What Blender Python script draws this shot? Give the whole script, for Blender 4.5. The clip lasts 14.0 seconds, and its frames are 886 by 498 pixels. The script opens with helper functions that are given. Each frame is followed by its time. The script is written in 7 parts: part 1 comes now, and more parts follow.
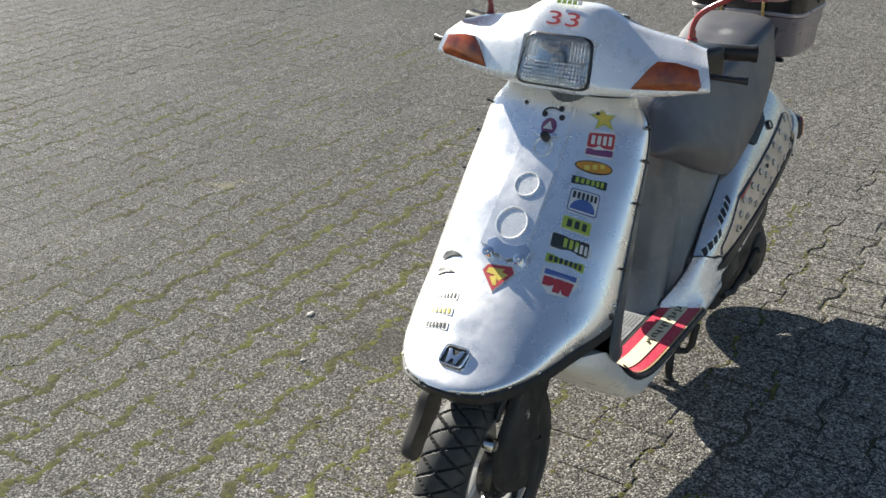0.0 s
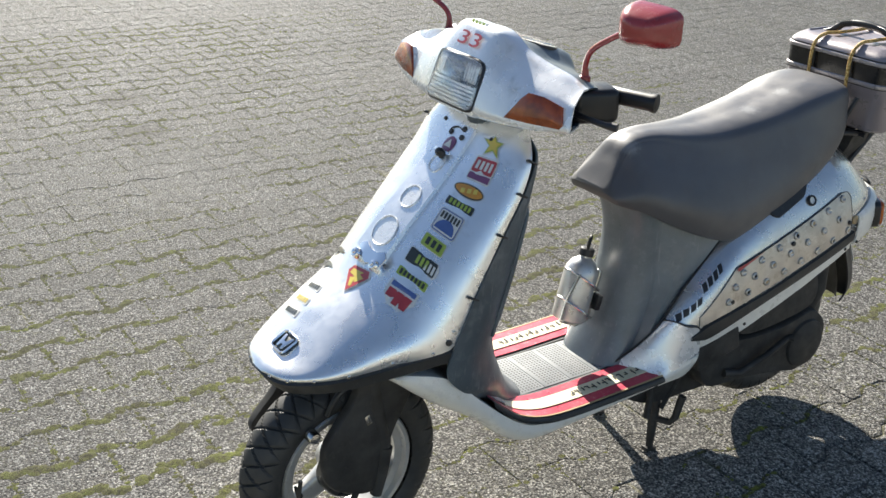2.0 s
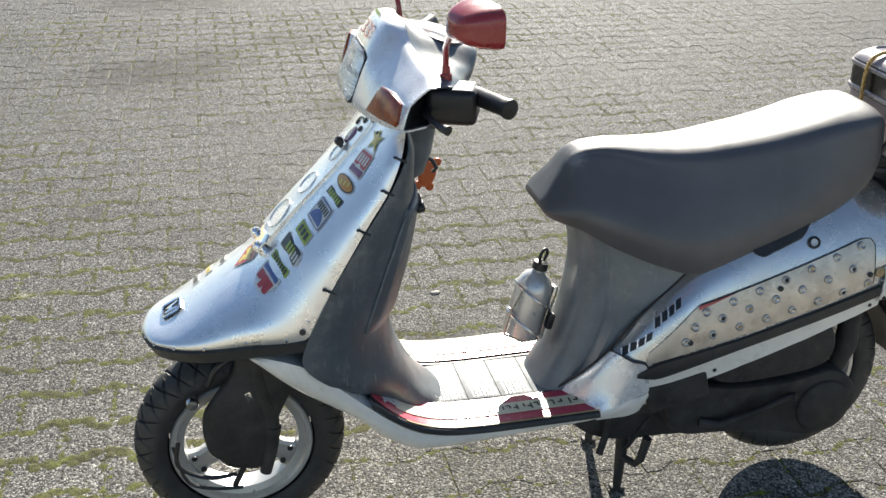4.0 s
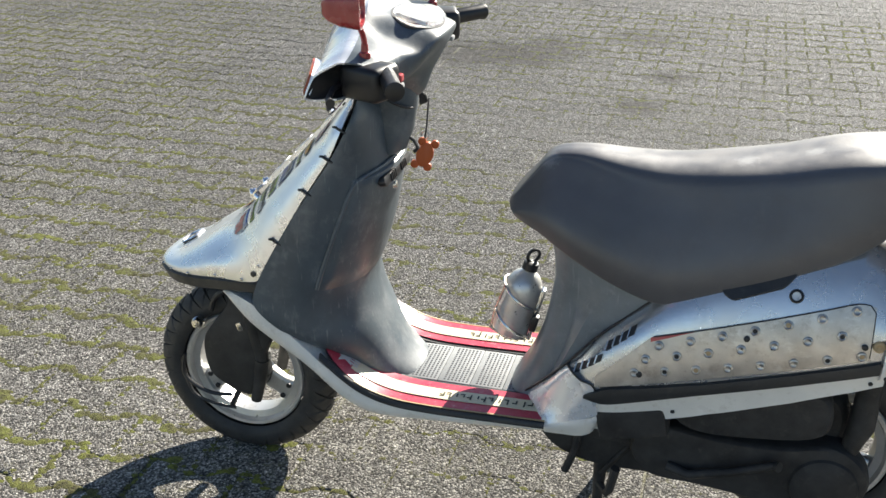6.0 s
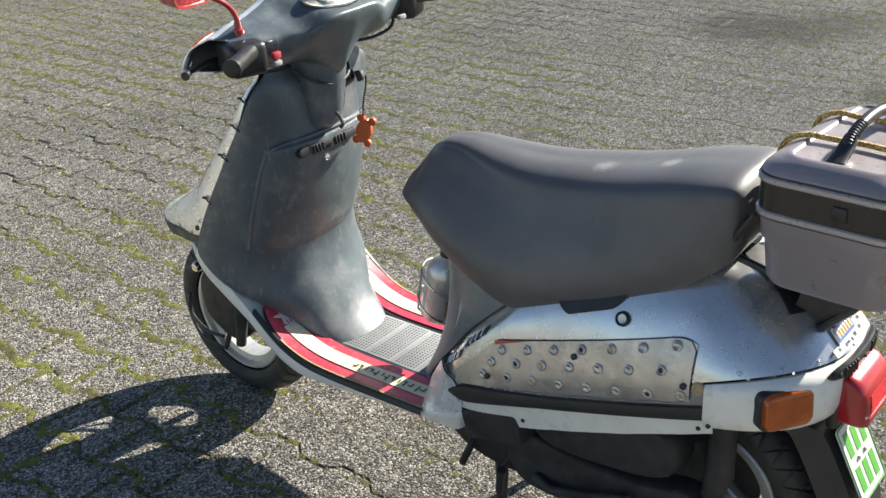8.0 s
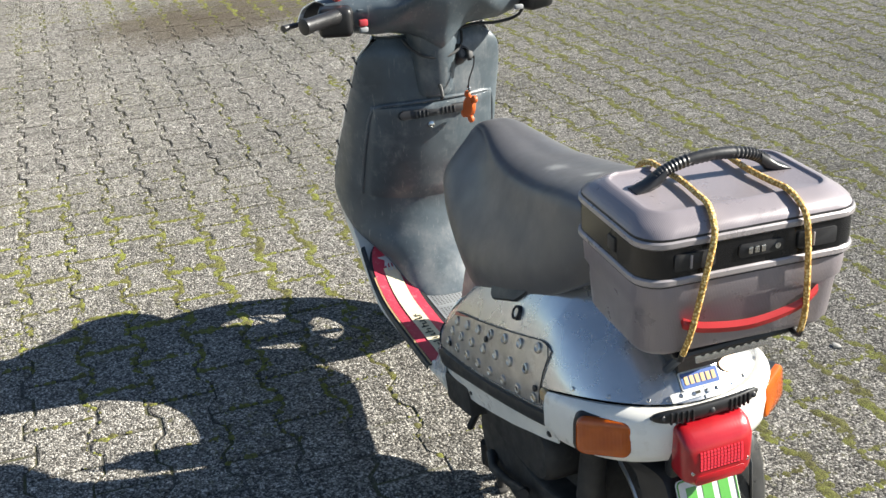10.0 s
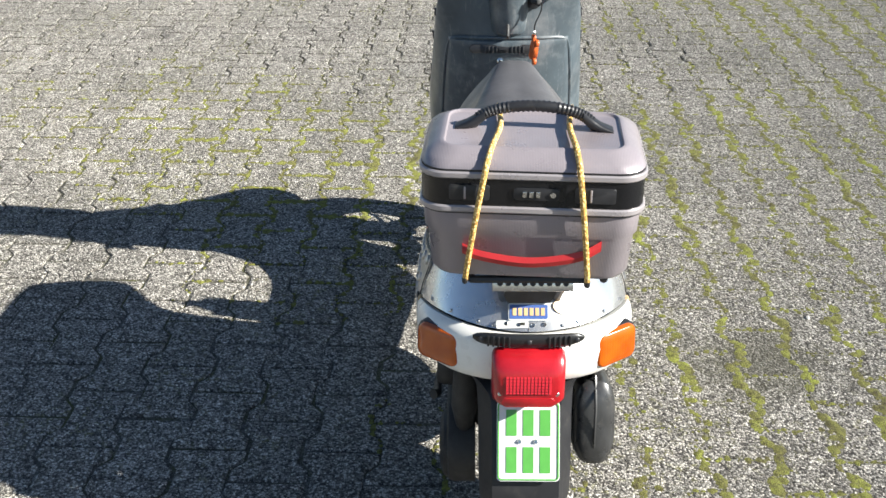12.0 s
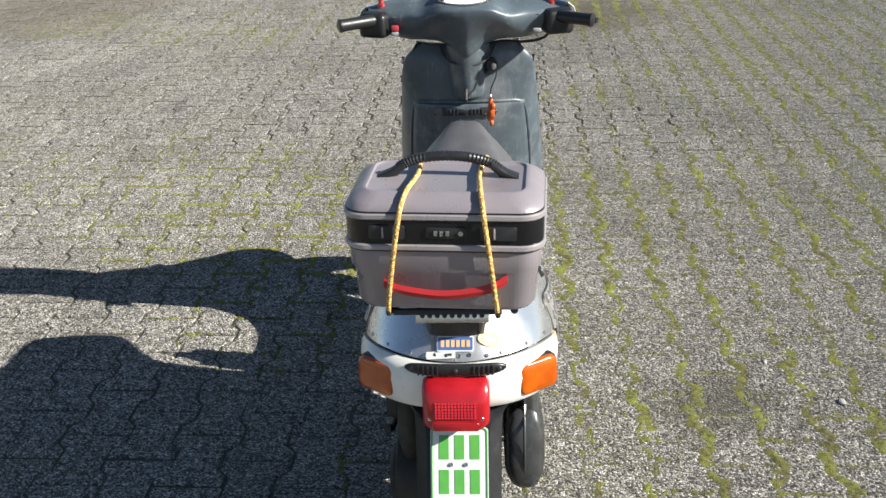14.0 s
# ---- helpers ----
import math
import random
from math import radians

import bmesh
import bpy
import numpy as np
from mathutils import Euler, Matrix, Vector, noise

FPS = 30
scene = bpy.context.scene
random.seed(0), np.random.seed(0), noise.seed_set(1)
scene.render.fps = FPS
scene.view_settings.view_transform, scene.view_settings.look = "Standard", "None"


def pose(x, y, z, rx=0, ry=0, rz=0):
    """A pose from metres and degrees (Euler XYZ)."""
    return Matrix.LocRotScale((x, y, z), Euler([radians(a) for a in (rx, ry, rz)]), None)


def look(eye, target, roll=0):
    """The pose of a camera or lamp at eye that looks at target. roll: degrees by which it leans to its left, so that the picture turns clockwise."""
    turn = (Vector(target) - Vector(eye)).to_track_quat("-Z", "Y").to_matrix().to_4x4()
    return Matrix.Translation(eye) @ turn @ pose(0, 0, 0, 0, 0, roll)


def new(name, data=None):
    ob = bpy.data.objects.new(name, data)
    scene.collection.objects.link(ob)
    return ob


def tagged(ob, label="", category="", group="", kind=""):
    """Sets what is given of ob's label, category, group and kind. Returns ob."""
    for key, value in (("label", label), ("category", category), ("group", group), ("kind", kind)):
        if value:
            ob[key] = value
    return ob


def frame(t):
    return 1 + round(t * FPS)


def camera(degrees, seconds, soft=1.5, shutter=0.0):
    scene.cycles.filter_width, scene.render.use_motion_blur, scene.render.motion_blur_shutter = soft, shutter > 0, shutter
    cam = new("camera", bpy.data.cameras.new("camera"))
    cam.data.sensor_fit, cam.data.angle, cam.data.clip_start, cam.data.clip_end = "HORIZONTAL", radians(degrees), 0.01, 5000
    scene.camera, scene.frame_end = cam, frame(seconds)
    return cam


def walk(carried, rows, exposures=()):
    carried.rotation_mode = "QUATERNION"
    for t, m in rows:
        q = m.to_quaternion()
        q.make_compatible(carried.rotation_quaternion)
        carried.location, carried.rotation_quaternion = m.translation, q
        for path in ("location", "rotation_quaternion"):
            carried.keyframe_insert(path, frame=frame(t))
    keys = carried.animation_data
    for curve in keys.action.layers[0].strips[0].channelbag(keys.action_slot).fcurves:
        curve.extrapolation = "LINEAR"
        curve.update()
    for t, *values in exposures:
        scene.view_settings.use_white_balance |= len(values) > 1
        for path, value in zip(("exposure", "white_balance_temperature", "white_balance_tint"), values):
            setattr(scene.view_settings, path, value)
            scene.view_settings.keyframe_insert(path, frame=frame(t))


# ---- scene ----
cam = camera(44.5, 14.0)
PATH = [
    (0, (2.496, 0.911, 1.453), (0.986, -0.104, 0.622), -1.3),
    (0.5, (2.354, 1.084, 1.448), (0.941, -0.067, 0.624), -0.1),
    (1, (2.189, 1.299, 1.45), (0.949, -0.033, 0.621), -0.5),
    (1.5, (2.049, 1.514, 1.463), (0.972, 0.043, 0.641), 0.2),
    (2, (1.85, 1.598, 1.437), (0.836, 0.068, 0.643), 1.8),
    (2.5, (1.641, 1.718, 1.436), (0.822, 0.076, 0.641), 0.7),
    (3, (1.435, 1.858, 1.449), (0.776, 0.136, 0.674), 0.4),
    (3.2, (1.359, 1.863, 1.446), (0.743, 0.131, 0.657), 0.2),
    (5.3, (0.441, 1.913, 1.432), (0.642, 0.109, 0.592), -1.0),
    (5.5, (0.35, 1.895, 1.427), (0.653, 0.104, 0.591), -2.0),
    (5.9, (0.106, 1.914, 1.435), (0.548, 0.148, 0.606), 0.2),
    (6, (0.05, 1.909, 1.435), (0.542, 0.155, 0.608), 0.3),
    (6.5, (-0.153, 1.828, 1.434), (0.483, 0.127, 0.595), -0.6),
    (7, (-0.326, 1.687, 1.447), (0.432, 0.059, 0.566), -0.3),
    (7.2, (-0.417, 1.648, 1.451), (0.414, 0.058, 0.567), -1.2),
    (9.3, (-1.382, 1.018, 1.443), (0.21, 0.142, 0.606), -2.8),
    (9.5, (-1.427, 0.953, 1.43), (0.203, 0.145, 0.6), -2.6),
    (10, (-1.504, 0.761, 1.428), (0.216, 0.176, 0.592), -3.1),
    (10.5, (-1.649, 0.567, 1.444), (0.129, 0.167, 0.62), -0.6),
    (11, (-1.781, 0.41, 1.459), (0.039, 0.192, 0.658), -1.1),
    (11.5, (-1.782, 0.254, 1.433), (0.012, 0.107, 0.562), 1.7),
    (11.9, (-1.826, 0.123, 1.454), (-0.048, 0.075, 0.538), 1.4),
    (12, (-1.829, 0.092, 1.455), (-0.05, 0.145, 0.542), 0.1),
    (12.5, (-1.941, -0.015, 1.49), (-0.116, 0.042, 0.672), 0.4),
    (13, (-1.999, -0.05, 1.487), (-0.166, 0.04, 0.693), 0.3),
    (13.5, (-2.013, -0.069, 1.484), (-0.178, 0.045, 0.696), -1.3),
    (14, (-2.003, -0.087, 1.481), (-0.171, 0.032, 0.689), -1.5),
]
walk(cam, [(t, look(eye, target, roll)) for t, eye, target, roll in PATH],
     [(0.0, 1.34, 6600, 10), (1.5, 1.51, 6600, 10), (3.0, 1.56, 6620, 10), (5.5, 1.63, 6650, 10), (7.0, 1.50, 6650, 10), (9.5, 1.54, 6520, 10), (12.0, 1.45, 6300, 10), (12.5, 1.31, 6300, 10), (14.0, 1.10, 6300, 10)])

# ---- world and sun ----
SUN_DIR = Vector((-0.50, -1.65, 1.0)).normalized()
world = bpy.data.worlds.new("sky")
scene.world = world
world.use_nodes = True
wn = world.node_tree.nodes
sky = wn.new("ShaderNodeTexSky")
sky.sky_type = "NISHITA"
sky.sun_disc = False
sky.sun_elevation = math.asin(SUN_DIR.z)
sky.sun_rotation = math.atan2(SUN_DIR.x, SUN_DIR.y) % (2 * math.pi)
sky.air_density, sky.dust_density, sky.ozone_density = 1.0, 0.4, 2.0
wn["Background"].inputs["Strength"].default_value = 0.047
world.node_tree.links.new(sky.outputs[0], wn["Background"].inputs["Color"])
sun_data = bpy.data.lights.new("sun", "SUN")
sun_data.energy, sun_data.angle, sun_data.color = 5.0, radians(0.53), (1.0, 0.957, 0.855)
sun = new("sun", sun_data)
sun.matrix_world = look(SUN_DIR * 20, (0, 0, 0))
scene.view_settings.exposure = 0.6

# ---- materials ----


class Mat:
    """A node material round one Principled shader, with a few shorthand textures in object space."""

    def __init__(self, name, base, rough=0.5, metal=0.0, **inputs):
        self.m = bpy.data.materials.new(name)
        self.m.use_nodes = True
        self.nt = self.m.node_tree
        self.p = self.nt.nodes["Principled BSDF"]
        self.p.inputs["Base Color"].default_value = (*base, 1)
        self.p.inputs["Roughness"].default_value = rough
        self.p.inputs["Metallic"].default_value = metal
        for k, v in inputs.items():
            self.p.inputs[k.replace("_", " ")].default_value = v
        self.co = self.nt.nodes.new("ShaderNodeTexCoord").outputs["Object"]

    def link(self, a, b):
        self.nt.links.new(a, b)
        return b

    def world_space(self):
        self.co = self.nt.nodes.new("ShaderNodeNewGeometry").outputs["Position"]
        return self

    def noise(self, scale, detail=4.0, rough=0.6, stretch=None):
        n = self.nt.nodes.new("ShaderNodeTexNoise")
        n.inputs["Scale"].default_value, n.inputs["Detail"].default_value, n.inputs["Roughness"].default_value = scale, detail, rough
        self.link(self.mapped(stretch), n.inputs["Vector"])
        return n.outputs["Fac"]

    def mapped(self, stretch):
        if not stretch:
            return self.co
        mp = self.nt.nodes.new("ShaderNodeMapping")
        mp.inputs["Scale"].default_value = stretch
        self.link(self.co, mp.inputs["Vector"])
        return mp.outputs[0]

    def cells(self, scale, out="Color", stretch=None, randomness=1.0):
        n = self.nt.nodes.new("ShaderNodeTexVoronoi")
        n.inputs["Scale"].default_value = scale
        n.inputs["Randomness"].default_value = randomness
        self.link(self.mapped(stretch), n.inputs["Vector"])
        return n.outputs[out]

    def bands(self, scale, direction="X", distortion=0.0):
        n = self.nt.nodes.new("ShaderNodeTexWave")
        n.bands_direction = direction
        n.inputs["Scale"].default_value, n.inputs["Distortion"].default_value = scale, distortion
        self.link(self.co, n.inputs["Vector"])
        return n.outputs["Fac"]

    def ramp(self, fac, stops):
        n = self.nt.nodes.new("ShaderNodeValToRGB")
        e = n.color_ramp.elements
        while len(e) < len(stops):
            e.new(0.5)
        for el, (pos, col) in zip(e, stops):
            el.position = pos
            el.color = (*col, 1) if isinstance(col, tuple) else (col, col, col, 1)
        self.link(fac, n.inputs["Fac"])
        return n.outputs["Color"]

    def mix(self, fac, a, b, mode="MIX"):
        n = self.nt.nodes.new("ShaderNodeMix")
        n.data_type, n.blend_type = "RGBA", mode
        for sock, v in ((n.inputs[0], fac), (n.inputs[6], a), (n.inputs[7], b)):
            if isinstance(v, (int, float)):
                sock.default_value = v if sock.type == "VALUE" else (v, v, v, 1)
            elif isinstance(v, tuple):
                sock.default_value = (*v, 1)
            else:
                self.link(v, sock)
        return n.outputs[2]

    def spot(self, centre, radius, strength):
        """A ragged stain about a place."""
        d = self.nt.nodes.new("ShaderNodeVectorMath")
        d.operation = "DISTANCE"
        self.link(self.co, d.inputs[0])
        d.inputs[1].default_value = centre
        a = self.nt.nodes.new("ShaderNodeMath")
        a.operation = "MULTIPLY_ADD"
        self.link(self.noise(2.2 / radius, 7, 0.8), a.inputs[0])
        a.inputs[1].default_value = radius * 2.6
        self.link(d.outputs["Value"], a.inputs[2])
        b = self.nt.nodes.new("ShaderNodeMath")
        b.operation = "DIVIDE"
        self.link(a.outputs[0], b.inputs[0])
        b.inputs[1].default_value = radius * 4.0
        return self.ramp(b.outputs[0], [(0.44, strength), (0.66, 0.0)])

    def base(self, v):
        self.link(v, self.p.inputs["Base Color"])
        return self

    def rough(self, v):
        self.link(v, self.p.inputs["Roughness"])
        return self

    def bump(self, height, strength=0.2, distance=0.001):
        b = self.nt.nodes.new("ShaderNodeBump")
        b.inputs["Strength"].default_value, b.inputs["Distance"].default_value = strength, distance
        self.link(height, b.inputs["Height"])
        old = self.p.inputs["Normal"].links
        if old:
            self.link(old[0].from_socket, b.inputs["Normal"])
        self.link(b.outputs[0], self.p.inputs["Normal"])
        return self


def worn(name, base, rough, metal=0.0, vary=0.12, grain=0.15, dirt=None, scale=9.0, **inputs):
    """A surface with broad tone changes, fine specks, patchy gloss and slight relief."""
    k = Mat(name, base, rough, metal, **inputs)
    lo = tuple(c * (1 - vary) for c in base)
    hi = tuple(min(1, c * (1 + vary)) for c in base)
    col = k.ramp(k.noise(scale, 6), [(0.3, lo), (0.7, hi)])
    if dirt:
        col = k.mix(k.ramp(k.noise(scale * 3.1, 8, 0.7), [(0.56, 0.0), (0.75, 0.75)]), col, dirt)
    k.base(col)
    k.rough(k.ramp(k.noise(scale * 2.3, 5), [(0.3, max(0.02, rough * 0.75)), (0.7, min(1, rough * 1.25))]))
    if grain:
        k.bump(k.noise(450, 3), grain, 0.0006)
    return k


M_ALU = worn("polished_aluminium", (0.91, 0.92, 0.93), 0.29, 0.84, 0.05, 0.04, (0.62, 0.62, 0.62), 7)
M_BODY = worn("silver_body_paint", (0.62, 0.63, 0.64), 0.26, 0.80, 0.05, 0.04, (0.52, 0.51, 0.50), 7)
M_PLATE = worn("dull_aluminium_plate", (0.56, 0.53, 0.49), 0.38, 0.75, 0.22, 0.1, (0.26, 0.22, 0.18), 14)
# pale worn streaks and tarnish on the plate
M_PLATE.base(M_PLATE.mix(M_PLATE.ramp(M_PLATE.noise(42, 8, 0.75, (0.6, 1.0, 1.0)), [(0.54, 0.0), (0.68, 0.55)]), M_PLATE.p.inputs["Base Color"].links[0].from_socket, (0.78, 0.77, 0.74)))
M_PLATE.base(M_PLATE.mix(M_PLATE.ramp(M_PLATE.noise(23, 7, 0.75), [(0.55, 0.0), (0.68, 0.45)]), M_PLATE.p.inputs["Base Color"].links[0].from_socket, (0.33, 0.27, 0.21)))
M_SILVER = worn("silver_paint", (0.86, 0.87, 0.88), 0.27, 0.42, 0.06, 0.05, (0.45, 0.43, 0.40), 8, Coat_Weight=0.5, Coat_Roughness=0.08)
M_WHITE = worn("aged_white_paint", (0.80, 0.785, 0.735), 0.32, 0.0, 0.07, 0.06, (0.52, 0.47, 0.38), 11, Coat_Weight=0.3)
M_GREY = worn("scuffed_grey_plastic", (0.070, 0.090, 0.105), 0.40, 0.0, 0.26, 0.12, (0.15, 0.17, 0.18), 9, Specular_IOR_Level=0.6)
M_GREY.base(M_GREY.mix(M_GREY.ramp(M_GREY.noise(34, 8, 0.75, (1.0, 1.0, 0.35)), [(0.58, 0.0), (0.70, 0.35)]), M_GREY.p.inputs["Base Color"].links[0].from_socket, (0.27, 0.28, 0.285)))
# M_GREY lightened, with the sky light on the seat panel put into its colour
M_PANEL = worn("scuffed_sky_lit_grey_plastic", (0.140, 0.165, 0.182), 0.36, 0.0, 0.22, 0.12, (0.25, 0.27, 0.28), 11, Specular_IOR_Level=0.7)
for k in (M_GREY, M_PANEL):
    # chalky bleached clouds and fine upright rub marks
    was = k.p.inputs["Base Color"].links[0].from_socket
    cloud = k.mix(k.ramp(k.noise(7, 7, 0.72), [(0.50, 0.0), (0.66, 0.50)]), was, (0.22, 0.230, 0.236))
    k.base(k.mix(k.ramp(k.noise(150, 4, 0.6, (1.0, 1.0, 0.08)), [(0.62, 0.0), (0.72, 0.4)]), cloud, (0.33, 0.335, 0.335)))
M_BLACK = worn("black_plastic", (0.018, 0.018, 0.02), 0.42, 0.0, 0.3, 0.15, (0.05, 0.047, 0.042), 12)
M_ENGINE = worn("sooty_engine_metal", (0.042, 0.040, 0.038), 0.62, 0.0, 0.4, 0.35, (0.080, 0.072, 0.062), 16, Specular_IOR_Level=0.25)
M_EXHAUST = worn("sooted_exhaust_enamel", (0.034, 0.034, 0.034), 0.30, 0.0, 0.35, 0.1, (0.085, 0.078, 0.07), 20, Specular_IOR_Level=0.7)
M_RUBBER = worn("tyre_rubber", (0.034, 0.034, 0.034), 0.62, 0.0, 0.25, 0.3, (0.05, 0.047, 0.042), 14)
M_GRIP = worn("grip_rubber", (0.014, 0.014, 0.015), 0.40, 0.0, 0.2, 0.05, None, 20, Specular_IOR_Level=0.45)
M_STRIP = worn("black_trim_rubber", (0.026, 0.027, 0.028), 0.5, 0.0, 0.25, 0.2, (0.07, 0.065, 0.06), 14)
M_RIM = worn("silver_wheel_paint", (0.56, 0.56, 0.55), 0.36, 0.55, 0.08, 0.1, (0.30, 0.27, 0.23), 18)
M_STEEL = worn("bright_steel", (0.62, 0.61, 0.59), 0.22, 1.0, 0.08, 0.0)
M_GLOSS = worn("glossy_black_plastic", (0.008, 0.008, 0.009), 0.24, 0.0, 0.2, 0.02)
M_DISC = worn("worn_disc_metal", (0.50, 0.48, 0.45), 0.34, 0.85, 0.2, 0.05, (0.2, 0.17, 0.14), 60)
M_CHROME = Mat("chrome", (0.85, 0.85, 0.86), 0.06, 1.0).m
M_RED = worn("red_mirror_paint", (0.30, 0.028, 0.030), 0.25, 0.0, 0.08, 0.03, None, 20, Coat_Weight=0.6)
M_CASE = worn("mauve_grey_case_plastic", (0.262, 0.232, 0.247), 0.32, 0.15, 0.06, 0.0, None, 12)
M_CASE.bump(M_CASE.bands(150, "Y"), 0.14, 0.0010)
M_CASE_TRIM = worn("satin_mauve_trim", (0.36, 0.33, 0.335), 0.30, 0.35, 0.05, 0.0)
M_HANDLE_RED = worn("red_handle_plastic", (0.42, 0.022, 0.024), 0.4, 0.0, 0.1, 0.1)
M_FOIL_RED = worn("red_deck_strip", (0.52, 0.050, 0.085), 0.35, 0.0, 0.15, 0.05, (0.66, 0.36, 0.36), 24)
M_FOIL_CREAM = worn("cream_deck_strip", (0.74, 0.66, 0.46), 0.4, 0.0, 0.1, 0.05, (0.52, 0.42, 0.27), 26)
M_TAN = worn("tan_edge", (0.42, 0.30, 0.16), 0.5, 0.0, 0.1, 0.05)
M_DARK_TEXT = Mat("dark_lettering", (0.03, 0.03, 0.02), 0.5).m
M_ORANGE = worn("orange_tag_rubber", (0.50, 0.10, 0.018), 0.45, 0.0, 0.08, 0.05)

k = worn("seat_vinyl", (0.088, 0.086, 0.090), 0.45, 0.0, 0.16, 0.0, (0.114, 0.110, 0.114), 7, Specular_IOR_Level=0.75)
for centre, radius in (((0.372, 0.036, 0.766), 0.018), ((0.02, 0.03, 0.79), 0.018), ((-0.09, 0.02, 0.82), 0.016)):
    k.base(k.mix(k.spot(centre, radius, 0.5), k.p.inputs["Base Color"].links[0].from_socket, (0.34, 0.34, 0.335)))
k.bump(k.cells(420, "Distance"), 0.18, 0.0006)
M_SEAT = k

k = Mat("amber_lens", (0.75, 0.17, 0.012), 0.16, 0.0, Coat_Weight=0.4, IOR=1.5)
k.base(k.ramp(k.noise(14, 3), [(0.3, (0.30, 0.048, 0.001)), (0.7, (0.52, 0.105, 0.002))])).bump(k.bands(70, "Y"), 0.10, 0.0012)
M_AMBER = k
k = Mat("deep_amber_lens", (0.4, 0.08, 0.006), 0.14, 0.0, Coat_Weight=0.5, IOR=1.5)
k.base(k.ramp(k.noise(30, 4), [(0.35, (0.16, 0.022, 0.002)), (0.65, (0.36, 0.066, 0.004))])).bump(k.bands(70, "Y"), 0.10, 0.0012)
M_AMBER_DEEP = k
k = Mat("red_lens", (0.55, 0.01, 0.015), 0.28, 0.0, Coat_Weight=0.5, Coat_Roughness=0.1, Transmission_Weight=0.1)
k.base(k.ramp(k.noise(16, 3), [(0.3, (0.30, 0.004, 0.009)), (0.7, (0.46, 0.012, 0.020))])).bump(k.cells(190, "Distance", None, 0.0), 0.10, 0.0010)
M_RED_LENS = k
M_RED_PRISM = Mat("red_prism", (0.50, 0.018, 0.026), 0.2, 0.0, Coat_Weight=0.4).m
k = Mat("clear_lens", (0.96, 0.97, 0.98), 0.03, 0.0, Transmission_Weight=1.0, IOR=1.45)
k.bump(k.bands(75, "Y"), 0.06, 0.002)
M_GLASS = k
M_MIRROR = Mat("mirror_glass", (0.9, 0.9, 0.9), 0.02, 1.0).m
k = Mat("yellow_braided_cord", (0.62, 0.34, 0.05), 0.7)
k.base(k.ramp(k.cells(260, "Distance"), [(0.30, (0.80, 0.62, 0.30)), (0.46, (0.62, 0.36, 0.07)), (0.68, (0.34, 0.19, 0.05))])).bump(k.cells(300, "Distance"), 0.6, 0.0015)
M_CORD = k
M_REFLECTOR = Mat("bright_reflector", (0.90, 0.90, 0.90), 0.10, 1.0).m
M_FLUTE = Mat("bright_moulded_prisms", (0.88, 0.89, 0.90), 0.12, 0.7, Coat_Weight=0.6).m
k = worn("perforated_deck_metal", (0.30, 0.31, 0.315), 0.7, 0.0, 0.1, 0.05, (0.26, 0.26, 0.25), 18, Specular_IOR_Level=0.15)
M_DECK = k

def plain(name, col, rough=0.35):
    k = Mat(name, col, rough, 0.0, Coat_Weight=0.4)
    k.base(k.ramp(k.noise(60, 4), [(0.3, tuple(c * 0.85 for c in col)), (0.7, col)]))
    return k.m


V_WHITE = plain("sticker_white", (0.72, 0.72, 0.70))
V_GREEN = plain("sticker_green", (0.36, 0.47, 0.07))
V_DARK = plain("sticker_dark", (0.03, 0.035, 0.03))
V_RED = plain("sticker_red", (0.46, 0.045, 0.055))
V_BLUE = plain("sticker_blue", (0.07, 0.13, 0.36))
V_YELLOW = plain("sticker_yellow", (0.72, 0.56, 0.10))
V_ORANGE = plain("sticker_orange", (0.62, 0.27, 0.03))
V_FADED = plain("faded_orange_print", (0.66, 0.43, 0.22))
V_PURPLE = plain("sticker_purple", (0.20, 0.06, 0.16))
M_FLASK = worn("brushed_bottle_metal", (0.66, 0.65, 0.63), 0.34, 0.65, 0.08, 0.05, (0.4, 0.4, 0.39), 25)
V_PLATEGREEN = plain("plate_green", (0.10, 0.36, 0.06))

# ---- mesh helpers ----


def part(name, bm, material, parent=None, label="", smooth=True, angle=40):
    """Link a bmesh as one mesh object under a thing or a part."""
    me = bpy.data.meshes.new(name)
    bmesh.ops.recalc_face_normals(bm, faces=bm.faces[:])
    bm.to_mesh(me)
    bm.free()
    me.materials.append(material.m if isinstance(material, Mat) else material)
    if smooth and me.polygons:
        me.polygons.foreach_set("use_smooth", [True] * len(me.polygons))
        me.set_sharp_from_angle(angle=radians(angle))
    ob = new(name, me)
    if parent:
        ob.parent = parent
    if label:
        ob["label"] = label
    return ob


def thing(name, label, category, m=None, group=""):
    ob = new(name)
    ob.empty_display_size = 0.05
    if m is not None:
        ob.matrix_world = m
    return tagged(ob, label, category, group)


def spline(keys, t):
    """Catmull-Rom through equal-length tuples, t in 0 .. len-1."""
    n = len(keys)
    i = min(max(int(t), 0), n - 2)
    f = t - i
    p0, p1, p2, p3 = (keys[min(max(j, 0), n - 1)] for j in (i - 1, i, i + 1, i + 2))
    return tuple(0.5 * (2 * b + (c - a) * f + (2 * a - 5 * b + 4 * c - d) * f * f + (3 * b - a - 3 * c + d) * f ** 3)
                 for a, b, c, d in zip(p0, p1, p2, p3))


def smooth_path(keys, n):
    return [spline(keys, i * (len(keys) - 1) / (n - 1)) for i in range(n)]


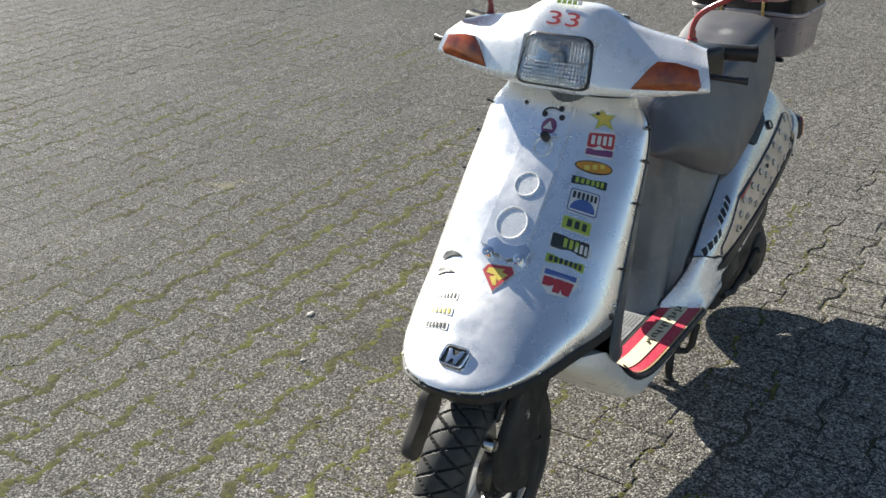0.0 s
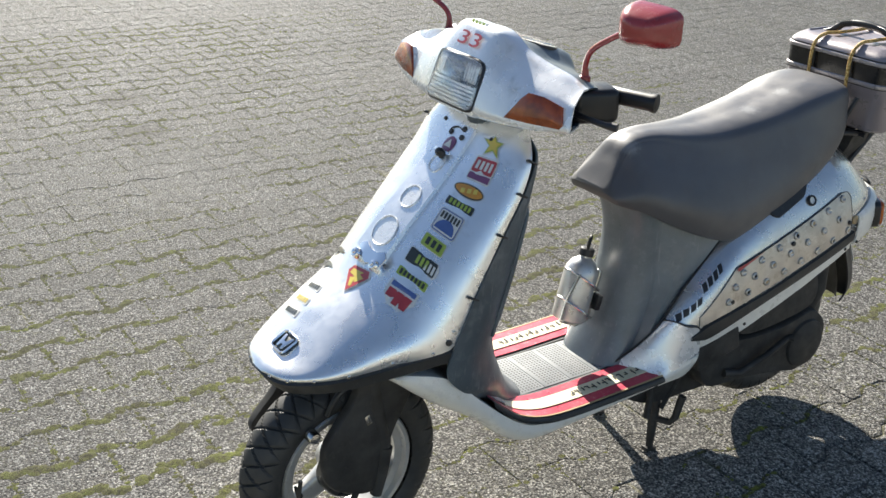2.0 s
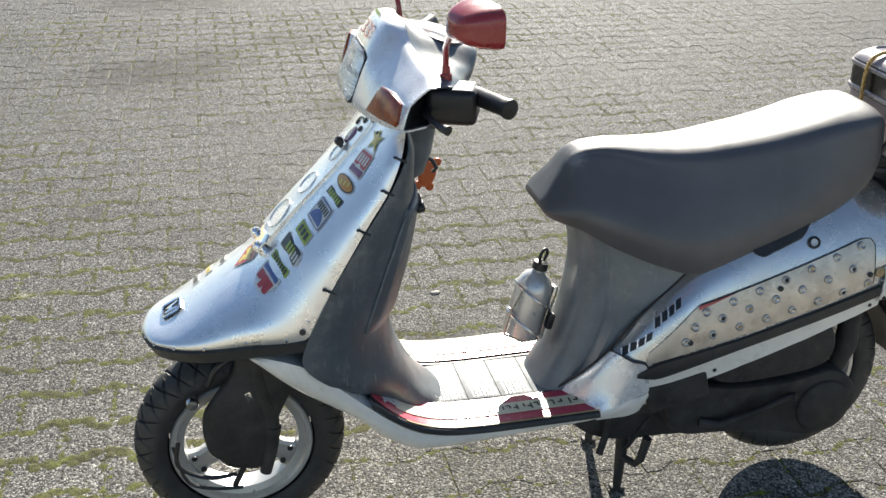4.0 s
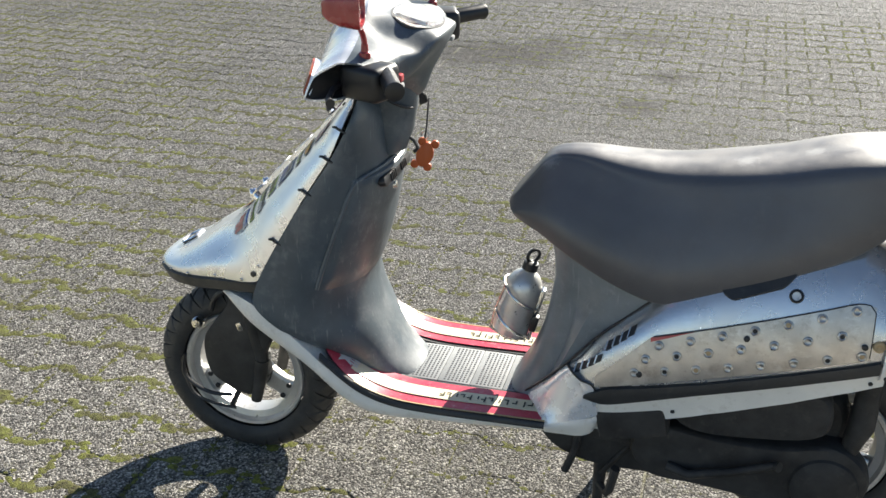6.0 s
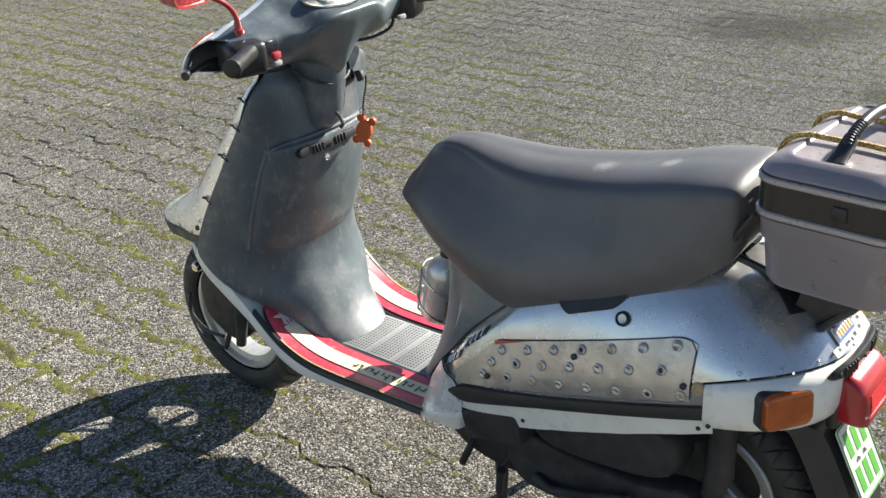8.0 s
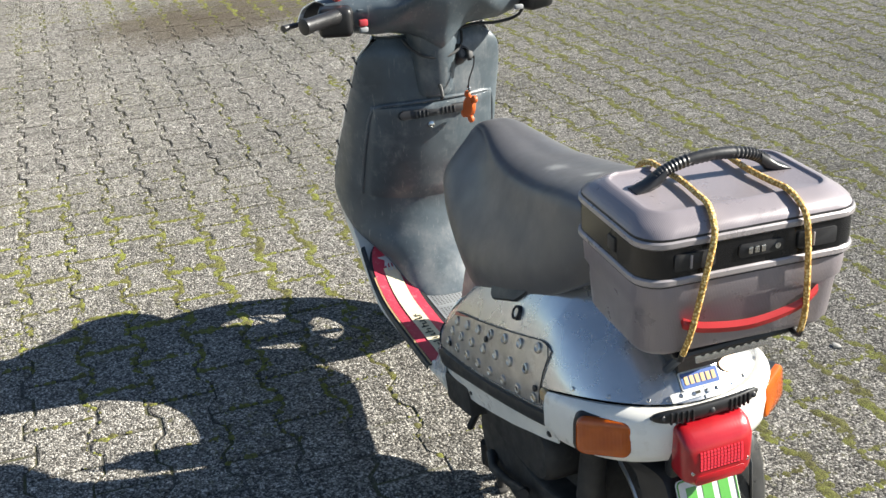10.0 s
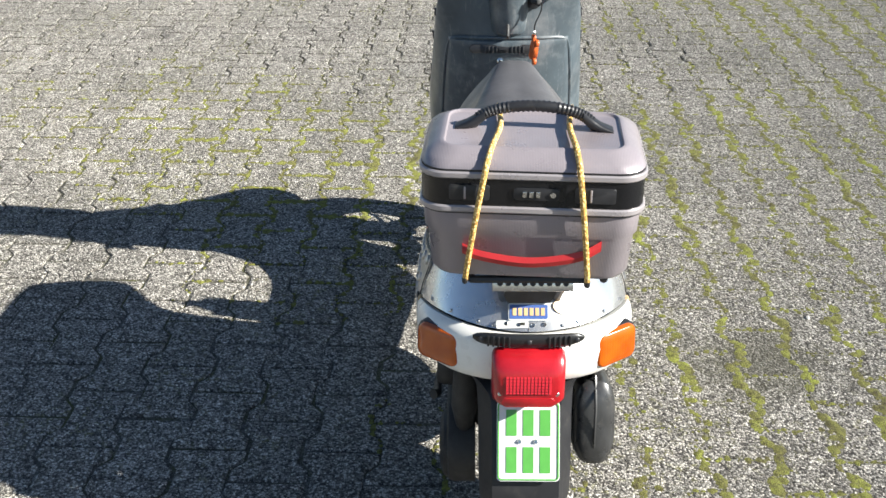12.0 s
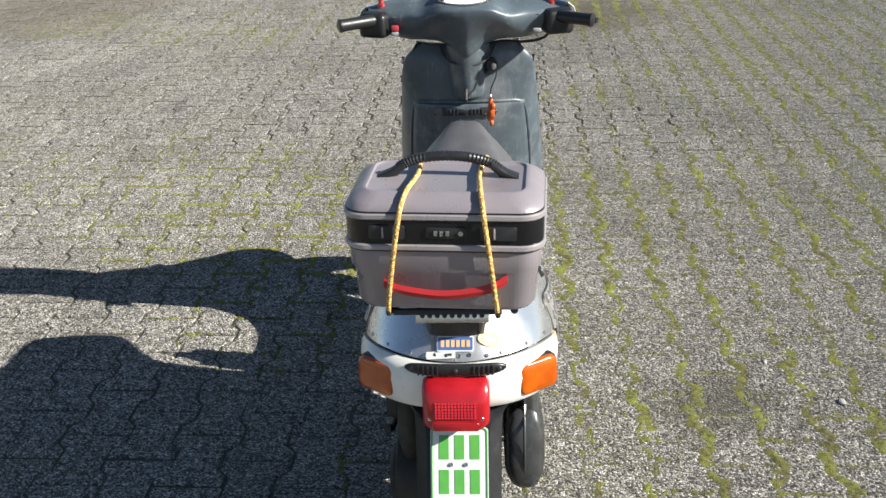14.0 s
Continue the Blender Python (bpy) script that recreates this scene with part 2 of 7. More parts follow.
def add_grid(bm, rows, wrap=False, cap=False, ends=False):
    """Faces between rows of points; wrap closes each row, ends caps the first and last, cap closes rows in a loop."""
    vs = [[bm.verts.new(p) for p in row] for row in rows]
    m = len(vs[0])
    for a, b in zip(vs, vs[1:] + ([vs[0]] if cap else [])):
        for j in range(m if wrap else m - 1):
            jj = (j + 1) % m
            bm.faces.new((a[j], a[jj], b[jj], b[j]))
    if ends:
        bm.faces.new(vs[0])
        bm.faces.new(vs[-1])
    return vs


def loft(rows, bm=None):
    bm = bm or bmesh.new()
    add_grid(bm, rows, wrap=True, ends=True)
    return bm


def sheet(rows, thick, bm=None, inside=None, per_point=False):
    """An open surface given thickness towards the inside, a point; the rows stay the outer skin."""
    bm = bm or bmesh.new()
    g = np.array([[tuple(p) for p in r] for r in rows], dtype=float)
    du, dv = np.gradient(g, axis=0), np.gradient(g, axis=1)
    n = np.cross(du, dv)
    n /= np.linalg.norm(n, axis=2, keepdims=True) + 1e-12
    ref = np.array(inside if inside is not None else g.reshape(-1, 3).mean(0))
    out = (n * (g - ref)).sum(2)
    n *= np.where(out < 0, -1.0, 1.0)[..., None] if inside is not None and per_point else (1.0 if out.sum() >= 0 else -1.0)
    q = g - n * thick
    a = [[bm.verts.new(p) for p in r] for r in g]
    b = [[bm.verts.new(p) for p in r] for r in q]
    h, w = len(a), len(a[0])
    for i in range(h - 1):
        for j in range(w - 1):
            bm.faces.new((a[i][j], a[i][j + 1], a[i + 1][j + 1], a[i + 1][j]))
            bm.faces.new((b[i][j], b[i + 1][j], b[i + 1][j + 1], b[i][j + 1]))
    rim = [(0, j) for j in range(w)] + [(i, w - 1) for i in range(1, h)] + [(h - 1, j) for j in range(w - 2, -1, -1)] + [(i, 0) for i in range(h - 2, 0, -1)]
    for (i, j), (k, m) in zip(rim, rim[1:] + rim[:1]):
        bm.faces.new((a[i][j], a[k][m], b[k][m], b[i][j]))
    return bm


def tube(points, radius, n=10, bm=None, closed=False, ring=None):
    """A round bar along points; radius may be a list."""
    bm = bm or bmesh.new()
    pts = [Vector(p) for p in points]
    rows, up = [], None
    for i, p in enumerate(pts):
        a, b = pts[i - 1] if i or closed else p, pts[(i + 1) % len(pts)] if i + 1 < len(pts) or closed else p
        d = (b - a).normalized()
        if up is None:
            up = d.orthogonal().normalized()
        up = (up - d * up.dot(d)).normalized()
        side = d.cross(up)
        r = radius[i] if isinstance(radius, (list, tuple)) else radius
        rows.append([p + (up * math.cos(q) + side * math.sin(q)) * r for q in (2 * math.pi * j / n for j in range(n))])
    add_grid(bm, rows, wrap=True, cap=closed, ends=not closed)
    return bm


def lathe(profile, n=48, axis="Y", centre=(0, 0, 0), bm=None, closed=False, arc=(0, 360)):
    """Turn a profile of (radius, height) about an axis."""
    bm = bm or bmesh.new()
    rows = []
    full = arc[1] - arc[0] >= 360
    for i in range(n if full else n + 1):
        q = radians(arc[0] + (arc[1] - arc[0]) * i / n)
        row = []
        for r, h in profile:
            a, b = r * math.cos(q), r * math.sin(q)
            v = {"X": (h, a, b), "Y": (a, h, b), "Z": (a, b, h)}[axis]
            row.append(Vector(v) + Vector(centre))
        rows.append(row)
    add_grid(bm, rows, wrap=closed, cap=full, ends=closed and not full)
    return bm


def block(size, m=None, bevel=0.003, segs=2, bm=None):
    """A box with rounded edges, centred on m."""
    b = bmesh.new()
    bmesh.ops.create_cube(b, size=1.0, matrix=Matrix.Diagonal((*size, 1)))
    if bevel:
        bmesh.ops.bevel(b, geom=b.edges[:], offset=min(bevel, min(size) * 0.45), segments=segs, profile=0.5, affect="EDGES")
    if m is not None:
        b.transform(m)
    if bm is None:
        return b
    return joined(bm, b)


def joined(bm, b):
    """Add b's geometry to bm."""
    vs = {v: bm.verts.new(v.co) for v in b.verts}
    for f in b.faces:
        bm.faces.new([vs[v] for v in f.verts])
    b.free()
    return bm


def prism(outline, depth, m=None, bevel=0.002, bm=None):
    """A flat outline in xy, given depth along z about its middle, edges rounded."""
    b = bmesh.new()
    lo = [b.verts.new((x, y, -depth / 2)) for x, y in outline]
    hi = [b.verts.new((x, y, depth / 2)) for x, y in outline]
    n = len(outline)
    b.faces.new(lo[::-1])
    b.faces.new(hi)
    for i in range(n):
        b.faces.new((lo[i], lo[(i + 1) % n], hi[(i + 1) % n], hi[i]))
    if bevel:
        es = [e for e in b.edges if abs(e.verts[0].co.z - e.verts[1].co.z) < 1e-6]
        bmesh.ops.bevel(b, geom=es, offset=bevel, segments=2, profile=0.5, affect="EDGES")
    if m is not None:
        b.transform(m)
    return joined(bm, b) if bm is not None else b


def rounded(w, h, r, n=5):
    """A rectangle's outline with round corners."""
    out = []
    for cx, cy, a in ((w / 2 - r, h / 2 - r, 0), (-w / 2 + r, h / 2 - r, 90), (-w / 2 + r, -h / 2 + r, 180), (w / 2 - r, -h / 2 + r, 270)):
        out += [(cx + r * math.cos(radians(a + 90 * i / n)), cy + r * math.sin(radians(a + 90 * i / n))) for i in range(n + 1)]
    return out


def oval(w, h, n=28):
    return [(w / 2 * math.cos(2 * math.pi * i / n), h / 2 * math.sin(2 * math.pi * i / n)) for i in range(n)]


def facing(p, normal, up=(0, 0, 1), spin=0.0):
    """A pose at p whose z points along normal and whose y leans to up."""
    z = Vector(normal).normalized()
    x = Vector(up).cross(z).normalized()
    y = z.cross(x)
    m = Matrix((x, y, z)).transposed().to_4x4()
    return Matrix.Translation(p) @ m @ Matrix.Rotation(radians(spin), 4, "Z")


def screw(parent, p, normal, r=0.0045, h=0.003, mat=None, name="screw"):
    bm = lathe([(0, h), (r * 0.7, h), (r, h * 0.5), (r, -0.002)], 10, "Z")
    bm.transform(facing(p, normal))
    return part(name, bm, mat or M_STEEL, parent)

# ---- ground ----
GX, GY = 0.2135, 0.1435          # paver pitch along and across its row
k = Mat("exposed_aggregate_concrete", (0.25, 0.24, 0.225), 0.78, 0.0, Diffuse_Roughness=1.0, Specular_IOR_Level=0.20).world_space()
warp = k.nt.nodes.new("ShaderNodeVectorMath")
wob = k.nt.nodes.new("ShaderNodeTexNoise")
wob.inputs["Scale"].default_value = 260
k.link(k.co, wob.inputs["Vector"])
warp.operation = "MULTIPLY_ADD"
warp.inputs[1].default_value = (0.006, 0.006, 0.006)
k.link(wob.outputs["Color"], warp.inputs[0])
k.link(k.co, warp.inputs[2])
flat_co = k.co
k.co = warp.outputs[0]
stone = k.cells(215, "Color")
gap = k.cells(215, "Distance")
k.co = flat_co
grit = k.ramp(stone, [(0.18, (0.070, 0.066, 0.062)), (0.36, (0.215, 0.205, 0.189)), (0.60, (0.42, 0.400, 0.366)), (0.82, (0.72, 0.695, 0.650))])
# crevices between the stones darkened, their shade put into the colour
grit = k.mix(k.ramp(gap, [(0.42, 0.0), (0.72, 0.75)]), grit, (0.05, 0.043, 0.038))
fine = k.ramp(k.noise(900, 3, 0.7), [(0.3, 0.62), (0.7, 1.30)])
col = k.mix(1.0, grit, fine, "MULTIPLY")
col = k.mix(1.0, col, k.ramp(k.noise(75, 5, 0.75), [(0.34, 0.62), (0.66, 1.42)]), "MULTIPLY")
col = k.mix(1.0, col, k.ramp(k.noise(27, 5, 0.75), [(0.36, 0.70), (0.64, 1.34)]), "MULTIPLY")
info = k.nt.nodes.new("ShaderNodeObjectInfo")
island = k.nt.nodes.new("ShaderNodeNewGeometry")
shift = k.mix(0.5, k.ramp(info.outputs["Random"], [(0, 0.86), (1, 1.12)]), k.ramp(island.outputs["Random Per Island"], [(0, 0.80), (1, 1.14)]))
col = k.mix(1.0, col, shift, "MULTIPLY")
col = k.mix(1.0, col, k.ramp(k.noise(1.1, 5, 0.6), [(0.3, (0.80, 0.79, 0.76)), (0.7, (1.08, 1.06, 1.03))]), "MULTIPLY")
col = k.mix(k.ramp(k.noise(3.3, 8, 0.75), [(0.60, 0.0), (0.74, 0.45)]), col, (0.105, 0.098, 0.070))
col = k.mix(k.ramp(k.noise(2.0, 6, 0.7, (1.3, 1, 1)), [(0.63, 0.0), (0.70, 0.6)]), col, (0.06, 0.055, 0.05))
tint = k.mix(1.0, k.ramp(k.noise(38, 6, 0.75), [(0.54, 0.0), (0.64, 0.7)]), k.ramp(k.noise(1.4, 3), [(0.45, 0.0), (0.62, 1.0)]), "MULTIPLY")
col = k.mix(tint, col, (0.21, 0.205, 0.055))
OIL, EARTH = (0.045, 0.040, 0.034), (0.11, 0.085, 0.055)
for centre, radius, strength, dirt in (((1.45, -3.62, 0), 0.30, 0.75, OIL), ((1.18, -3.66, 0), 0.26, 0.80, OIL), ((1.02, -3.92, 0), 0.24, 0.65, OIL), ((0.385, -3.42, 0), 0.13, 0.85, OIL), ((0.475, -2.88, 0), 0.12, 0.85, OIL),
                                      ((1.31, -5.58, 0), 0.50, 0.75, OIL), ((0.58, -4.20, 0), 0.22, 0.6, OIL), ((0.42, -0.60, 0), 0.16, 0.6, (0.075, 0.070, 0.045)), ((5.20, 0.02, 0), 0.55, 0.8, EARTH), ((5.50, -0.55, 0), 0.60, 0.7, EARTH), ((5.9, 3.3, 0), 0.9, 0.5, EARTH)):
    col = k.mix(k.spot(centre, radius, strength), col, dirt)
k.base(col).rough(k.ramp(k.noise(300, 3), [(0.3, 0.6), (0.7, 0.9)]))
k.bump(k.ramp(gap, [(0.25, 1.0), (0.75, 0.0)]), 1.0, 0.0035).bump(k.noise(700, 4), 0.5, 0.0015)
M_PAVER = k

k = Mat("joint_sand_and_soil", (0.06, 0.055, 0.03), 0.95, 0.0, Specular_IOR_Level=0.2).world_space()
# washed-in grit fills most joints; dark soil lies bare along the older rows
fill = k.ramp(k.cells(230, "Color"), [(0.18, (0.05, 0.048, 0.044)), (0.40, (0.15, 0.145, 0.13)), (0.66, (0.26, 0.25, 0.225)), (0.86, (0.44, 0.43, 0.40))])
fill = k.mix(k.ramp(k.noise(5.5, 6, 0.7), [(0.44, 0.0), (0.60, 0.6)]), fill, (0.15, 0.145, 0.060))
soil = k.ramp(k.noise(5.5, 6, 0.7), [(0.35, (0.085, 0.080, 0.068)), (0.50, (0.052, 0.048, 0.036)), (0.66, (0.090, 0.092, 0.030))])
sep = k.nt.nodes.new("ShaderNodeSeparateXYZ")
k.link(k.co, sep.inputs[0])
row_y = k.nt.nodes.new("ShaderNodeMath")
row_y.operation = "MULTIPLY_ADD"
k.link(sep.outputs["Y"], row_y.inputs[0])
row_y.inputs[1].default_value, row_y.inputs[2].default_value = 0.2, 0.6
bare = k.ramp(row_y.outputs[0], [(0.16, 0.45), (0.34, 0.12), (0.58, 0.10), (0.70, 0.80)])
row_x = k.nt.nodes.new("ShaderNodeMath")
row_x.operation = "MULTIPLY"
k.link(sep.outputs["X"], row_x.inputs[0])
row_x.inputs[1].default_value = 0.2
bare = k.mix(1.0, bare, k.ramp(row_x.outputs[0], [(0.42, 0.0), (0.52, 1.0)]), "LIGHTEN")
bare = k.mix(1.0, bare, k.ramp(k.noise(2.6, 5, 0.7), [(0.34, 0.45), (0.52, 1.0)]), "MULTIPLY")
col = k.mix(bare, fill, soil)
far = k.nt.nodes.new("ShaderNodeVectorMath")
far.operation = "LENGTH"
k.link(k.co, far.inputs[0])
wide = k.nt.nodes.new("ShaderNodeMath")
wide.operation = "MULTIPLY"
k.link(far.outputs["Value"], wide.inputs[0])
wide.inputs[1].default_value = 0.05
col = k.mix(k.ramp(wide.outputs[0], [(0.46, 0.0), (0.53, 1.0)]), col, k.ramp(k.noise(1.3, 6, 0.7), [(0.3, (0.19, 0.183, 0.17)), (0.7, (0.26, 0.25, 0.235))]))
k.base(k.mix(1.0, col, k.ramp(k.noise(420, 4), [(0.3, 0.45), (0.7, 1.6)]), "MULTIPLY")).bump(k.noise(350, 5), 1.0, 0.004)
M_JOINT = k
k = Mat("moss", (0.16, 0.18, 0.03), 0.95, 0.0, Diffuse_Roughness=1.0).world_space()
col = k.ramp(k.noise(9, 5, 0.7), [(0.30, (0.105, 0.090, 0.040)), (0.44, (0.150, 0.142, 0.040)), (0.62, (0.225, 0.235, 0.045))])
col = k.mix(1.0, col, k.ramp(k.noise(60, 5, 0.75), [(0.36, (0.42, 0.38, 0.42)), (0.50, (1.0, 1.0, 1.0)), (0.66, (1.30, 1.42, 0.95))]), "MULTIPLY")
k.base(k.mix(1.0, col, k.ramp(k.noise(420, 4), [(0.3, 0.35), (0.7, 1.6)]), "MULTIPLY")).bump(k.noise(600, 4), 1.0, 0.003)
M_MOSS = k
k = worn("worn_white_road_paint", (0.72, 0.71, 0.67), 0.6, 0.0, 0.08, 0.3, (0.4, 0.38, 0.34), 20)
M_LINE = k

bm = bmesh.new()
R = 400.0
BED_X, BED_Y = (-R, -8.0, -3.0, 0.0, 2.1, 2.5, 8.0, R), (-R, -9.0, -3.6, -3.1, -0.2, 0.35, 4.0, 9.0, R)
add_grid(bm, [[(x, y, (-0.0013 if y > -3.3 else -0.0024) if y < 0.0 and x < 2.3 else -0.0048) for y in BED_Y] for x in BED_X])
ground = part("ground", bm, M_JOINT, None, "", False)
tagged(ground, "sand, grit and dark soil bed under the pavers", "ground", kind="structure")


def paver_outline(grow=0.0):
    """Outline of an interlocking double-T paver about its middle: long sides step in and out."""
    hx, w, s = GX / 2 - 0.0020 + grow, GY / 2 - 0.0020 + grow, 0.0135
    q = GX / 4
    return [(-hx, -w - s), (-q - 0.016, -w - s), (-q + 0.016, -w + s), (q - 0.016, -w + s), (q + 0.016, -w - s), (hx, -w - s),
            (hx, w + s), (q + 0.016, w + s), (q - 0.016, w - s), (-q + 0.016, w - s), (-q - 0.016, w + s), (-hx, w + s)]


def paver_geometry(wear):
    """A paver whose upper edge is worn back by wear."""
    top, rim, foot = paver_outline(-0.0032 - wear), paver_outline(-0.0004 - 0.4 * wear), paver_outline(-0.2 * wear)
    n = len(top)
    pts = [(x, y, 0.0) for x, y in top] + [(x, y, -0.0011 - 0.3 * wear) for x, y in rim] + [(x, y, -0.03) for x, y in foot]
    fs = [tuple(range(n))]
    for k0 in (0, n):
        fs += [(k0 + i, k0 + n + i, k0 + n + (i + 1) % n, k0 + (i + 1) % n) for i in range(n)]
    return pts, fs


TIGHT_PTS, PAVER_FACES = paver_geometry(-0.0012)
WORN_PTS = paver_geometry(0.0040)[0]
SOFT_PTS = paver_geometry(0.0012)[0]


def paver_places():
    for row in range(-78, 58):
        y = -0.637 + row * GY
        for c in range(-34, 52):
            x = 0.470 + (c + 0.5 * (row % 2)) * GX
            yield x, y


def edge_share(x, y):
    """Rows at the far edge keep a clean limit."""
    return -6.5 < x < 10.5 and -11.0 < y < 7.0

# ---- scooter ----
scooter = thing("scooter", "silver and white motor scooter with grey legshield on its centre stand", "scooter", pose(0, 0.0, 0, -0.5, 0, 0.5))

# front shield: edge and ridge keys from the nose to the top
SHIELD_EDGE = [(1.187, 0.025, 0.467), (1.166, 0.077, 0.469), (1.098, 0.128, 0.479), (1.000, 0.163, 0.498), (0.904, 0.190, 0.515),
               (0.857, 0.186, 0.600), (0.795, 0.178, 0.705), (0.752, 0.172, 0.773), (0.728, 0.163, 0.829), (0.716, 0.138, 0.868)]
SHIELD_RIDGE = [(1.192, 0.470), (1.178, 0.481), (1.133, 0.500), (1.063, 0.547), (0.983, 0.603), (0.905, 0.688), (0.838, 0.756), (0.798, 0.799), (0.771, 0.829), (0.753, 0.851)]


def shield(s, u, lift=0.0):
    """Point of the shield's skin, s from nose 0 to top 9, u across -1 .. 1."""
    ex, ey, ez = spline(SHIELD_EDGE, s)
    cx, cz = spline(SHIELD_RIDGE, s)
    q = abs(u) * math.pi / 2
    n = 2.0 / 2.3
    a, b = math.sin(q) ** n, max(0.0, math.cos(q)) ** n
    p = Vector((ex + (cx - ex) * b, math.copysign(ey * a, u), ez + (cz - ez) * b))
    if lift:
        p += shield_normal(s, u) * lift
    return p


def shield_normal(s, u):
    e = 0.02
    du = shield(s, min(u + e, 0.98)) - shield(s, max(u - e, -0.98))
    ds = shield(min(s + e, 9), u) - shield(max(s - e, 0), u)
    n = ds.cross(du).normalized()
    return n if n.dot(shield(s, u) - Vector((0.78, 0.0, 0.48))) > 0 else -n


rows = [[shield(9 * i / 54, -1 + 2 * j / 40) for j in range(41)] for i in range(55)]
front_shield = part("front_shield", sheet(rows, 0.003, None, (0.85, 0, 0.45)), M_ALU, scooter, "polished aluminium front shield")

# dark trim band under the shield's lower edge
keys = SHIELD_EDGE[:5]
edge = [(x, -y, z) for x, y, z in reversed(smooth_path(keys, 24))] + smooth_path(keys, 24)
rows = []
for i, (x, y, z) in enumerate(edge):
    t = abs(i - 23.5) / 23.5
    inx = 0.010 * (1 - t)
    sy = math.copysign(1, y)
    rows.append([(x - 0.004, y * 0.985, z + 0.004), (x + 0.004 * (1 - t), y + sy * 0.004, z - 0.004), (x - inx, y + sy * 0.002, z - 0.024), (x - 0.03 * (1 - t), y * 0.93, z - 0.032)])
part("lower_trim", sheet(rows, 0.006, None, (0.9, 0, 0.45)), M_STRIP, scooter, "dark rubber trim under the shield")

# under-nose shell closes the front from below
rows = []
for x, y, z in smooth_path(keys, 14):
    rows.append([(x - 0.02, y * 0.95 * v, z - 0.024 + 0.02 * (1 - v * v)) for v in [-1 + 2 * j / 8 for j in range(9)]])
part("nose_underside", sheet(rows, 0.004, None, (1.0, 0, 1.0)), M_BLACK, scooter)

# centre plate with punched holes on the shield
def strip_point(s, u, lift):
    c = shield(s, 0.0)
    n = shield_normal(s, 0.0)
    return Vector((c.x, u, c.z)) + n * lift


PLATE_HOLES = [(4.80, 0.0, 0.032), (5.55, 0.0, 0.025), (6.62, 0.002, 0.020)]
bm = bmesh.new()
rows = []
for i in range(60):
    s = 4.38 + (9 - 4.38) * i / 59
    w = 0.047 - 0.010 * (s - 4) / 5
    rows.append([strip_point(s, u * w - 0.008, lift) for u, lift in ((-1.02, -0.008), (-1, 0.0065), (-0.6, 0.0075), (-0.2, 0.0080), (0.2, 0.0080), (0.6, 0.0075), (1, 0.0065), (1.02, -0.008))])
centre_plate = part("centre_plate", sheet(rows, 0.002, None, (0.8, 0, 0.5)), M_ALU, front_shield, "raised aluminium plate with round holes")
for s, y, r in PLATE_HOLES:
    c, n = strip_point(s, y - 0.006, 0.0086), shield_normal(s, 0.0)
    bm = lathe([(r, -0.001), (r, 0.0010), (r - 0.002, 0.0012), (r - 0.004, -0.0006), (0, -0.0006)], 36, "Z")
    bm.transform(facing(c, n, (1, 0, 0)))
    part("punched_hole", bm, M_SILVER, centre_plate)
# bracket with two chrome bolts at the plate's foot
c, n = strip_point(4.34, 0.006, 0.010), shield_normal(4.34, 0.0)
bm = prism([(-0.045, 0.012), (-0.03, 0.022), (-0.012, 0.012), (0.012, 0.012), (0.03, 0.022), (0.045, 0.012), (0.04, -0.014), (0.02, -0.006), (0.0, -0.016), (-0.02, -0.006), (-0.04, -0.014)],
           0.004, facing(c, n, (-1, 0, 0.8)), 0.001)
bracket = part("plate_bracket", bm, M_CHROME, front_shield, "cut chrome bracket with bolts")
for y in (-0.03, 0.034):
    p = strip_point(4.26, y, 0.010)
    bm = lathe([(0, 0.012), (0.004, 0.012), (0.0045, 0.009), (0.009, 0.008), (0.011, 0.003), (0.011, -0.012)], 14, "Z")
    bm.transform(facing(p, n))
    part("bolt", bm, M_CHROME, bracket)
# rosette bolts and round badge at the plate's top
for s, y in ((8.16, -0.024), (8.10, 0.012), (8.62, 0.006)):
    bm = lathe([(0, 0.002), (0.005, 0.0015), (0.006, -0.002)], 12, "Z")
    bm.transform(facing(strip_point(s, y, 0.009), shield_normal(s, 0)))
    part("plug", bm, M_BLACK, centre_plate)
bm = tube([strip_point(8.20 + 0.40 * math.sin(q), -0.010 + 0.020 * math.cos(q) * 0.9, 0.0095) for q in [0.9 + 0.22 * i for i in range(12)]], 0.0014, 6)
part("curl_mark", bm, M_BLACK, centre_plate)
bm = prism(oval(0.03, 0.034), 0.002, facing(strip_point(7.5, -0.007, 0.009), shield_normal(7.5, 0), (-1, 0, 1)), 0.0005)
badge = part("round_badge", bm, V_PURPLE, centre_plate, "dark purple oval badge")
bm = prism([(0, 0.010), (0.010, -0.006), (-0.010, -0.006)], 0.002, facing(strip_point(7.5, -0.007, 0.0102), shield_normal(7.5, 0), (-1, 0, 1)), 0)
part("badge_mark", bm, V_WHITE, badge)
bm = prism([(-0.024, 0.004), (0.0, 0.001), (0.024, 0.004), (0.024, -0.002), (0.0, -0.005), (-0.024, -0.002)], 0.004, facing(strip_point(7.08, -0.006, 0.013), shield_normal(7.1, 0), (-1, 0, 1)), 0.001)
latch = part("wing_latch", bm, M_CHROME, centre_plate)
bm = lathe([(0, 0.014), (0.006, 0.013), (0.0085, 0.008), (0.0085, -0.004)], 16, "Z")
bm.transform(facing(strip_point(6.98, -0.004, 0.012), shield_normal(7.0, 0)))
part("knob", bm, M_BLACK, latch)

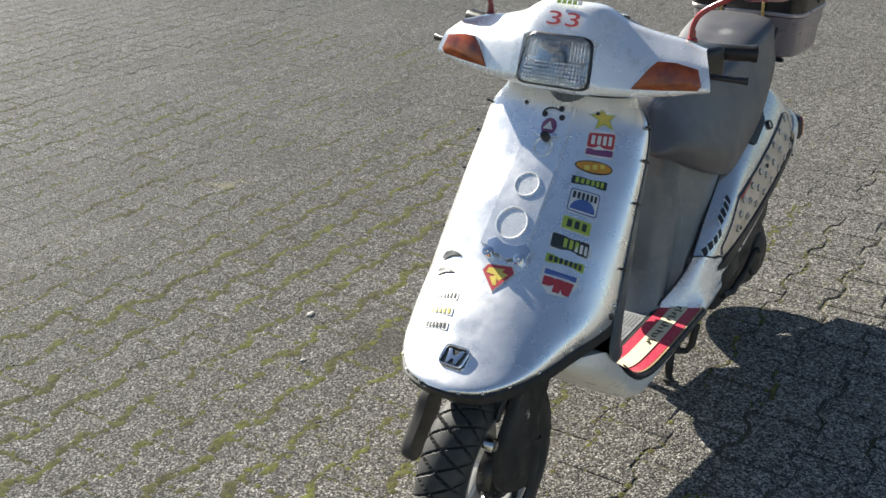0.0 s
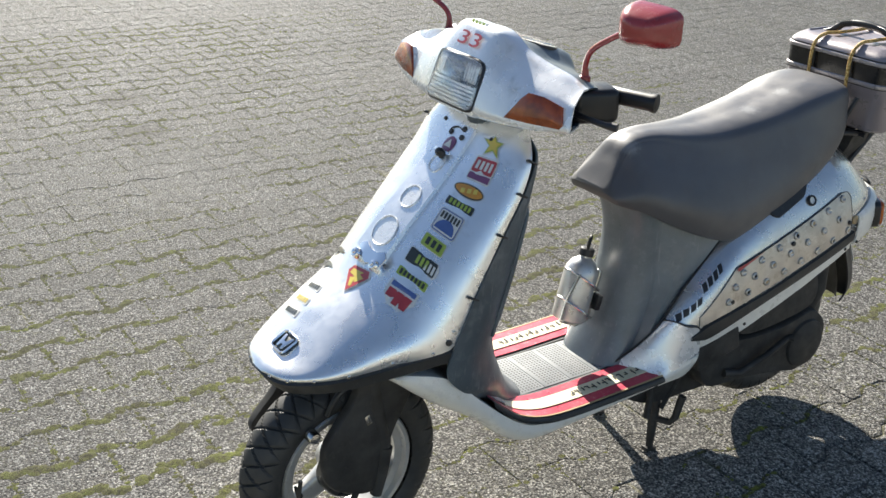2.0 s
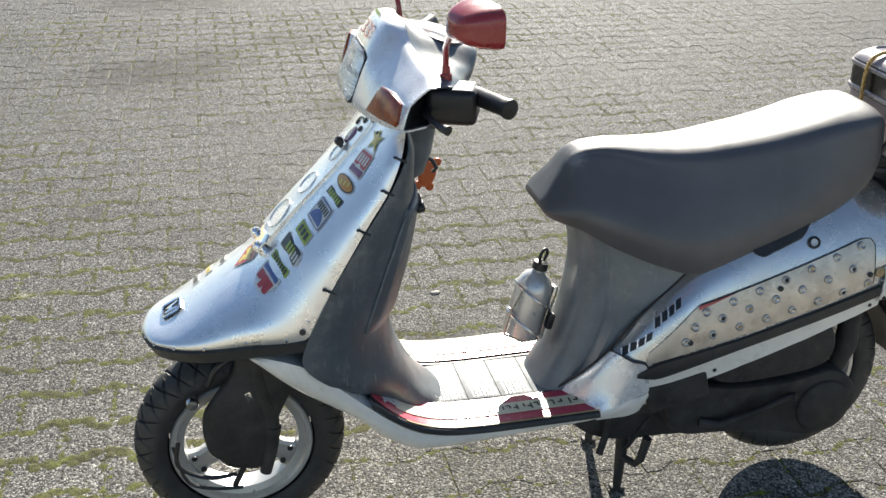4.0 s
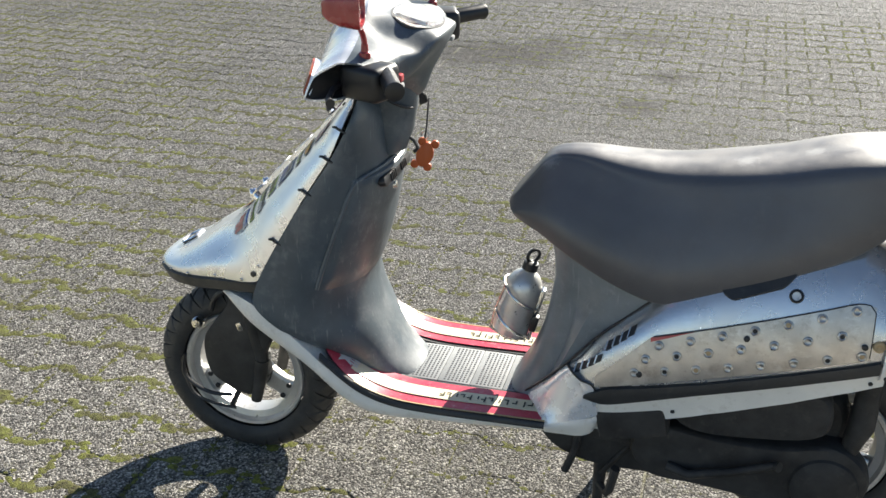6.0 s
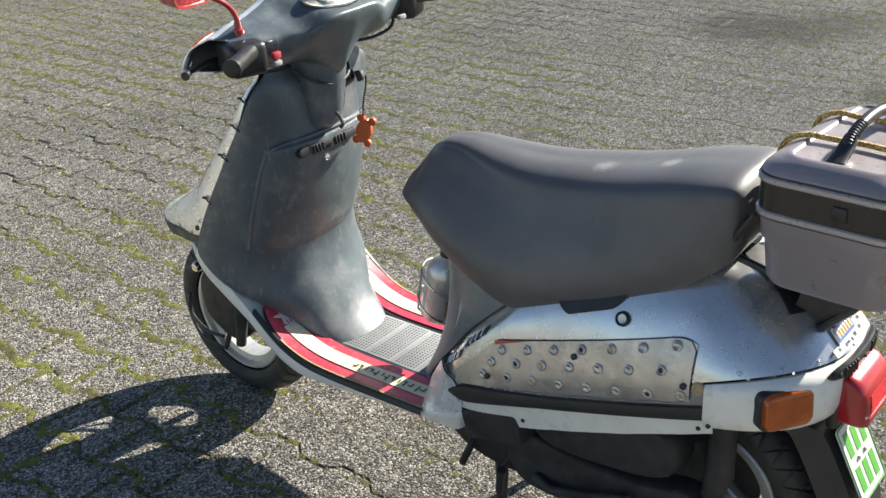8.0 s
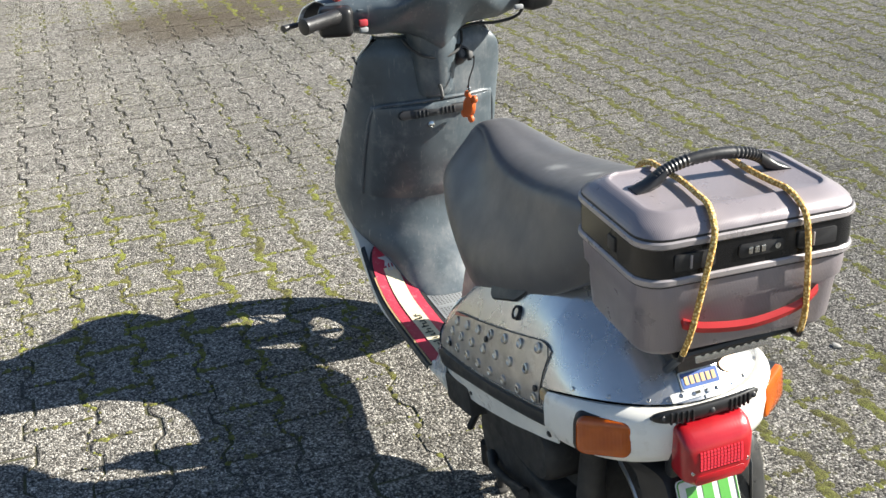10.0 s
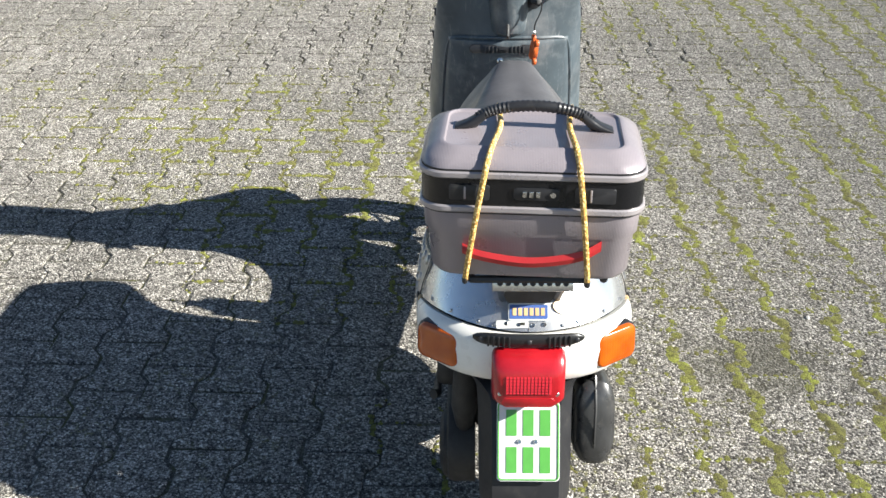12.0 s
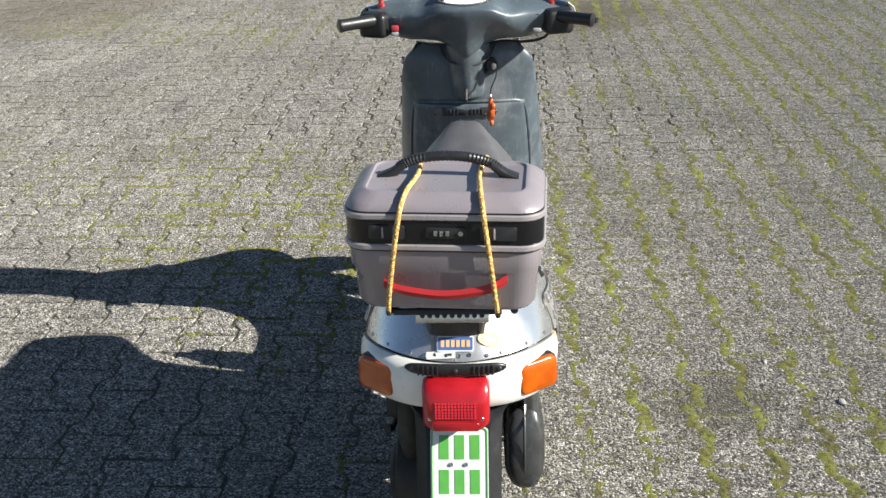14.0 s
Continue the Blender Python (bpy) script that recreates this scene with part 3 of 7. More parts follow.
# rivets along the shield's edge, spring clips on its upper sides
for sgn in (-1, 1):
    for s in (0.35, 1.0, 1.6, 2.25, 3.0, 3.7):
        screw(front_shield, shield(s, sgn * 0.955, 0.001), shield_normal(s, sgn * 0.95), 0.0035, 0.002, M_STEEL, "rivet")
    screw(front_shield, shield(4.08, sgn * 0.94, 0.001), shield_normal(4.1, sgn * 0.9), 0.006, 0.002, M_BLACK, "plug")
    screw(front_shield, shield(4.3, sgn * 0.93, 0.001), shield_normal(4.3, sgn * 0.9), 0.0035, 0.002, M_STEEL, "rivet")
    for s in (5.0, 6.0, 7.0, 8.0):
        p = shield(s, sgn * 0.985)
        n = Vector((0.25, sgn, 0.25)).normalized()
        bm = tube([p + n * 0.002 + Vector((0.009, 0, 0.005)), p + n * 0.004, p + n * 0.003 + Vector((-0.012, 0, -0.006))], 0.0022, 6)
        bm = joined(bm, block((0.007, 0.004, 0.007), facing(p + n * 0.004 + Vector((0.008, 0, 0.0045)), n), 0.001))
        part("spring_clip", bm, M_BLACK, front_shield)
for y in (-0.07, 0.07):
    screw(front_shield, shield(8.7, y / 0.14 * 0.62, 0.001), shield_normal(8.7, y / 0.2), 0.004, 0.002, M_BLACK, "plug")


def decal(name, s, u, w, h, mat, parent, outline=None, lift=0.0013, spin=0.0, label="", dx=0.0, dy=0.0):
    """A thin sticker bent over the shield: w across, h along it, in metres, about (s, u)."""
    p = shield(s, u)
    n = shield_normal(s, u)
    along = (shield(min(s + 0.1, 9), u) - shield(s - 0.1, u)).normalized()
    across = along.cross(n).normalized()
    if across.y < 0:
        across = -across
    rot = Matrix.Rotation(radians(spin), 2)
    pts = outline or rounded(w, h, min(w, h) * 0.12, 2)
    bm = bmesh.new()
    scale_u = (shield(s, min(u + 0.05, 1)) - shield(s, u - 0.05)).length / 0.1
    scale_s = (shield(min(s + 0.1, 9), u) - shield(s - 0.1, u)).length / 0.2
    top = []
    for x, y in pts:
        v = rot @ Vector((x + dx, y + dy))
        top.append(bm.verts.new(shield(s + v.y / scale_s, u + v.x / scale_u, lift)))
    mid = bm.verts.new(shield(s + (rot @ Vector((dx, dy))).y / scale_s, u + (rot @ Vector((dx, dy))).x / scale_u, lift + 0.0002))
    for a, b in zip(top, top[1:] + top[:1]):
        bm.faces.new((mid, a, b))
    return part(name, bm, mat, parent, label, False)


def bars(s, u, w, h, mat, parent, count, spin=0.0, lift=0.0021, dy=0.0, fill=0.62):
    """A row of plain upright bars that stand for a word mark."""
    for i in range(count):
        decal("mark", s, u, w / count * fill, h, mat, parent, None, lift, spin, "", (i + 0.5 - count / 2) * w / count, dy)


U = 0.36
st = [(math.cos(math.pi / 2 + math.pi * i / 5) * r, math.sin(math.pi / 2 + math.pi * i / 5) * r) for i in range(10) for r in ((0.026, 0.011)[i % 2],)]
d = decal("star_sticker", 8.42, U, 0, 0, V_WHITE, front_shield, [(x * 1.2, y * 1.2) for x, y in st], label="green-yellow star sticker with pale edge")
decal("star_face", 8.42, U, 0, 0, V_GREEN, d, st, 0.0018)
decal("star_heart", 8.42, U, 0, 0, V_YELLOW, d, [(x * 0.78, y * 0.78) for x, y in st], 0.0024)
SP = 4
d = decal("square_sticker", 7.22, U, 0.054, 0.050, V_WHITE, front_shield, spin=SP, label="dark red square sticker")
decal("sticker_face", 7.22, U, 0.049, 0.030, V_RED, d, None, 0.0018, SP, "", 0, 0.006)
decal("sticker_foot", 7.22, U, 0.049, 0.011, V_PURPLE, d, None, 0.0018, SP, "", 0, -0.0165)
bars(7.22, U, 0.042, 0.018, V_WHITE, d, 4, SP, 0.0025, 0.006)
d = decal("oval_sticker", 6.36, U, 0, 0, V_WHITE, front_shield, oval(0.074, 0.028), spin=SP, label="orange oval sticker with dark rim")
decal("sticker_rim", 6.36, U, 0, 0, V_DARK, d, oval(0.070, 0.025), 0.0018, SP)
decal("sticker_face", 6.36, U, 0, 0, V_ORANGE, d, oval(0.065, 0.020), 0.0024, SP)
bars(6.36, U, 0.042, 0.009, V_YELLOW, d, 3, SP + 14, 0.003)
d = decal("narrow_sticker", 5.95, U, 0.066, 0.015, V_DARK, front_shield, spin=SP, label="dark and green narrow word sticker")
bars(5.95, U, 0.056, 0.010, V_GREEN, d, 6, SP)
d = decal("blue_sticker", 5.53, U, 0.060, 0.048, V_WHITE, front_shield, spin=SP, label="blue and white square sticker")
decal("sticker_rim", 5.53, U, 0.056, 0.044, V_BLUE, d, None, 0.0018, SP)
decal("sticker_face", 5.53, U, 0.052, 0.040, V_WHITE, d, None, 0.0024, SP)
bars(5.53, U, 0.048, 0.013, V_DARK, d, 6, SP, 0.003, 0.010)
decal("sticker_arch", 5.53, U, 0, 0, V_BLUE, d, [(0.023 * math.cos(math.pi * i / 10), -0.017 + 0.021 * math.sin(math.pi * i / 10)) for i in range(11)], 0.003, SP)
d = decal("green_sticker", 5.1, U, 0.056, 0.026, V_WHITE, front_shield, spin=SP, label="bright green sticker with dark letter shapes")
decal("sticker_face", 5.1, U, 0.053, 0.023, V_GREEN, d, None, 0.0018, SP)
bars(5.1, U, 0.042, 0.014, V_DARK, d, 3, SP, 0.0024)
d = decal("two_tone_sticker", 4.76, U, 0.074, 0.030, V_WHITE, front_shield, spin=SP, label="green and grey two-tone word sticker")
decal("sticker_face", 4.76, U, 0.070, 0.026, V_DARK, d, None, 0.0018, SP)
bars(4.76, U, 0.032, 0.016, V_GREEN, d, 3, SP, 0.0024)
bars(4.76, U + 0.10, 0.034, 0.016, V_WHITE, d, 4, SP, 0.0024)
d = decal("narrow_sticker", 4.47, U, 0.072, 0.016, V_GREEN, front_shield, spin=SP, label="green and dark narrow word sticker")
bars(4.47, U, 0.064, 0.010, V_DARK, d, 7, SP, 0.002)
d = decal("red_white_sticker", 4.12, U, 0, 0, V_WHITE, front_shield, [(-0.034, 0.022), (0.034, 0.022), (0.034, 0.0), (0.018, -0.024), (-0.012, -0.024), (-0.034, -0.006)], spin=SP, label="red and white shield-shaped sticker")
decal("sticker_head", 4.12, U, 0.058, 0.009, V_BLUE, d, None, 0.0018, SP, "", 0, 0.015)
for i, x in enumerate((-0.020, 0.0, 0.019)):
    decal("sticker_bar", 4.12, U, 0, 0, V_RED, d, [(x - 0.008, 0.007), (x + 0.008, 0.007), (x + 0.006, -0.010 - (0.009 if i else 0)), (x - 0.007, -0.010 - (0.009 if i else 0))], 0.0018, SP)
dm = [(-0.024, 0.020), (0.024, 0.020), (0.033, 0.008), (0.0, -0.032), (-0.033, 0.008)]
d = decal("diamond_sticker", 3.92, 0.0, 0, 0, V_WHITE, front_shield, [(x * 1.12, y * 1.12) for x, y in dm], spin=6, label="red and yellow diamond-shaped sticker")
decal("sticker_rim", 3.92, 0.0, 0, 0, V_RED, d, dm, 0.0018, 6)
for a in ([(-0.020, 0.014), (0.012, 0.014), (-0.004, 0.008), (-0.022, 0.004)], [(0.004, 0.009), (0.022, 0.004), (0.006, -0.010), (-0.004, 0.0)], [(-0.012, -0.004), (0.002, -0.006), (0.004, -0.020), (-0.002, -0.020)]):
    decal("sticker_patch", 3.92, 0.0, 0, 0, V_YELLOW, d, a, 0.0024, 6)
for s, mat, cnt in ((3.30, V_DARK, 6), (2.95, V_YELLOW, 5), (2.62, V_DARK, 6)):
    d = decal("word_sticker", s, -0.27, 0.052, 0.018, V_WHITE, front_shield, spin=8, label="small pale word sticker")
    bars(s, -0.27, 0.046, 0.011, mat, d, cnt, 8, 0.002)
for s in (4.12, 3.78):
    d = decal("air_slot", s, -0.36, 0, 0, V_DARK, front_shield, [(-0.026, -0.009), (-0.027, 0.001), (-0.020, 0.009), (-0.004, 0.011), (0.012, 0.008), (0.026, 0.002), (0.012, 0.003), (0.0, 0.004), (-0.012, 0.001), (-0.017, -0.007)], 0.0026, label="curved dark air slot")
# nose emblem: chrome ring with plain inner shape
p, n = shield(2.0, 0.0, 0.002), shield_normal(2.0, 0.0)
fm = facing(p, n, (-1, 0, 1))
bm = prism(rounded(0.048, 0.040, 0.008), 0.003, fm, 0.001)
emblem = part("emblem", bm, V_DARK, front_shield, "chrome framed nose emblem")
ring_pts = [fm @ Vector((x, y, 0.003)) for x, y in rounded(0.046, 0.038, 0.008)]
part("emblem_rim", tube(ring_pts, 0.0022, 6, closed=True), M_CHROME, emblem)
bm = prism([(-0.016, 0.014), (-0.009, 0.014), (-0.004, 0.001), (0.004, 0.001), (0.009, 0.014), (0.016, 0.014), (0.010, -0.014), (0.005, -0.014), (0.003, -0.005), (-0.003, -0.005), (-0.005, -0.014), (-0.010, -0.014)], 0.003, fm @ Matrix.Translation((0, 0, 0.002)), 0.0006)
part("emblem_face", bm, M_CHROME, emblem)

# ---- legshield (rider's side) ----
LEG_EDGE = [(0.712, 0.118, 0.874), (0.716, 0.160, 0.838), (0.748, 0.174, 0.773), (0.792, 0.180, 0.705), (0.856, 0.190, 0.600), (0.902, 0.196, 0.510),
            (0.908, 0.194, 0.458), (0.850, 0.178, 0.398), (0.778, 0.124, 0.340), (0.695, 0.094, 0.281)]
LEG_BACK = [(0.706, 0.868), (0.690, 0.835), (0.684, 0.775), (0.683, 0.705), (0.699, 0.600), (0.726, 0.490), (0.719, 0.430), (0.700, 0.378), (0.660, 0.314), (0.612, 0.271)]


def legshield(s, u, lift=0.0):
    ex, ey, ez = spline(LEG_EDGE, s)
    cx, cz = spline(LEG_BACK, s)
    q = abs(u) * math.pi / 2
    k = 2.0 / 2.15
    a, b = math.sin(q) ** k, max(0.0, math.cos(q)) ** k
    p = Vector((ex + (cx - ex) * b, math.copysign(ey * a, u), ez + (cz - ez) * b))
    return p + Vector((-0.93, 0.0, 0.36)) * lift


rows = [[legshield(9 * i / 50, -1 + 2 * j / 48) for j in range(49)] for i in range(51)]
leg = part("legshield", sheet(rows, 0.004, None, (0.9, 0, 0.6)), M_GREY, scooter, "scuffed blue-grey plastic legshield")
# raised edge of the glove box lid
pts = [legshield(s, u, 0.003) for s, u in [(5.0, -0.60), (4.5, -0.60), (3.6, -0.60), (3.0, -0.575), (2.76, -0.49), (2.70, -0.25), (2.68, 0.0), (2.70, 0.25), (2.76, 0.49), (3.0, 0.575), (3.6, 0.60), (4.5, 0.60), (5.0, 0.60)]]
lid_rows = []
for i in range(25):
    sv = 2.74 + 2.30 * i / 24
    lid_rows.append([legshield(sv, uv, 0.012 * min(1, i / 1.5 + 0.1, (24 - i) / 3 + 0.1) * min(1, (0.585 - abs(uv)) / 0.03 + 0.1)) for uv in [-0.585 + 1.17 * j / 32 for j in range(33)]])
part("glove_box_lid", sheet(lid_rows, 0.002, None, (0.9, 0, 0.6)), M_GREY, leg)
part("glove_box_rim", tube(smooth_path([tuple(p) for p in pts], 60), 0.0042, 8), M_GREY, leg)
# black ribbed pull with lock
c, n = legshield(3.02, 0.03, 0.006), Vector((-0.97, 0, 0.2))
pull = part("glove_box_pull", prism(rounded(0.165, 0.020, 0.0098, 6), 0.014, facing(c, n), 0.003), M_BLACK, leg, "black ribbed glove box pull")
for i in range(4):
    part("rib", block((0.004, 0.016, 0.004), facing(c + Vector((-0.008, 0.045 - 0.009 * i, 0)), n), 0.001), M_BLACK, pull)
    part("rib", block((0.004, 0.016, 0.004), facing(c + Vector((-0.008, -0.045 + 0.009 * i, 0)), n), 0.001), M_BLACK, pull)
bm = lathe([(0, 0.004), (0.004, 0.004), (0.007, 0.003), (0.008, -0.004)], 18, "Z")
bm.transform(facing(legshield(3.34, 0.06, 0.0145), n))
part("lock", bm, M_STEEL, leg, "small round steel lock")
# steering column fairing, bag hook and ignition switch
rows = []
for x, z, wx, wy in ((0.700, 0.735, 0.020, 0.032), (0.690, 0.75, 0.034, 0.040), (0.690, 0.79, 0.048, 0.044), (0.690, 0.84, 0.056, 0.050), (0.690, 0.885, 0.060, 0.058)):
    rows.append([(x + wx * math.cos(q), wy * math.sin(q), z + 0.1 * wx * math.cos(q)) for q in [2 * math.pi * i / 24 for i in range(24)]])
column = part("column_cover", loft(rows), M_GREY, leg)
bm = tube([(0.655, 0.004, 0.775), (0.640, 0.004, 0.765), (0.632, 0.004, 0.750), (0.640, 0.004, 0.742)], 0.004, 8)
part("bag_hook", bm, M_RUBBER, column)
part("neck_gasket", tube(smooth_path([(0.690, 0.068, 0.871), (0.662, 0.056, 0.852), (0.644, 0.034, 0.839), (0.638, 0.0, 0.833), (0.644, -0.034, 0.839), (0.662, -0.056, 0.852), (0.690, -0.068, 0.871)], 26), 0.0030, 8), M_RUBBER, column)
screw(column, (0.630, 0.002, 0.868), (-0.95, 0, -0.3), 0.0055, 0.003, M_BLACK)
bm = lathe([(0, 0.006), (0.009, 0.006), (0.011, 0.012), (0.015, 0.011), (0.018, 0.003), (0.023, -0.012)], 24, "Z")
bm.transform(facing((0.672, -0.058, 0.826), (-0.9, -0.25, 0.3)))
ign = part("ignition_switch", bm, M_BLACK, leg, "black ignition switch with key")
part("key", joined(block((0.003, 0.014, 0.022), facing((0.648, -0.064, 0.826), (-0.9, -0.25, 0.3)) @ pose(0, 0, 0.004, 90), 0.001), block((0.012, 0.016, 0.006), facing((0.636, -0.066, 0.830), (-0.9, -0.25, 0.3)), 0.002)), M_RUBBER, ign)

# cap between the shield's top and the legshield
rows = []
for i in range(25):
    u = -1 + 2 * i / 24
    a, b = shield(9, u), legshield(0, u)
    rows.append([a.lerp(b, f) + Vector((0, 0, 0.012 * math.sin(f * math.pi))) for f in (0.0, 0.15, 0.3, 0.45, 0.6, 0.75, 0.9, 1.0)])
part("shield_cap", sheet([r[3:] for r in rows], 0.003, None, (0.73, 0, 0.0)), M_GREY, leg)
part("rolled_edge", sheet([r[:4] for r in rows], 0.003, None, (0.73, 0, 0.0)), M_ALU, front_shield)

# ---- floor pan ----
PAN_OUT = [(1.003, 0.456), (0.935, 0.402), (0.870, 0.356), (0.810, 0.314), (0.755, 0.262), (0.710, 0.236), (0.659, 0.228), (0.540, 0.236), (0.420, 0.246), (0.325, 0.254), (0.262, 0.266), (0.232, 0.300)]
PAN_TOP = [(0.995, 0.466), (0.930, 0.462), (0.888, 0.440), (0.820, 0.376), (0.765, 0.327), (0.715, 0.291), (0.660, 0.271), (0.540, 0.269), (0.420, 0.272), (0.350, 0.277), (0.300, 0.345), (0.248, 0.385)]
rows = []
for i in range(45):
    t = i * 9.25 / 44
    (xo, zo), (xt, zt) = spline(PAN_OUT, t), spline(PAN_TOP, t)
    w = spline([(0.150,), (0.184,), (0.187,), (0.182,), (0.178,), (0.177,), (0.176,), (0.174,), (0.172,), (0.170,), (0.168,)], t)[0]
    ring = [(xt, (-1 + 2 * j / 10) * (w - 0.004), zt) for j in range(11)]
    right_side = [(xt + (xo - xt) * f, w * g, zt + (zo - zt) * f) for f, g in ((0.25, 1.0), (0.5, 0.99), (0.72, 0.96), (0.88, 0.90), (0.97, 0.80))]
    ring += right_side
    ring += [(xo, w * 0.68 * (1 - 2 * j / 6), zo) for j in range(7)]
    ring += [(x, -y, z) for x, y, z in reversed(right_side)]
    rows.append(ring)
pan = part("floor_pan", loft(rows), M_WHITE, scooter, "aged white floor pan")

# silver flanks that ramp up from the deck's end to the rear body, white pan ends below their fold
FLANK = [[(0.391, 0.070, 0.283), (0.370, 0.112, 0.283), (0.352, 0.146, 0.284), (0.341, 0.163, 0.283), (0.337, 0.170, 0.277)],
         [(0.354, 0.098, 0.328), (0.342, 0.130, 0.329), (0.324, 0.152, 0.322), (0.308, 0.165, 0.308), (0.300, 0.171, 0.289)],
         [(0.322, 0.115, 0.368), (0.312, 0.139, 0.376), (0.294, 0.157, 0.370), (0.274, 0.169, 0.348), (0.266, 0.172, 0.302)],
         [(0.306, 0.117, 0.386), (0.297, 0.146, 0.393), (0.275, 0.165, 0.384), (0.246, 0.174, 0.375), (0.236, 0.174, 0.318)]]
PAN_END = [[(0.337, 0.170, 0.277), (0.336, 0.171, 0.268), (0.336, 0.162, 0.255)], [(0.300, 0.171, 0.289), (0.300, 0.172, 0.279), (0.300, 0.162, 0.256)],
           [(0.266, 0.172, 0.302), (0.266, 0.173, 0.288), (0.266, 0.163, 0.259)], [(0.238, 0.174, 0.316), (0.236, 0.173, 0.303), (0.243, 0.160, 0.272)], [(0.236, 0.110, 0.314), (0.235, 0.110, 0.303), (0.240, 0.110, 0.272)]]


def smooth_grid(grid, na, nb, sg):
    """Grid of control points, splined both ways and mirrored by sg."""
    across = [[spline(row, j * (len(row) - 1) / nb) for j in range(nb + 1)] for row in grid]
    rows = [[spline([row[j] for row in across], i * (len(grid) - 1) / na) for j in range(nb + 1)] for i in range(na + 1)]
    return [[(x, sg * y, z) for x, y, z in row] for row in rows]


for sg in (1, -1):
    rows = smooth_grid(FLANK, 15, 16, sg)
    flank = part("flank", sheet(rows, 0.003, None, (0.3, 0, 0.3)), M_SILVER, pan, "scuffed silver flank behind the deck")
    part("flank_seam", tube([(x - 0.001, y + sg * 0.0012, z + 0.0006) for x, y, z in rows[-1][:14]], 0.0017, 6), M_BLACK, flank)
    part("pan_end", sheet(smooth_grid(PAN_END, 12, 6, sg), 0.003, None, (0.3, 0, 0.29)), M_WHITE, pan)

# ---- deck ----
STRIP = [(0.335, 0.281), (0.450, 0.278), (0.560, 0.276), (0.640, 0.280), (0.700, 0.297), (0.745, 0.325), (0.790, 0.364)]


def deck_band(name, y0, y1, lift, mat, parent, t0=0.0, t1=6.0, taper=True, label=""):
    rows = []
    for i in range(31):
        t = t0 + (t1 - t0) * i / 30
        x, z = spline(STRIP, t)
        f = 1.0
        if taper and t > 4.6:
            f = math.sqrt(max(0.0, 1 - ((t - 4.6) / (t1 - 4.6 + 1e-6)) ** 2)) if t1 > 4.6 else 1.0
        mid = (y0 + y1) / 2
        rows.append([(x, mid + (y - mid) * max(f, 0.05), z + lift) for y in (y0, mid, y1)])
    return part(name, sheet(rows, 0.0012, None, (0.5, 0, -5.0)), mat, parent, label)


for sg in (1, -1):
    mat_strip = deck_band("deck_mat", sg * 0.074, sg * 0.174, 0.0005, M_STRIP, pan, label="black rubber deck edge mat")
    deck_band("red_strip", sg * 0.083, sg * 0.166, 0.0035, M_FOIL_RED, mat_strip, label="red strip with cream stripe")
    deck_band("cream_stripe", sg * 0.107, sg * 0.142, 0.0055, M_FOIL_CREAM, mat_strip, 0.0, 4.75, False)
    deck_band("tan_line", sg * 0.1675, sg * 0.171, 0.0040, M_TAN, mat_strip, 0.0, 4.4, False)
    rows = []
    for i in range(41):
        x, z = spline(STRIP, 5.9 * i / 40)
        rows.append([(x, sg * 0.169, z + 0.0022), (x, sg * 0.1755, z + 0.0012), (x, sg * 0.1790, z - 0.003), (x, sg * 0.1790, z - 0.009)])
    part("deck_edge", sheet(rows, 0.002, None, (0.5, 0, 0.0)), M_STRIP, mat_strip, "black rubber edge of the deck")
    # pale winged star at the strip's front
    c = spline(STRIP, 5.15)
    m = facing((c[0], sg * 0.124, c[1] + 0.006), (-0.55, 0, 0.83), (1, 0, 0.6))
    star = [(math.cos(math.pi / 2 + math.pi * i / 5) * r, math.sin(math.pi / 2 + math.pi * i / 5) * r) for i in range(10) for r in ((0.026, 0.010)[i % 2],)]
    part("star_mark", prism(star, 0.001, m, 0), V_WHITE, mat_strip)
    for i in range(3):
        part("star_ray", block((0.004, 0.022, 0.001), m @ pose(-0.008 + 0.008 * i, -0.022, 0), 0), V_WHITE, mat_strip)
    # dark letter shapes on the cream stripe
    for i in range(15):
        t = 0.10 + 0.125 * i
        x, z = spline(STRIP, t)
        tall = (0.016, 0.010, 0.011, 0.018, 0.010)[i % 5]
        part("mark", block((0.0030, tall, 0.001), Matrix.Translation((x, sg * (0.119 + tall / 2), z + 0.0072)), 0), M_DARK_TEXT, mat_strip)
        if i % 3:
            part("mark", block((0.008, 0.0025, 0.001), Matrix.Translation((x + 0.004, sg * (0.120 if i % 2 else 0.1285), z + 0.0072)), 0), M_DARK_TEXT, mat_strip)
    for x in (0.37, 0.60):
        screw(mat_strip, (x, sg * 0.094, 0.284), (0, 0, 1), 0.004, 0.003, M_STEEL)
for x0, x1 in ((0.372, 0.4387), (0.4397, 0.5067), (0.5077, 0.5747), (0.5757, 0.640)):
    plate = part("deck_plate", block((x1 - x0, 0.142, 0.004), Matrix.Translation(((x0 + x1) / 2, 0, 0.2755)), 0.001), M_DECK, pan, "perforated metal deck plate")
    bm = bmesh.new()
    nx = int((x1 - x0 - 0.008) / 0.0078)
    for i in range(nx):
        for j in range(17):
            cx, cy = x0 + 0.007 + i * 0.0078, -0.0624 + j * 0.0078
            vs = [bm.verts.new((cx + 0.0024 * math.cos(q), cy + 0.0024 * math.sin(q), 0.27785)) for q in [math.pi / 3 * k0 for k0 in range(6)]]
            bm.faces.new(vs)
    part("perforation", bm, M_BLACK, plate, "", False)["kind"] = "stuff"
bm = block((0.010, 0.052, 0.001), Matrix.Translation((0.405, 0.01, 0.2788)), 0)
part("word_mark", bm, M_DARK_TEXT, pan)
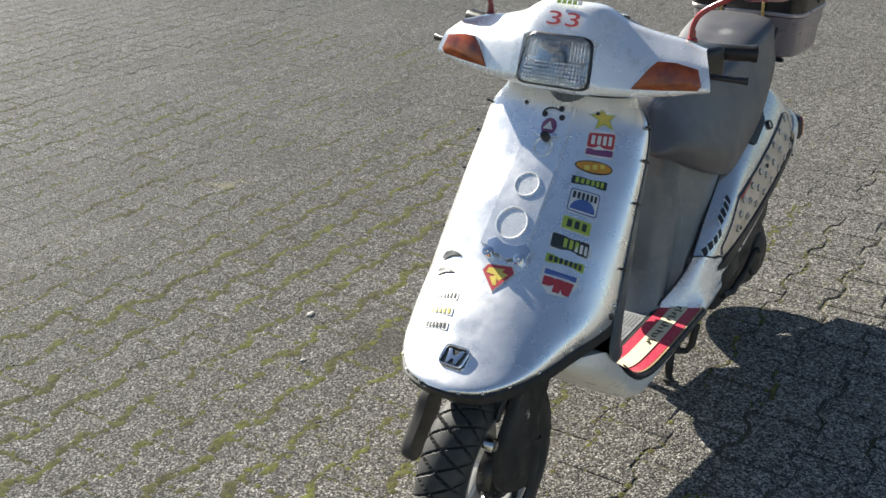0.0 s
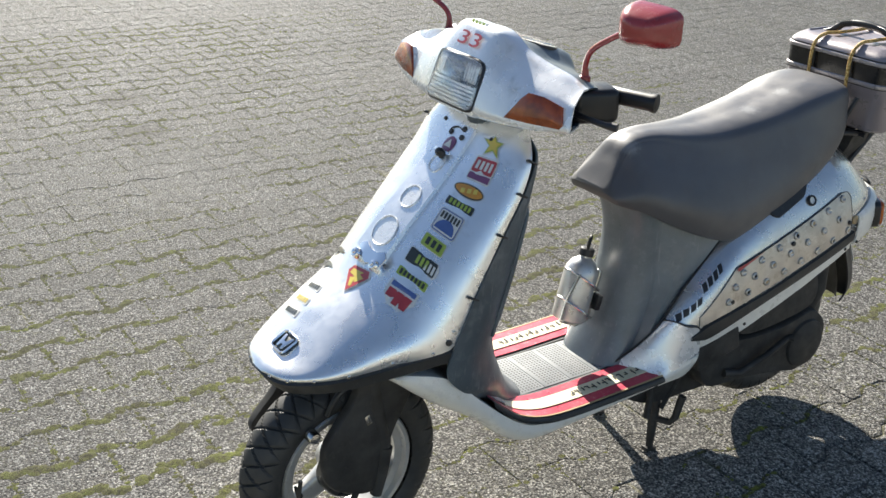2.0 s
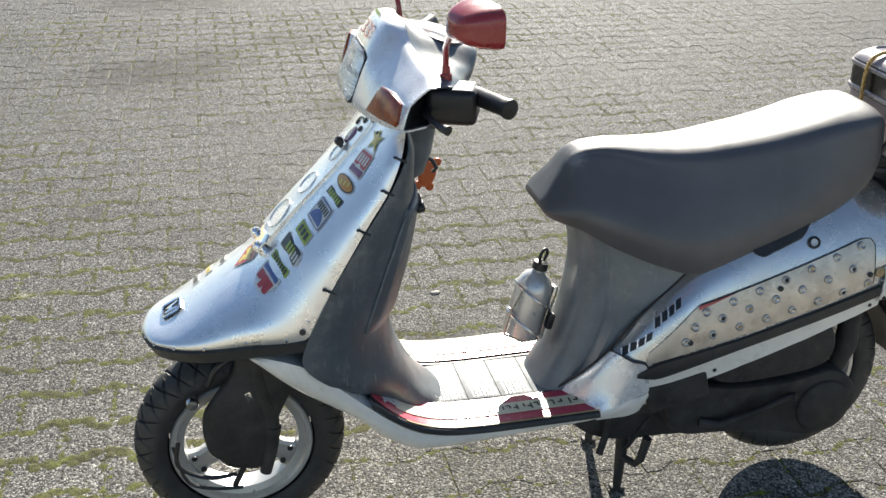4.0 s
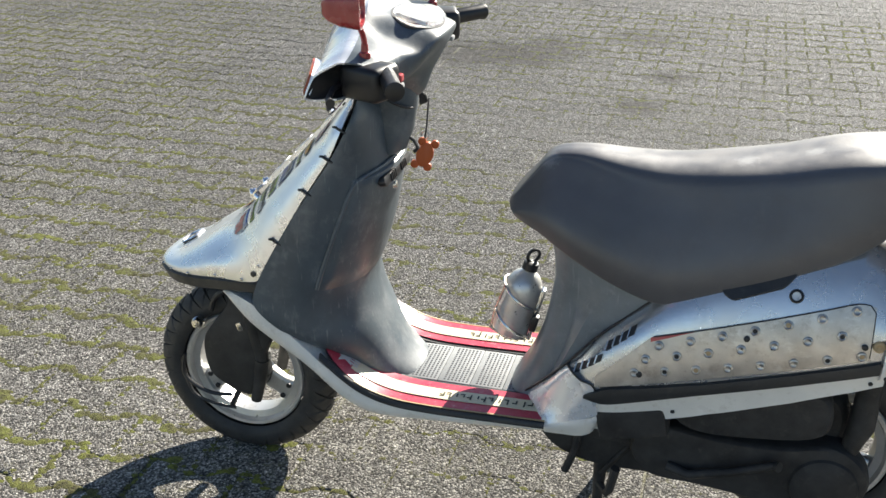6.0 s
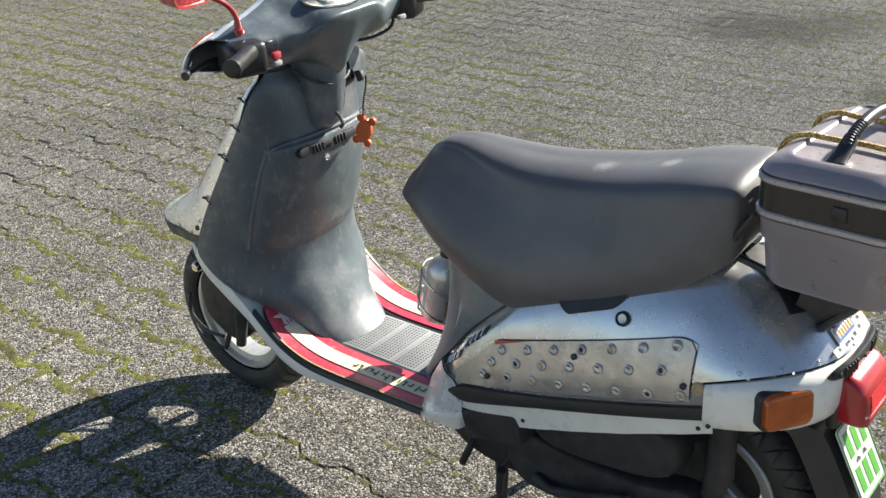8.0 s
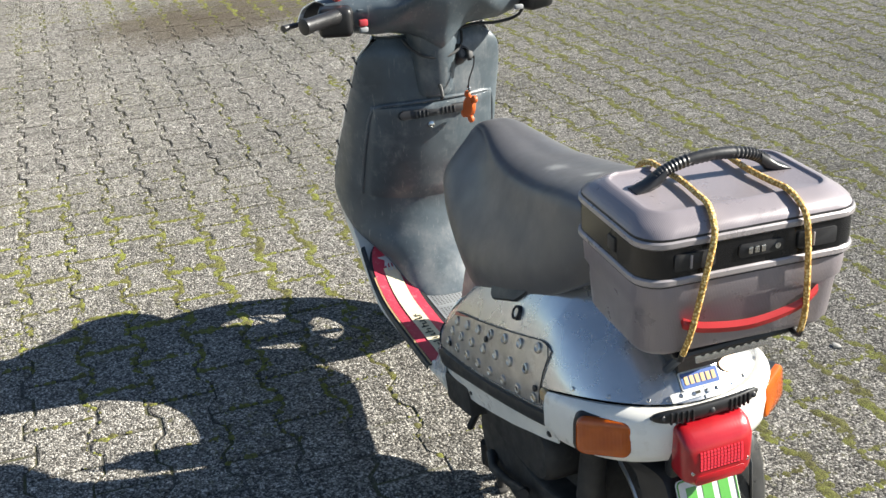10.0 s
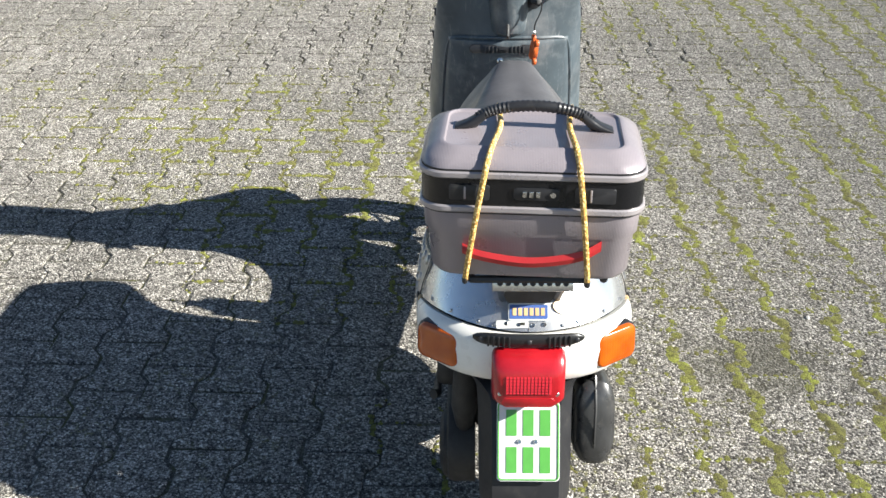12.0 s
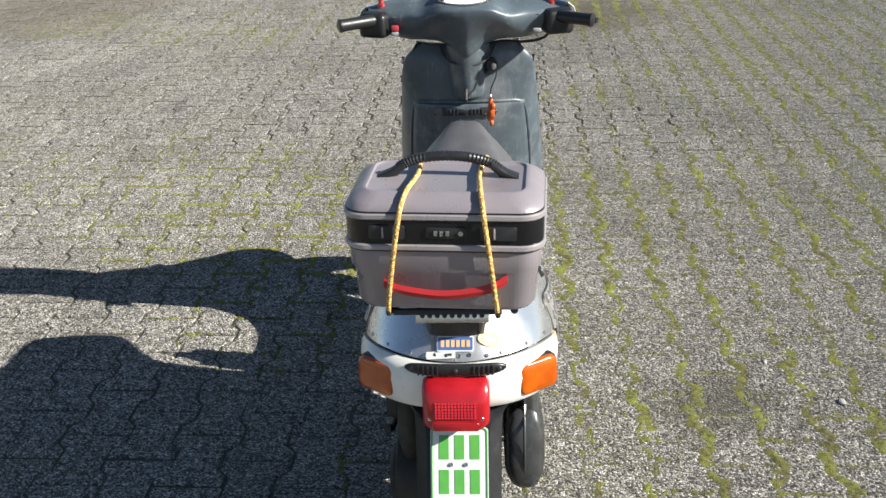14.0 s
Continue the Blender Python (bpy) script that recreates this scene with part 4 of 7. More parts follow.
screw(pan, (0.41, 0.05, 0.278), (0, 0, 1), 0.005, 0.003, M_BLACK)

# ---- panel under the seat ----
rows = []
for z, xf, w, xb, wb in ((0.267, 0.435, 0.088, 0.26, 0.112), (0.300, 0.418, 0.086, 0.25, 0.114), (0.350, 0.392, 0.084, 0.24, 0.116), (0.420, 0.368, 0.082, 0.20, 0.118),
                         (0.500, 0.354, 0.080, 0.14, 0.120), (0.560, 0.352, 0.081, 0.08, 0.118), (0.610, 0.362, 0.084, 0.02, 0.112), (0.665, 0.388, 0.088, -0.05, 0.105)):
    half = [(xb, wb), (xb + 0.3 * (xf - xb), wb), (xb + 0.6 * (xf - xb), w + 0.8 * (wb - w))]
    half += [(xf - 0.055 + 0.055 * math.sin(q), w * (0.25 + 0.75 * math.cos(q))) for q in [math.pi / 2 * i / 6 for i in range(7)]]
    rows.append([(x, y, z) for x, y in half] + [(x, -y, z) for x, y in reversed(half)])
rows = [[tuple(p) for p in zip(*[iter(sum(r, ()))] * 3)] for r in rows]
rows = [[spline([r[j] for r in rows], i * 7 / 28) for j in range(len(rows[0]))] for i in range(29)]
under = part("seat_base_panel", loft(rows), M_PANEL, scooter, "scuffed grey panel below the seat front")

# ---- rear body ----
REAR_X = [0.300, 0.245, 0.200, 0.130, 0.040, -0.095, -0.200, -0.280, -0.345, -0.395]
REAR = [  # bottom y, z; widest y, z; shoulder y, z; top y, z
    (0.150, 0.290, 0.157, 0.335, 0.142, 0.374, 0.118, 0.394), (0.158, 0.277, 0.172, 0.365, 0.158, 0.431, 0.118, 0.460), (0.165, 0.292, 0.178, 0.385, 0.165, 0.470, 0.118, 0.506),
    (0.168, 0.322, 0.182, 0.425, 0.161, 0.526, 0.114, 0.570), (0.170, 0.352, 0.184, 0.460, 0.156, 0.570, 0.100, 0.628), (0.170, 0.398, 0.182, 0.505, 0.150, 0.608, 0.090, 0.682),
    (0.166, 0.437, 0.175, 0.533, 0.139, 0.630, 0.075, 0.690), (0.156, 0.465, 0.164, 0.540, 0.132, 0.612, 0.065, 0.650), (0.130, 0.485, 0.136, 0.540, 0.112, 0.575, 0.055, 0.596), (0.085, 0.505, 0.088, 0.535, 0.075, 0.555, 0.04, 0.565)]


def rear_body(x, v, side=1, lift=0.0):
    """Skin of the rear body: v 0 at the lower edge, 1 widest, 2 shoulder, 3 top."""
    i = 0
    while i < len(REAR_X) - 2 and x < REAR_X[i + 1]:
        i += 1
    t = i + (REAR_X[i] - x) / (REAR_X[i] - REAR_X[i + 1])
    r = spline(REAR, t)
    y, z = spline([(r[0], r[1]), (r[2], r[3]), (r[4], r[5]), (r[6], r[7])], v)
    p = Vector((x, side * y, z))
    if lift:
        p += rear_normal(x, v, side) * lift
    return p


def rear_normal(x, v, side=1):
    a = rear_body(x, min(v + 0.05, 3), side) - rear_body(x, max(v - 0.05, 0), side)
    b = rear_body(min(x + 0.01, 0.3), v, side) - rear_body(max(x - 0.01, -0.395), v, side)
    n = a.cross(b).normalized()
    return n if n.y * side > 0 else -n


def strip_v(x):
    """Where the black side strip runs on the skin, its middle."""
    zs = 0.357 + (0.25 - x) * 0.285
    lo, hi = 0.0, 1.6
    for _ in range(24):
        mid = (lo + hi) / 2
        lo, hi = (mid, hi) if rear_body(x, mid).z < zs else (lo, mid)
    return lo


TAIL_X = -0.190


def tail_skin(g, s, side=1, lift=0.0):
    """Rounded tail behind TAIL_X: g 0 at the flank .. 1 in the middle, s 0 at the seam .. 1 at the top."""
    if s < 0.67:
        a = rear_body(TAIL_X, 1.0 + 2.0 * s / 0.67)
        ry, zs = a.y, a.z
    else:
        a = rear_body(TAIL_X, 3.0)
        f = (s - 0.67) / 0.33
        ry, zs = a.y * (1 - f), a.z + 0.008 * (1 - (1 - f) ** 2)
    if s < 0.001:
        zs = 0.531
    u = s / 0.15 if s < 0.15 else 1 + (s - 0.15) / 0.18 if s < 0.33 else 2 + (s - 0.33) / 0.17 if s < 0.67 else 4 + (s - 0.67) / 0.33
    rx, zm = spline([(0.202, 0.576), (0.190, 0.589), (0.170, 0.613), (0.140, 0.643), (0.085, 0.676), (0.0, 0.699)], min(u, 5.0))
    q = g * math.pi / 2
    c = math.sin(q)
    p = Vector((TAIL_X - rx * c, side * ry * math.cos(q), zs + (zm - zs) * (1 - (1 - c) ** 2)))
    if lift:
        e = 0.01
        g1, g0, s1, s0 = min(1, g + e), max(0, g - e), min(0.95, s + e), max(0.002, s - e)
        n = (tail_skin(g1, s, side) - tail_skin(g0, s, side)).cross(tail_skin(g, s1, side) - tail_skin(g, s0, side)).normalized()
        if n.dot(p - Vector((-0.15, 0, 0.52))) < 0:
            n = -n
        p += n * lift
        return p, n
    return p


XS = [0.298 - 0.693 * i / 70 for i in range(71)]
for sg, side in ((1, "left"), (-1, "right")):
    rows = [[rear_body(x, (0.0 + strip_v(x) * j / 6), sg) for j in range(7)] for x in XS if x > -0.25]
    lower = part("lower_side_cover", sheet(rows, 0.003, None, (0, 0, 0.4)), M_WHITE, scooter, "white strip along the rear body's lower edge")
    rows = [[rear_body(x, strip_v(x) + (3 - strip_v(x)) * j / 18, sg) for j in range(19)] for x in XS if x > TAIL_X] + [[rear_body(TAIL_X, strip_v(TAIL_X) + (3 - strip_v(TAIL_X)) * j / 18, sg) for j in range(19)]]
    cover = part("side_cover", sheet(rows, 0.003, None, (0, 0, 0.4)), M_BODY, scooter, "silver side cover with blue sky sheen")
    rows = [[rear_body(x, strip_v(x) + (1.02 - strip_v(x)) * j / 5, sg) for j in range(6)] for x in [TAIL_X - 0.008 * i for i in range(9)]]
    part("cover_corner", sheet(rows, 0.003, None, (0, 0, 0.4)), M_BODY, cover)
    # dark gap against the grey seat panel
    gap = [(0.393, 0.076, 0.285), (0.355, 0.103, 0.331), (0.322, 0.119, 0.371)] + [(0.298, 0.1215, 0.398), (0.248, 0.1215, 0.458), (0.187, 0.1205, 0.515), (0.143, 0.118, 0.557), (0.115, 0.114, 0.582)]
    part("panel_gap", tube(smooth_path([(x, sg * y, z) for x, y, z in gap], 30), 0.0027, 6), M_BLACK, cover)
    # black strip
    rows = []
    for i in range(33):
        x = 0.262 - 0.496 * i / 32
        h = (0.0135 + 0.0075 * max(0.0, min(1.0, (x - 0.06) / 0.17))) * min(1, (i + 0.6) / 3)
        c, n = rear_body(x, strip_v(x), sg), rear_normal(x, strip_v(x), sg)
        up = Vector((0, 0, 1))
        rows.append([c - up * h - n * 0.002, c - up * h * 0.8 + n * 0.007, c + n * 0.009, c + up * h * 0.8 + n * 0.007, c + up * h - n * 0.002])
    part("side_strip", sheet(rows, 0.002, None, (0, 0, 0.4)), M_STRIP, scooter, "black rubber side strip")
    # alu plate with round rivet bosses
    def on(x, z, lift=0.0):
        lo, hi = 0.0, 2.6
        for _ in range(22):
            mid = (lo + hi) / 2
            lo, hi = (mid, hi) if rear_body(x, mid).z < z else (lo, mid)
        return rear_body(x, lo, sg, lift), rear_normal(x, lo, sg)

    def plate_top(x):
        zt = 0.496 + (0.150 - x) * 0.32 if x < 0.150 else 0.496 - (x - 0.150) * 1.02
        return zt - (max(0.0, -0.175 - x)) ** 2 * 9

    rows = []
    for i in range(49):
        x = 0.244 - 0.458 * i / 48
        zb = 0.378 + (0.25 - x) * 0.285
        zt = max(plate_top(x), zb + 0.002)
        rows.append([on(x, zb + (zt - zb) * j / 8, 0.0035)[0] for j in range(9)])
    plate = part("riveted_plate", sheet(rows, 0.002, None, (0, 0, 0.4)), M_PLATE, cover, "dull scratched aluminium plate with round bosses")
    outline_pts = [on(x, plate_top(x), 0.0036)[0] for x in [0.146 - 0.350 * i / 36 for i in range(37)]] + [on(-0.2135, 0.378 + 0.4635 * 0.285 + f * (plate_top(-0.2135) - 0.378 - 0.4635 * 0.285), 0.0036)[0] for f in (0.9, 0.6, 0.3, 0.05)]
    part("plate_joint", tube(outline_pts, 0.0011, 5), M_BLACK, cover)
    for x0, dx, z0, dz, n in ((0.135, 0.0530, 0.484, 0.0177, 7), (0.156, 0.0535, 0.455, 0.0155, 7), (0.174, 0.0535, 0.425, 0.0131, 8)):
        for i in range(n):
            x, z = x0 - dx * i, z0 + dz * i
            p, nn = on(x, z, 0.0055)
            wear = (3 * i + int(z0 * 1000)) % 5
            bm = lathe([(0, 0.0004), (0.0042, 0.0006), (0.0060, 0.0022), (0.0084, 0.0012), (0.009, -0.003)], 16, "Z")
            bm.transform(facing(p, nn))
            boss = part("boss", bm, M_DISC, plate)
            if wear in (1, 3):
                bm = lathe([(0, 0.0012), (0.0040, 0.0010), (0.0044, -0.001)], 12, "Z")
                bm.transform(facing(p, nn))
                part("rusty_core" if wear == 1 else "worn_core", bm, M_TAN if wear == 1 else M_ENGINE, boss)
    rows = [[on(x, plate_top(x) - 0.0005, 0.0065)[0], on(x, plate_top(x) - 0.0005 - 0.0075 * max(0.06, (x - 0.078) / 0.072), 0.0065)[0]] for x in [0.150 - 0.072 * i / 8 for i in range(9)]]
    part("red_corner", sheet(rows, 0.0008, None, (0, 0, 0.4)), V_RED, plate)
    for x, z in ((0.165, 0.424), (-0.012, 0.522), (-0.203, 0.534)):
        p, nn = on(x, z, 0.006)
        screw(plate, p, nn, 0.0055, 0.002, M_BLACK, "plug")
    # round lock, rear cap screw, small rivets
    p, nn = on(-0.0845, 0.602, 0.002)
    bm = lathe([(0.0082, 0.003), (0.0095, 0.0045), (0.0118, 0.0035), (0.0128, -0.004)], 22, "Z")
    bm.transform(facing(p, nn))
    ring = part("seat_lock", bm, M_BLACK, cover, "round seat lock with steel core")
    bm = lathe([(0, 0.0015), (0.0075, 0.0020), (0.0090, -0.003)], 20, "Z")
    bm.transform(facing(p, nn))
    part("lock_core", bm, M_PLATE, ring)
    p, nn = on(-0.226, 0.536, 0.002)
    bm = lathe([(0, 0.002), (0.004, 0.003), (0.006, 0.005), (0.010, 0.003), (0.011, -0.003)], 18, "Z")
    bm.transform(facing(p, nn))
    part("brass_screw", bm, M_TAN, cover)
    for x, z in ((-0.240, 0.540), (-0.24, 0.515)):
        p, nn = on(x, z, 0.001)
        screw(cover, p, nn, 0.003, 0.002, M_STEEL, "rivet")
    p, nn = on(0.293, 0.375, 0.002)
    screw(cover, p, nn, 0.008, 0.004, M_TAN, "rusty_screw")
    for x in (0.10, -0.225):
        v = strip_v(x) * 0.35
        screw(lower, rear_body(x, v, sg, 0.001), rear_normal(x, v, sg), 0.004, 0.002, M_BLACK)
    # two groups of four slanted air slots with raised lips
    for x0, z0 in ((0.286, 0.386), (0.230, 0.449)):
        for i in range(4):
            cx, cz = x0 - 0.0130 * i, z0 + 0.0118 * i
            rows = [[on(cx - 0.0050 * f - 0.0092 * g, cz + 0.0205 * f + 0.0070 * g, 0.0012)[0] for g in (0.0, 0.5, 1.0)] for f in (0.0, 0.36, 0.72)]
            part("air_slot", sheet(rows, 0.0008, None, (0, 0, 0.4)), M_BLACK, cover)
            part("slot_lip", tube([on(cx - 0.0050 * f + 0.0016, cz + 0.0205 * f - 0.001, 0.0018)[0] for f in (0.0, 0.36, 0.72)], 0.0013, 6), M_ALU, cover)
# tail top closing both sides, and the rounded tail behind
rows = []
for x in [0.05 - 0.24 * i / 24 for i in range(25)]:
    a = rear_body(x, 2.97)
    rows.append([(x, a.y * v, a.z + 0.008 * (1 - v * v)) for v in [-1 + 2 * j / 10 for j in range(11)]])
part("body_top", sheet(rows, 0.003, None, (-0.2, 0, 0)), M_BODY, scooter)
rows = []
for i in range(57):
    g = i / 28
    rows.append([tail_skin(g if g <= 1 else 2 - g, j / 22, 1 if g <= 1 else -1) for j in range(23)])
tail_top = part("tail_sheet", sheet(rows, 0.003, None, (-0.2, 0, 0.45)), M_BODY, scooter, "riveted silver tail sheet with blue sky sheen")
part("sheet_joint", tube([tail_skin(1.0, s0, 1, 0.0004)[0] for s0 in (0.004, 0.05, 0.10, 0.14)], 0.0008, 5), M_BLACK, tail_top)
for sg in (1, -1):
    for g in (0.30, 0.50, 0.70, 0.80):
        p, nn = tail_skin(g, 0.06, sg, 0.001)
        screw(tail_top, p, nn, 0.0032, 0.002, M_STEEL, "rivet")
for y in (0.036, 0.016, -0.007, -0.025):
    p, nn = tail_skin(1 - abs(y) / 0.176 * 0.64, 0.10, 1 if y > 0 else -1, 0.001)
    screw(tail_top, p, nn, 0.0035, 0.002, M_STEEL, "rivet")


def tail_label(name, outline, g, s0, side, mat, label):
    p, nn = tail_skin(g, s0, side, 0.0012)
    m0 = facing(p, nn, (0.7, 0, 0.7))
    return part(name, prism(outline, 0.0012, m0, 0), mat, tail_top, label), m0


d, m = tail_label("tail_sticker", rounded(0.063, 0.027, 0.003), 1.0, 0.235, 1, V_WHITE, "blue and orange word sticker")
part("sticker_face", prism(rounded(0.059, 0.022, 0.002), 0.001, m @ pose(0, 0, 0.0010), 0), V_BLUE, d)
for i in range(6):
    part("mark", block((0.0060, 0.012, 0.001), m @ pose(-0.022 + 0.0088 * i, 0, 0.0018), 0), V_FADED, d)
d, m = tail_label("oval_sticker", oval(0.050, 0.027), 0.74, 0.235, -1, V_FADED, "small orange oval sticker")
for i in range(4):
    part("mark", block((0.006, 0.008, 0.001), m @ pose(-0.013 + 0.0086 * i, 0, 0.0011), 0), V_WHITE, d)
d, m = tail_label("label_strip", rounded(0.050, 0.013, 0.002), 0.905, 0.10, 1, V_WHITE, "")
part("mark", block((0.007, 0.004, 0.001), m @ pose(0.016, 0, 0.0010), 0), M_DARK_TEXT, d)

# white tail cowl wrapped round the rear, its upper edge at the seam
COWL = [  # depth, half width, squareness, height (negative: below the seam)
    (0.196, 0.170, 2.1, -0.006), (0.204, 0.1775, 2.15, -0.003), (0.2085, 0.181, 2.4, -0.008), (0.211, 0.1825, 2.6, -0.018), (0.212, 0.183, 2.7, 0.535), (0.210, 0.182, 2.7, 0.505), (0.206, 0.179, 2.6, 0.488), (0.198, 0.173, 2.5, 0.481)]
half = []
for i in range(33):
    c = math.sin(math.radians(13 + 77 * i / 32))
    col_pts = []
    for rx, ry, n, h in COWL:
        zs = 0.531 + 0.045 * (1 - (1 - c) ** 2)
        hh = zs + h if h < 0 else h + 0.45 * min(0.0, zs - 0.576)
        col_pts.append((TAIL_X - rx * c, ry * max(0.0, 1 - c ** n) ** (1 / n), hh))
    half.append(col_pts)
rows = half + [[(x, -y, z) for x, y, z in r] for r in reversed(half[:-1])]
cowl = part("tail_cowl", sheet(rows, 0.003, None, (-0.2, 0, 0.52)), M_WHITE, scooter, "white tail cowl")
for sg in (1, -1):
    screw(cowl, (-0.246, sg * 0.1775, 0.478), (0, sg, 0), 0.004, 0.003, M_BLACK)
# black ribbed grip strip just under the seam
n_g = 32
pts = [(TAIL_X - 0.2115 * max(0.0, 1 - (abs(y) / 0.183) ** 2.6) ** (1 / 2.6), y, 0.5655) for y in [-0.087 + 0.174 * i / n_g for i in range(n_g + 1)]]
rows = []
for i, (x, y, z) in enumerate(pts):
    f = math.sqrt(max(0.0, 1 - (abs(i - n_g / 2) / (n_g / 2 + 0.2)) ** 6))
    rows.append([(x + a * 0.0075 * (0.4 + 0.6 * f), y, z + b * 0.0115 * f - a * 0.002) for a, b in rounded(2, 2, 0.8, 3)])
grip = part("tail_grip", loft(rows), M_GRIP, scooter, "black ribbed tail grip")
for y in (-0.063, -0.055, -0.047, -0.039, -0.031, 0.031, 0.039, 0.047, 0.055, 0.063):
    x = TAIL_X - 0.2115 * (1 - (abs(y) / 0.183) ** 2.6) ** (1 / 2.6)
    part("rib", block((0.004, 0.0036, 0.019), Matrix.Translation((x - 0.0075, y, 0.5662)), 0.0014), M_GRIP, grip)
for y in (-0.074, 0.0, 0.074):
    x = TAIL_X - 0.2115 * (1 - (abs(y) / 0.183) ** 2.6) ** (1 / 2.6)
    screw(grip, (x - 0.007, y, 0.567), (-1, 0, 0.3), 0.0045, 0.002, M_BLACK)
# rear lamp
rows = []
for x, w, z0, z1, r in ((-0.385, 0.053, 0.470, 0.553, 0.10), (-0.402, 0.0570, 0.470, 0.553, 0.12), (-0.415, 0.0575, 0.468, 0.549, 0.14), (-0.427, 0.0560, 0.466, 0.538, 0.18), (-0.4335, 0.0495, 0.464, 0.526, 0.22), (-0.4365, 0.0440, 0.469, 0.516, 0.26), (-0.4372, 0.030, 0.478, 0.506, 0.3)):
    rows.append([(x, y * w / 0.5, (z0 + z1) / 2 + z * (z1 - z0)) for y, z in rounded(1.0, 1.0, r, 4)])
lamp = part("tail_lamp", loft(rows), M_RED_LENS, scooter, "red plastic tail lamp")
part("lamp_backing", block((0.02, 0.115, 0.10), Matrix.Translation((-0.388, 0, 0.506)), 0.006), M_BLACK, lamp)
part("lens_step", prism(rounded(0.082, 0.017, 0.005), 0.006, facing((-0.4345, 0, 0.4745), (-1, 0, -0.1)), 0.002), M_RED_LENS, lamp)
# moulded reflector field of small prisms on the lens
for i in range(13):
    for j in range(6):
        y, z = -0.033 + 0.0055 * i, 0.4925 + 0.0052 * j
        q = -0.4372 + 0.00010 * (j - 1) ** 2 + 0.055 * max(0.0, z - 0.506)
        part("lens_prism", block((0.004, 0.0040, 0.0038), Matrix.Translation((q, y, z)) @ pose(0, 0, 0, 0, 30), 0), M_RED_PRISM, lamp)
for y in (-0.044, 0.044):
    screw(lamp, (-0.4345, y, 0.489), (-1, 0, 0.2), 0.004, 0.002, M_STEEL)
# rear indicators set into the cowl's corners
for sg in (1, -1):
    m = facing((-0.3385, sg * 0.1340, 0.5265), (-0.81, sg * 0.58, 0.06))
    base = part("rear_indicator", prism(rounded(0.085, 0.064, 0.014), 0.030, m @ pose(0, -0.001, -0.003), 0.003), M_BLACK, scooter, "orange rear indicator in black frame")
    lens = loft([[m @ Vector((x + 0.002 * sg, y, z)) for x, y in rounded(w, h, r, 5)] for w, h, r, z in ((0.080, 0.060, 0.014, -0.010), (0.080, 0.060, 0.014, 0.0165), (0.078, 0.058, 0.0135, 0.0195), (0.073, 0.053, 0.012, 0.0215), (0.050, 0.030, 0.006, 0.0225))])
    part("lens", lens, M_AMBER, base)

# plate, its holder and the inner mudguard
GUARD = [(-0.30, 0.505, 0.150), (-0.335, 0.480, 0.140), (-0.372, 0.450, 0.088), (-0.392, 0.42, 0.078), (-0.436, 0.325, 0.076), (-0.448, 0.27, 0.074), (-0.440, 0.235, 0.066)]
rows = []
for x, z, w in smooth_path(GUARD, 25):
    rows.append([(x + 0.045 * max(0.0, abs(v) - 0.72) / 0.28, w * v, z) for v in [-1 + 2 * j / 14 for j in range(15)]])
guard = part("rear_mudguard", sheet(rows, 0.004, None, (0, 0, 0.3)), M_BLACK, scooter, "black plastic rear mudguard")
m = facing((-0.421, -0.003, 0.388), (-0.90, 0, 0.43))
plate = part("number_plate", prism(rounded(0.101, 0.129, 0.007), 0.0015, m, 0), V_WHITE, guard, "small white plate with green bars")
part("plate_border", tube([m @ Vector((x, y, 0.001)) for x, y in rounded(0.096, 0.124, 0.006)], 0.0014, 6, closed=True), V_PLATEGREEN, plate)
for r in (1, -1):
    for i in range(3):
        part("plate_bar", block((0.017, 0.042, 0.001), m @ pose(-0.027 + 0.027 * i, 0.030 * r, 0.001), 0), V_PLATEGREEN, plate)
for x in (-0.014, 0.012):
    screw(plate, m @ Vector((x, 0.0, 0.001)), m.to_3x3() @ Vector((0, 0, 1)), 0.004, 0.003, M_STEEL)

# ---- seat ----
SEAT = [  # x, top z mid, edge z, bottom z, half width at edge, half width at bottom
    (0.440, 0.686, 0.684, 0.676, 0.040, 0.044), (0.430, 0.698, 0.694, 0.660, 0.050, 0.066), (0.400, 0.736, 0.728, 0.648, 0.040, 0.084), (0.368, 0.772, 0.760, 0.637, 0.036, 0.100), (0.310, 0.783, 0.764, 0.606, 0.044, 0.120),
    (0.220, 0.778, 0.742, 0.566, 0.070, 0.136), (0.140, 0.778, 0.736, 0.545, 0.085, 0.142), (0.060, 0.788, 0.745, 0.560, 0.095, 0.142), (-0.040, 0.805, 0.765, 0.600, 0.101, 0.138),
    (-0.130, 0.828, 0.790, 0.645, 0.107, 0.126), (-0.195, 0.838, 0.806, 0.685, 0.105, 0.114), (-0.228, 0.838, 0.811, 0.712, 0.096, 0.098), (-0.244, 0.820, 0.800, 0.740, 0.080, 0.075)]
rows = []
